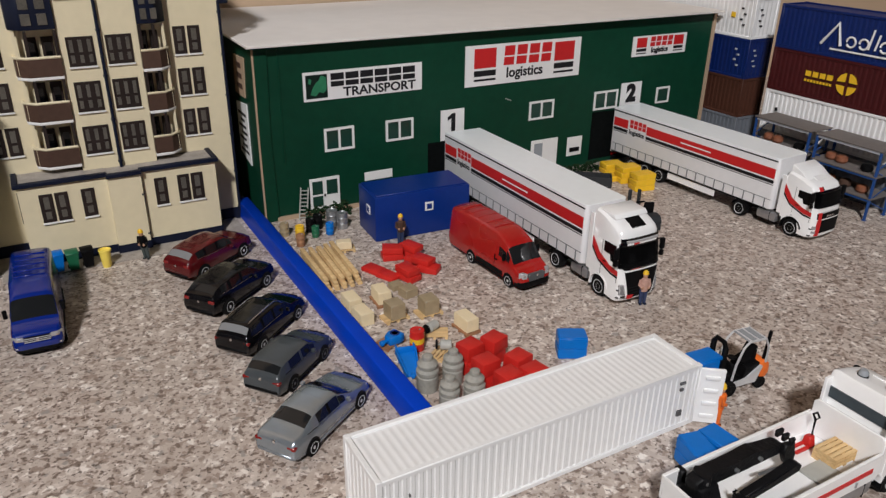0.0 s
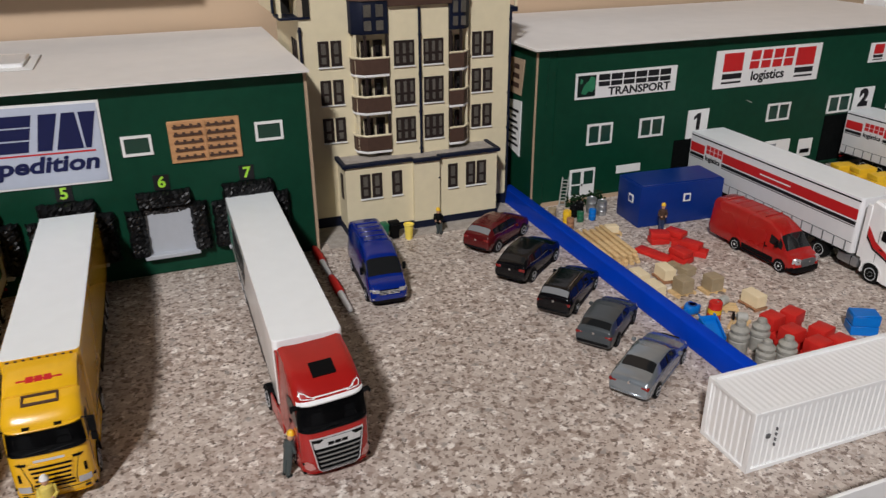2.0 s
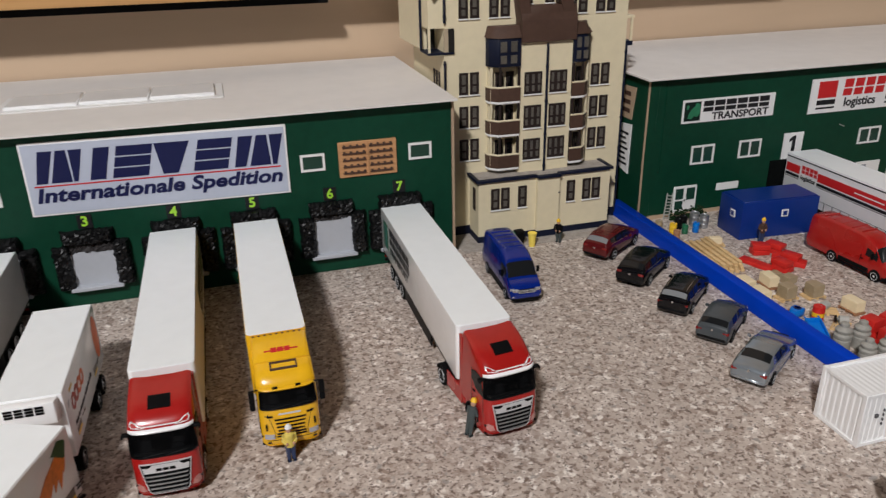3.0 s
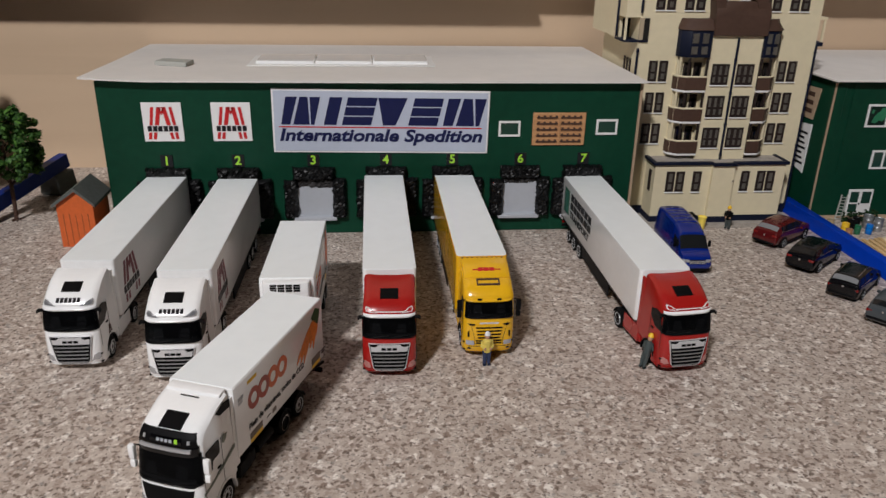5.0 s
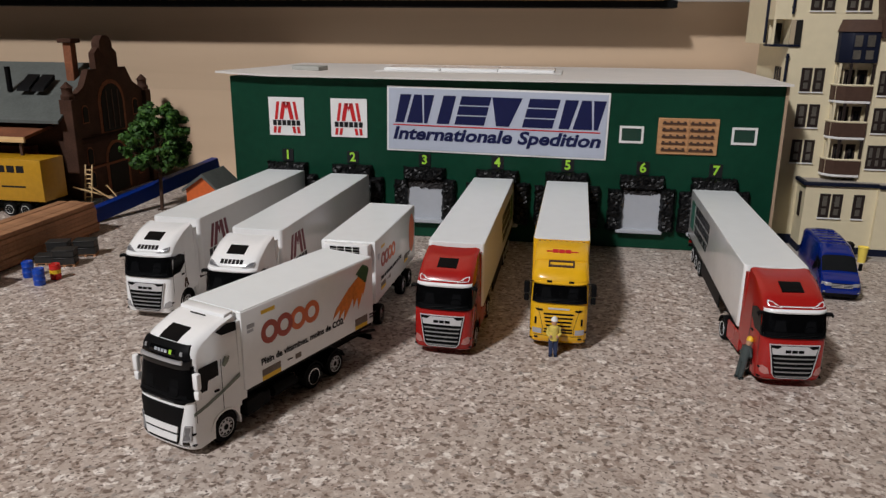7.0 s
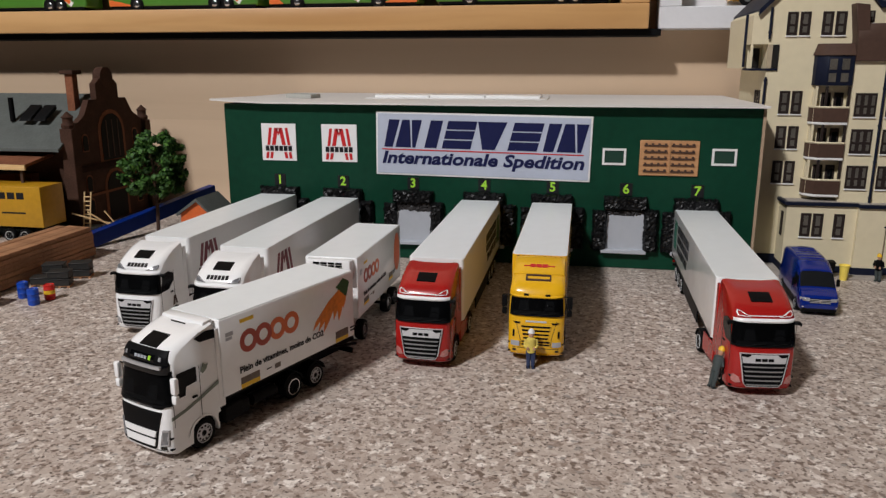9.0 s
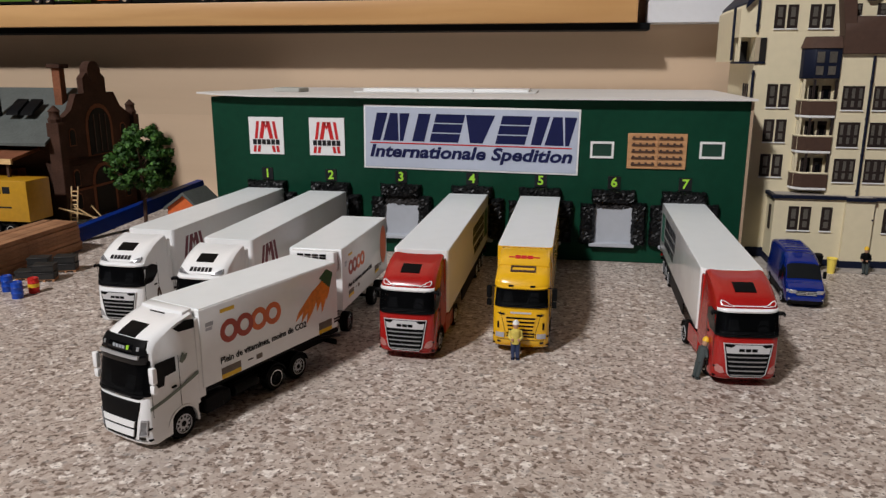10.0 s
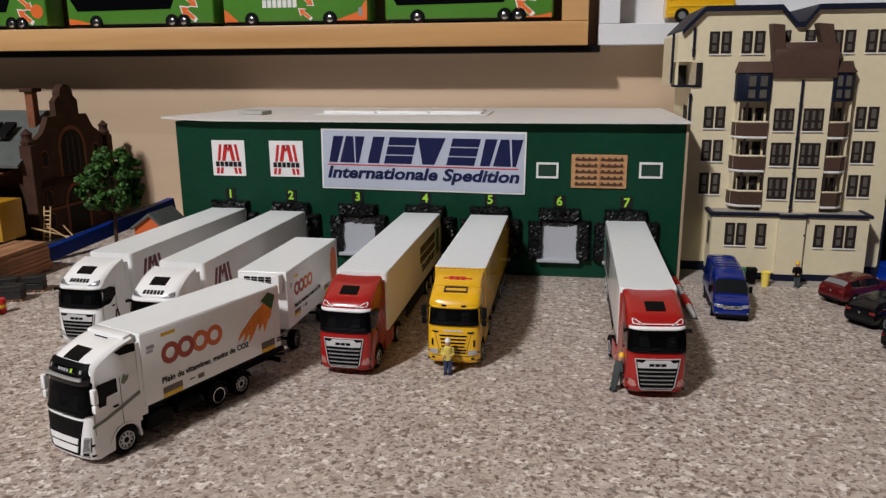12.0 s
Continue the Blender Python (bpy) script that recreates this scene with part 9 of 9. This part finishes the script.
M_FOLIAGE = bpy.data.materials.new("leaf_flock")
M_FOLIAGE.use_nodes = True
_n, _l = M_FOLIAGE.node_tree.nodes, M_FOLIAGE.node_tree.links
_g = _n.new("ShaderNodeNewGeometry")
_r = ramp_of(_n, [(0.0, (0.010, 0.040, 0.005)), (0.5, (0.030, 0.100, 0.010)), (1.0, (0.075, 0.19, 0.020))])
_l.new(_g.outputs["Random Per Island"], _r.inputs[0])
_l.new(_r.outputs[0], _n["Principled BSDF"].inputs["Base Color"])
_n["Principled BSDF"].inputs["Roughness"].default_value = 0.7
tree(-0.4975, 0.5200, 100, 1, 63, 27, 4)

# orange hut
hut = thing("hut", pose(-0.4395, 0.4600, 0), "orange wooden hut with a grey gable roof", "hut")
M_HUTOR = mat("orange_boards", (0.62, 0.12, 0.025), 0.55, var=0.15, scale=400)
part("wall", prism(B(), [(0, 0), (26, 0), (26, 34), (15, 44), (0, 34)], 0, 34, "y"), M_HUTOR, hut, k=MM)
for pts in ([(-2.4, 31.8), (-2.4, 34), (15, 46.6), (15, 44)], [(28.4, 31.8), (28.4, 34), (15, 46.6), (15, 44)]):
    part("roof", prism(B(), pts, -2.5, 36, "y"), M_SLATE, hut, k=MM)
for i in range(5):
    part("board_joint", box(B(), 4 + i * 4.4, 4.3 + i * 4.4, -0.25, 0.1, 0.5, 26), M_BRICKL, hut, k=MM)

# sawn timber
for lvl in range(7):
    for c in range(4):
        bm = box(B(), 0, 7.2, 0, 142, 0, 3.1, 0.25)
        solid("timber_board", bm, M_BROWNWOOD, pose(-0.5365 + c * 0.0076 + random.uniform(-0.0006, 0.0006), 0.2990 + random.uniform(-0.0015, 0.0015), 0.0012 + lvl * 0.0033), "brown sawn board in a timber stack", "board", "timber stack")
for y in (0.315, 0.37, 0.425):
    solid("bearer", box(B(), -16, 16, -2, 2, 0, 1.3), M_BROWNWOOD, pose(-0.5215, y, 0), "short brown bearer under the timber", "bearer", "bearers")
# black crates on pallets
M_BLACKBOX = mat("matt_black_plastic", (0.016, 0.015, 0.014), 0.6, var=0.3)
for x, y, n in ((-0.4770, 0.3830, 2), (-0.4905, 0.3600, 1), (-0.4760, 0.3590, 2), (-0.4930, 0.3760, 2)):
    pallet(pose(x, y, 0, 0, 0, 20), 1.0, True, "dark brown wooden pallet under black crates")
    for i in range(n):
        t = thing("black_crate", pose(x, y, 0.0017 + i * 0.0052, 0, 0, 20), "matt black flat plastic crate", "crate", "black crates")
        part("tub", box(B(), -7, 7, -5, 5, 0, 4.6, 0.5), M_BLACKBOX, t, k=MM)
        part("rim", box(B(), -7.4, 7.4, -5.4, 5.4, 4.2, 5.0, 0.3), M_BLACKBOX, t, k=MM)
M_DRUMBLUE = mat("mid_blue_plastic", (0.006, 0.06, 0.42), 0.4)
drum(-0.4835, 0.3320, M_DRUMBLUE, "glossy blue plastic drum", 1.05)
drum(-0.4665, 0.3200, M_DRUMBLUE, "glossy blue plastic drum", 1.05)
drum(-0.4640, 0.3320, M_RED, "red drum with a yellow band", 1.0, M_YEL)
t = thing("tank", pose(-0.5020, 0.3080, 0), "dark green rounded metal tank", "tank")
part("body", box(B(), -14, 14, -8, 8, 1, 17, 4, 3), mat("dark_green_paint", (0.012, 0.05, 0.032), 0.5), t, k=MM)
for s in (-1, 1):
    part("saddle", box(B(), s * 8 - 1, s * 8 + 1, -7, 7, 0, 3), M_DARK, t, k=MM)
# yellow swap-body trailer
# yellow paint darkened: the dimmer light at this end put into its colour
M_YELDIM = mat("dimmed_yellow_paint", (0.50, 0.26, 0.010), 0.4, var=0.12)
t = thing("box_trailer", pose(-0.6440, 0.4870, 0, 0, 0, 90), "yellow box trailer with a dark name bar", "trailer")
bx = part("box_body", box(B(), -1.28, 1.28, -6.0, 6.1, 1.2, 4.25, 0.04, 2), M_YELDIM, t)
for i in range(6):
    part("name_block", box(B(), -1.30, -1.27, -4.6 + i * 0.78, -4.0 + i * 0.78, 3.3, 3.8), M_SIGNDARK, bx)
part("print_bar", box(B(), -1.30, -1.27, -4.6, -2.6, 2.2, 2.32), M_SIGNDARK, bx)
part("chassis_frame", box(B(), -0.5, 0.5, -5.6, 5.8, 0.85, 1.2), M_DARK, t)
for y in (-4.2, -2.9, 4.0):
    for s in (-1, 1):
        wheel(t, s * 1.02, y, 0.5, 0.4, M_WHITE, out=s)
    part("axle", cyl(B(), (-0.95, y, 0.5), 0.09, 1.9, "x", 8), M_DARK, t)

# ---- display shelf above, with model coaches ----
M_WHITEUNIT = mat("white_melamine", (0.72, 0.72, 0.74), 0.4, var=0.03)
# back panel in dark brown: the shelf's inner shade put into its colour
M_BACKSHADE = mat("shelf_inner_shade", (0.10, 0.07, 0.05), 0.7, var=0.2)
sh = thing("shelf_unit", None, "pine-edged display shelf fixed above the worktop", "shelf")
part("board", box(B(), -1250, -71.6, 625, 671, 181, 202.5, 0.8, 2), M_SHELFWOOD, sh, k=MM)
part("upright", box(B(), -96, -71.6, 626.5, 671, 202.7, 420, 0.5), M_SHELFWOOD, sh, k=MM)
part("back_panel", box(B(), -1250, -96.2, 668, 671, 202.7, 420), M_BACKSHADE, sh, k=MM)
part("top_board", box(B(), -1250, -71.6, 626, 671, 420.2, 440), M_SHELFWOOD, sh, k=MM)
part("under_strip", box(B(), -1250, -60, 632, 671, 175, 180.8), M_DARK, sh, k=MM)
un = thing("shelf_unit", None, "white box shelf beside the pine one", "shelf")
part("board", box(B(), -62, 400, 637, 671, 181, 200, 0.6), M_WHITEUNIT, un, k=MM)
part("upright", box(B(), -62, -43, 637.5, 671, 200.2, 420, 0.5), M_WHITEUNIT, un, k=MM)
part("back_panel", box(B(), -43, 400, 668, 671, 200.2, 420), M_WHITEUNIT, un, k=MM)
part("top_board", box(B(), -62, 400, 637, 671, 420.2, 436), M_WHITEUNIT, un, k=MM)
M_COACH = mat("lime_green_paint", (0.075, 0.24, 0.028), 0.3, var=0.06, coat=0.5)


def coach(x0, x1, label, name_bar=False, tail=False, low=False):
    """Model coach seen from its side; local x along the shelf."""
    t = thing("coach", pose(x0, 0.6335, 0.2026), label, "coach", "coaches")
    L = (x1 - x0) * 1000
    body = part("body", box(B(), 0, L, 0, 29, 3.2, 45, 2.4, 3), M_COACH, t, k=MM)
    part("skirt", box(B(), 3, L - 3, 0.6, 28.4, 2.0, 4), M_DARK, t, k=MM)
    part("window_band", prism(B(), [(6 if not name_bar else 2, 40), (L - (36 if not name_bar else 60), 40), (L - (46 if not name_bar else 70), 18), (12, 17), (4, 30)] if not name_bar else [(2, 42), (L - 4, 42), (L - 4, 30), (2, 30)], -0.35, 0.6, "y"), M_GLASS, body, k=MM)
    axles = (L * 0.20, L * 0.72, L * 0.80) if not name_bar else (L * 0.20, L * 0.74)
    for x in axles:
        part("wheel_arch", turned(B(), [(7.2, 0), (7.2, 2)], (x, -0.5, 5.8), "y", 20), M_DARK, body, k=MM)
        w = part("wheel", turned(B(), [(3, 0), (5.4, 0), (5.7, 1.2), (5.7, 4.5), (5.4, 5)], (0, 0, 0), "y", 20), M_RUBBER, t, k=MM, at=pose(x * MM, -0.0012, 0.0057))
        part("rim", turned(B(), [(2.6, -0.5), (3.2, -0.2), (3.2, 0.6)], (0, 0, 0), "y", 14), M_CHROME, w, k=MM)

    def arrow(cx, cz, k, ang):
        a = radians(ang)
        pts = [(-9, -1.6), (0, -1.6), (0, -4), (6, 0), (0, 4), (0, 1.6), (-9, 1.6)]
        p = [(cx + k * (x * math.cos(a) - z * math.sin(a)), cz + k * (x * math.sin(a) + z * math.cos(a))) for x, z in pts]
        big = [(cx + (q[0] - cx) * 1.28, cz + (q[1] - cz) * 1.28) for q in p]
        part("arrow_edge", prism(B(), big, -0.35, 0.3, "y"), M_PAPER, body, k=MM)
        part("arrow", prism(B(), p, -0.6, 0.2, "y"), M_ORANGE, body, k=MM)
    if name_bar:
        bm = B()
        for i in range(7):
            box(bm, L * 0.28 + i * 5.2, L * 0.28 + i * 5.2 + 4, -0.5, 0.2, 17, 24)
        part("name_block", bm, M_PAPER, body, k=MM)
        arrow(L * 0.60, 22, 0.9, -38)
        arrow(L * 0.56, 12, 0.9, 142)
        part("orange_patch", prism(B(), [(1.5, 4), (16, 4), (6, 13), (1.5, 16)], -0.45, 0.3, "y"), M_ORANGE, body, k=MM)
        part("orange_patch", prism(B(), [(L - 34, 4), (L - 1.5, 4), (L - 1.5, 24), (L - 10, 12)], -0.45, 0.3, "y"), M_ORANGE, body, k=MM)
        part("front_lamp", box(B(), L - 10, L - 6, -0.6, 0.3, 8, 16, 0.2), M_LENS, body, k=MM)
    else:
        arrow(L * 0.86, 24, 1.1, -40)
        arrow(L * 0.82, 15, 1.2, 140)
        if low:
            part("orange_disc", turned(B(), [(7, -0.5), (7, 0.4)], (L * 0.93, 0, 18), "y", 20), M_ORANGE, body, k=MM)
        part("orange_patch", prism(B(), [(L - 40, 4), (L - 1.5, 4), (L - 1.5, 8), (L - 12, 6)] if tail else [(2, 4), (30, 4), (14, 8), (2, 10)], -0.45, 0.3, "y"), M_ORANGE, body, k=MM)
    return t


coach(-0.7700, -0.6240, "green model coach with an orange disc", low=True)
coach(-0.6000, -0.4390, "green double-deck model coach with orange arrows")
coach(-0.4290, -0.2800, "green model coach with a white name bar", name_bar=True)
coach(-0.2640, -0.1040, "green model coach with orange tail and arrows", tail=True)
t = thing("model_lorry", pose(-0.0020, 0.6420, 0.2002), "old yellow model lorry on the white shelf", "lorry")
part("body", box(B(), 0, 60, 0, 24, 5, 26, 1, 2), M_YELP, t, k=MM)
for i in range(3):
    part("side_rib", box(B(), 2, 58, -0.7, 0.2, 8 + i * 6, 9.6 + i * 6), M_YEL, t, k=MM)
for x in (14, 46):
    w = part("wheel", turned(B(), [(3, 0), (6, 0), (6.4, 1.2), (6.4, 4), (6, 5)], (0, 0, 0), "y", 20), M_RUBBER, t, k=MM, at=pose(x * MM, -0.002, 0.0064))
    part("rim", turned(B(), [(3, -0.5), (3.6, 0.4)], (0, 0, 0), "y", 14), M_STEEL, w, k=MM)
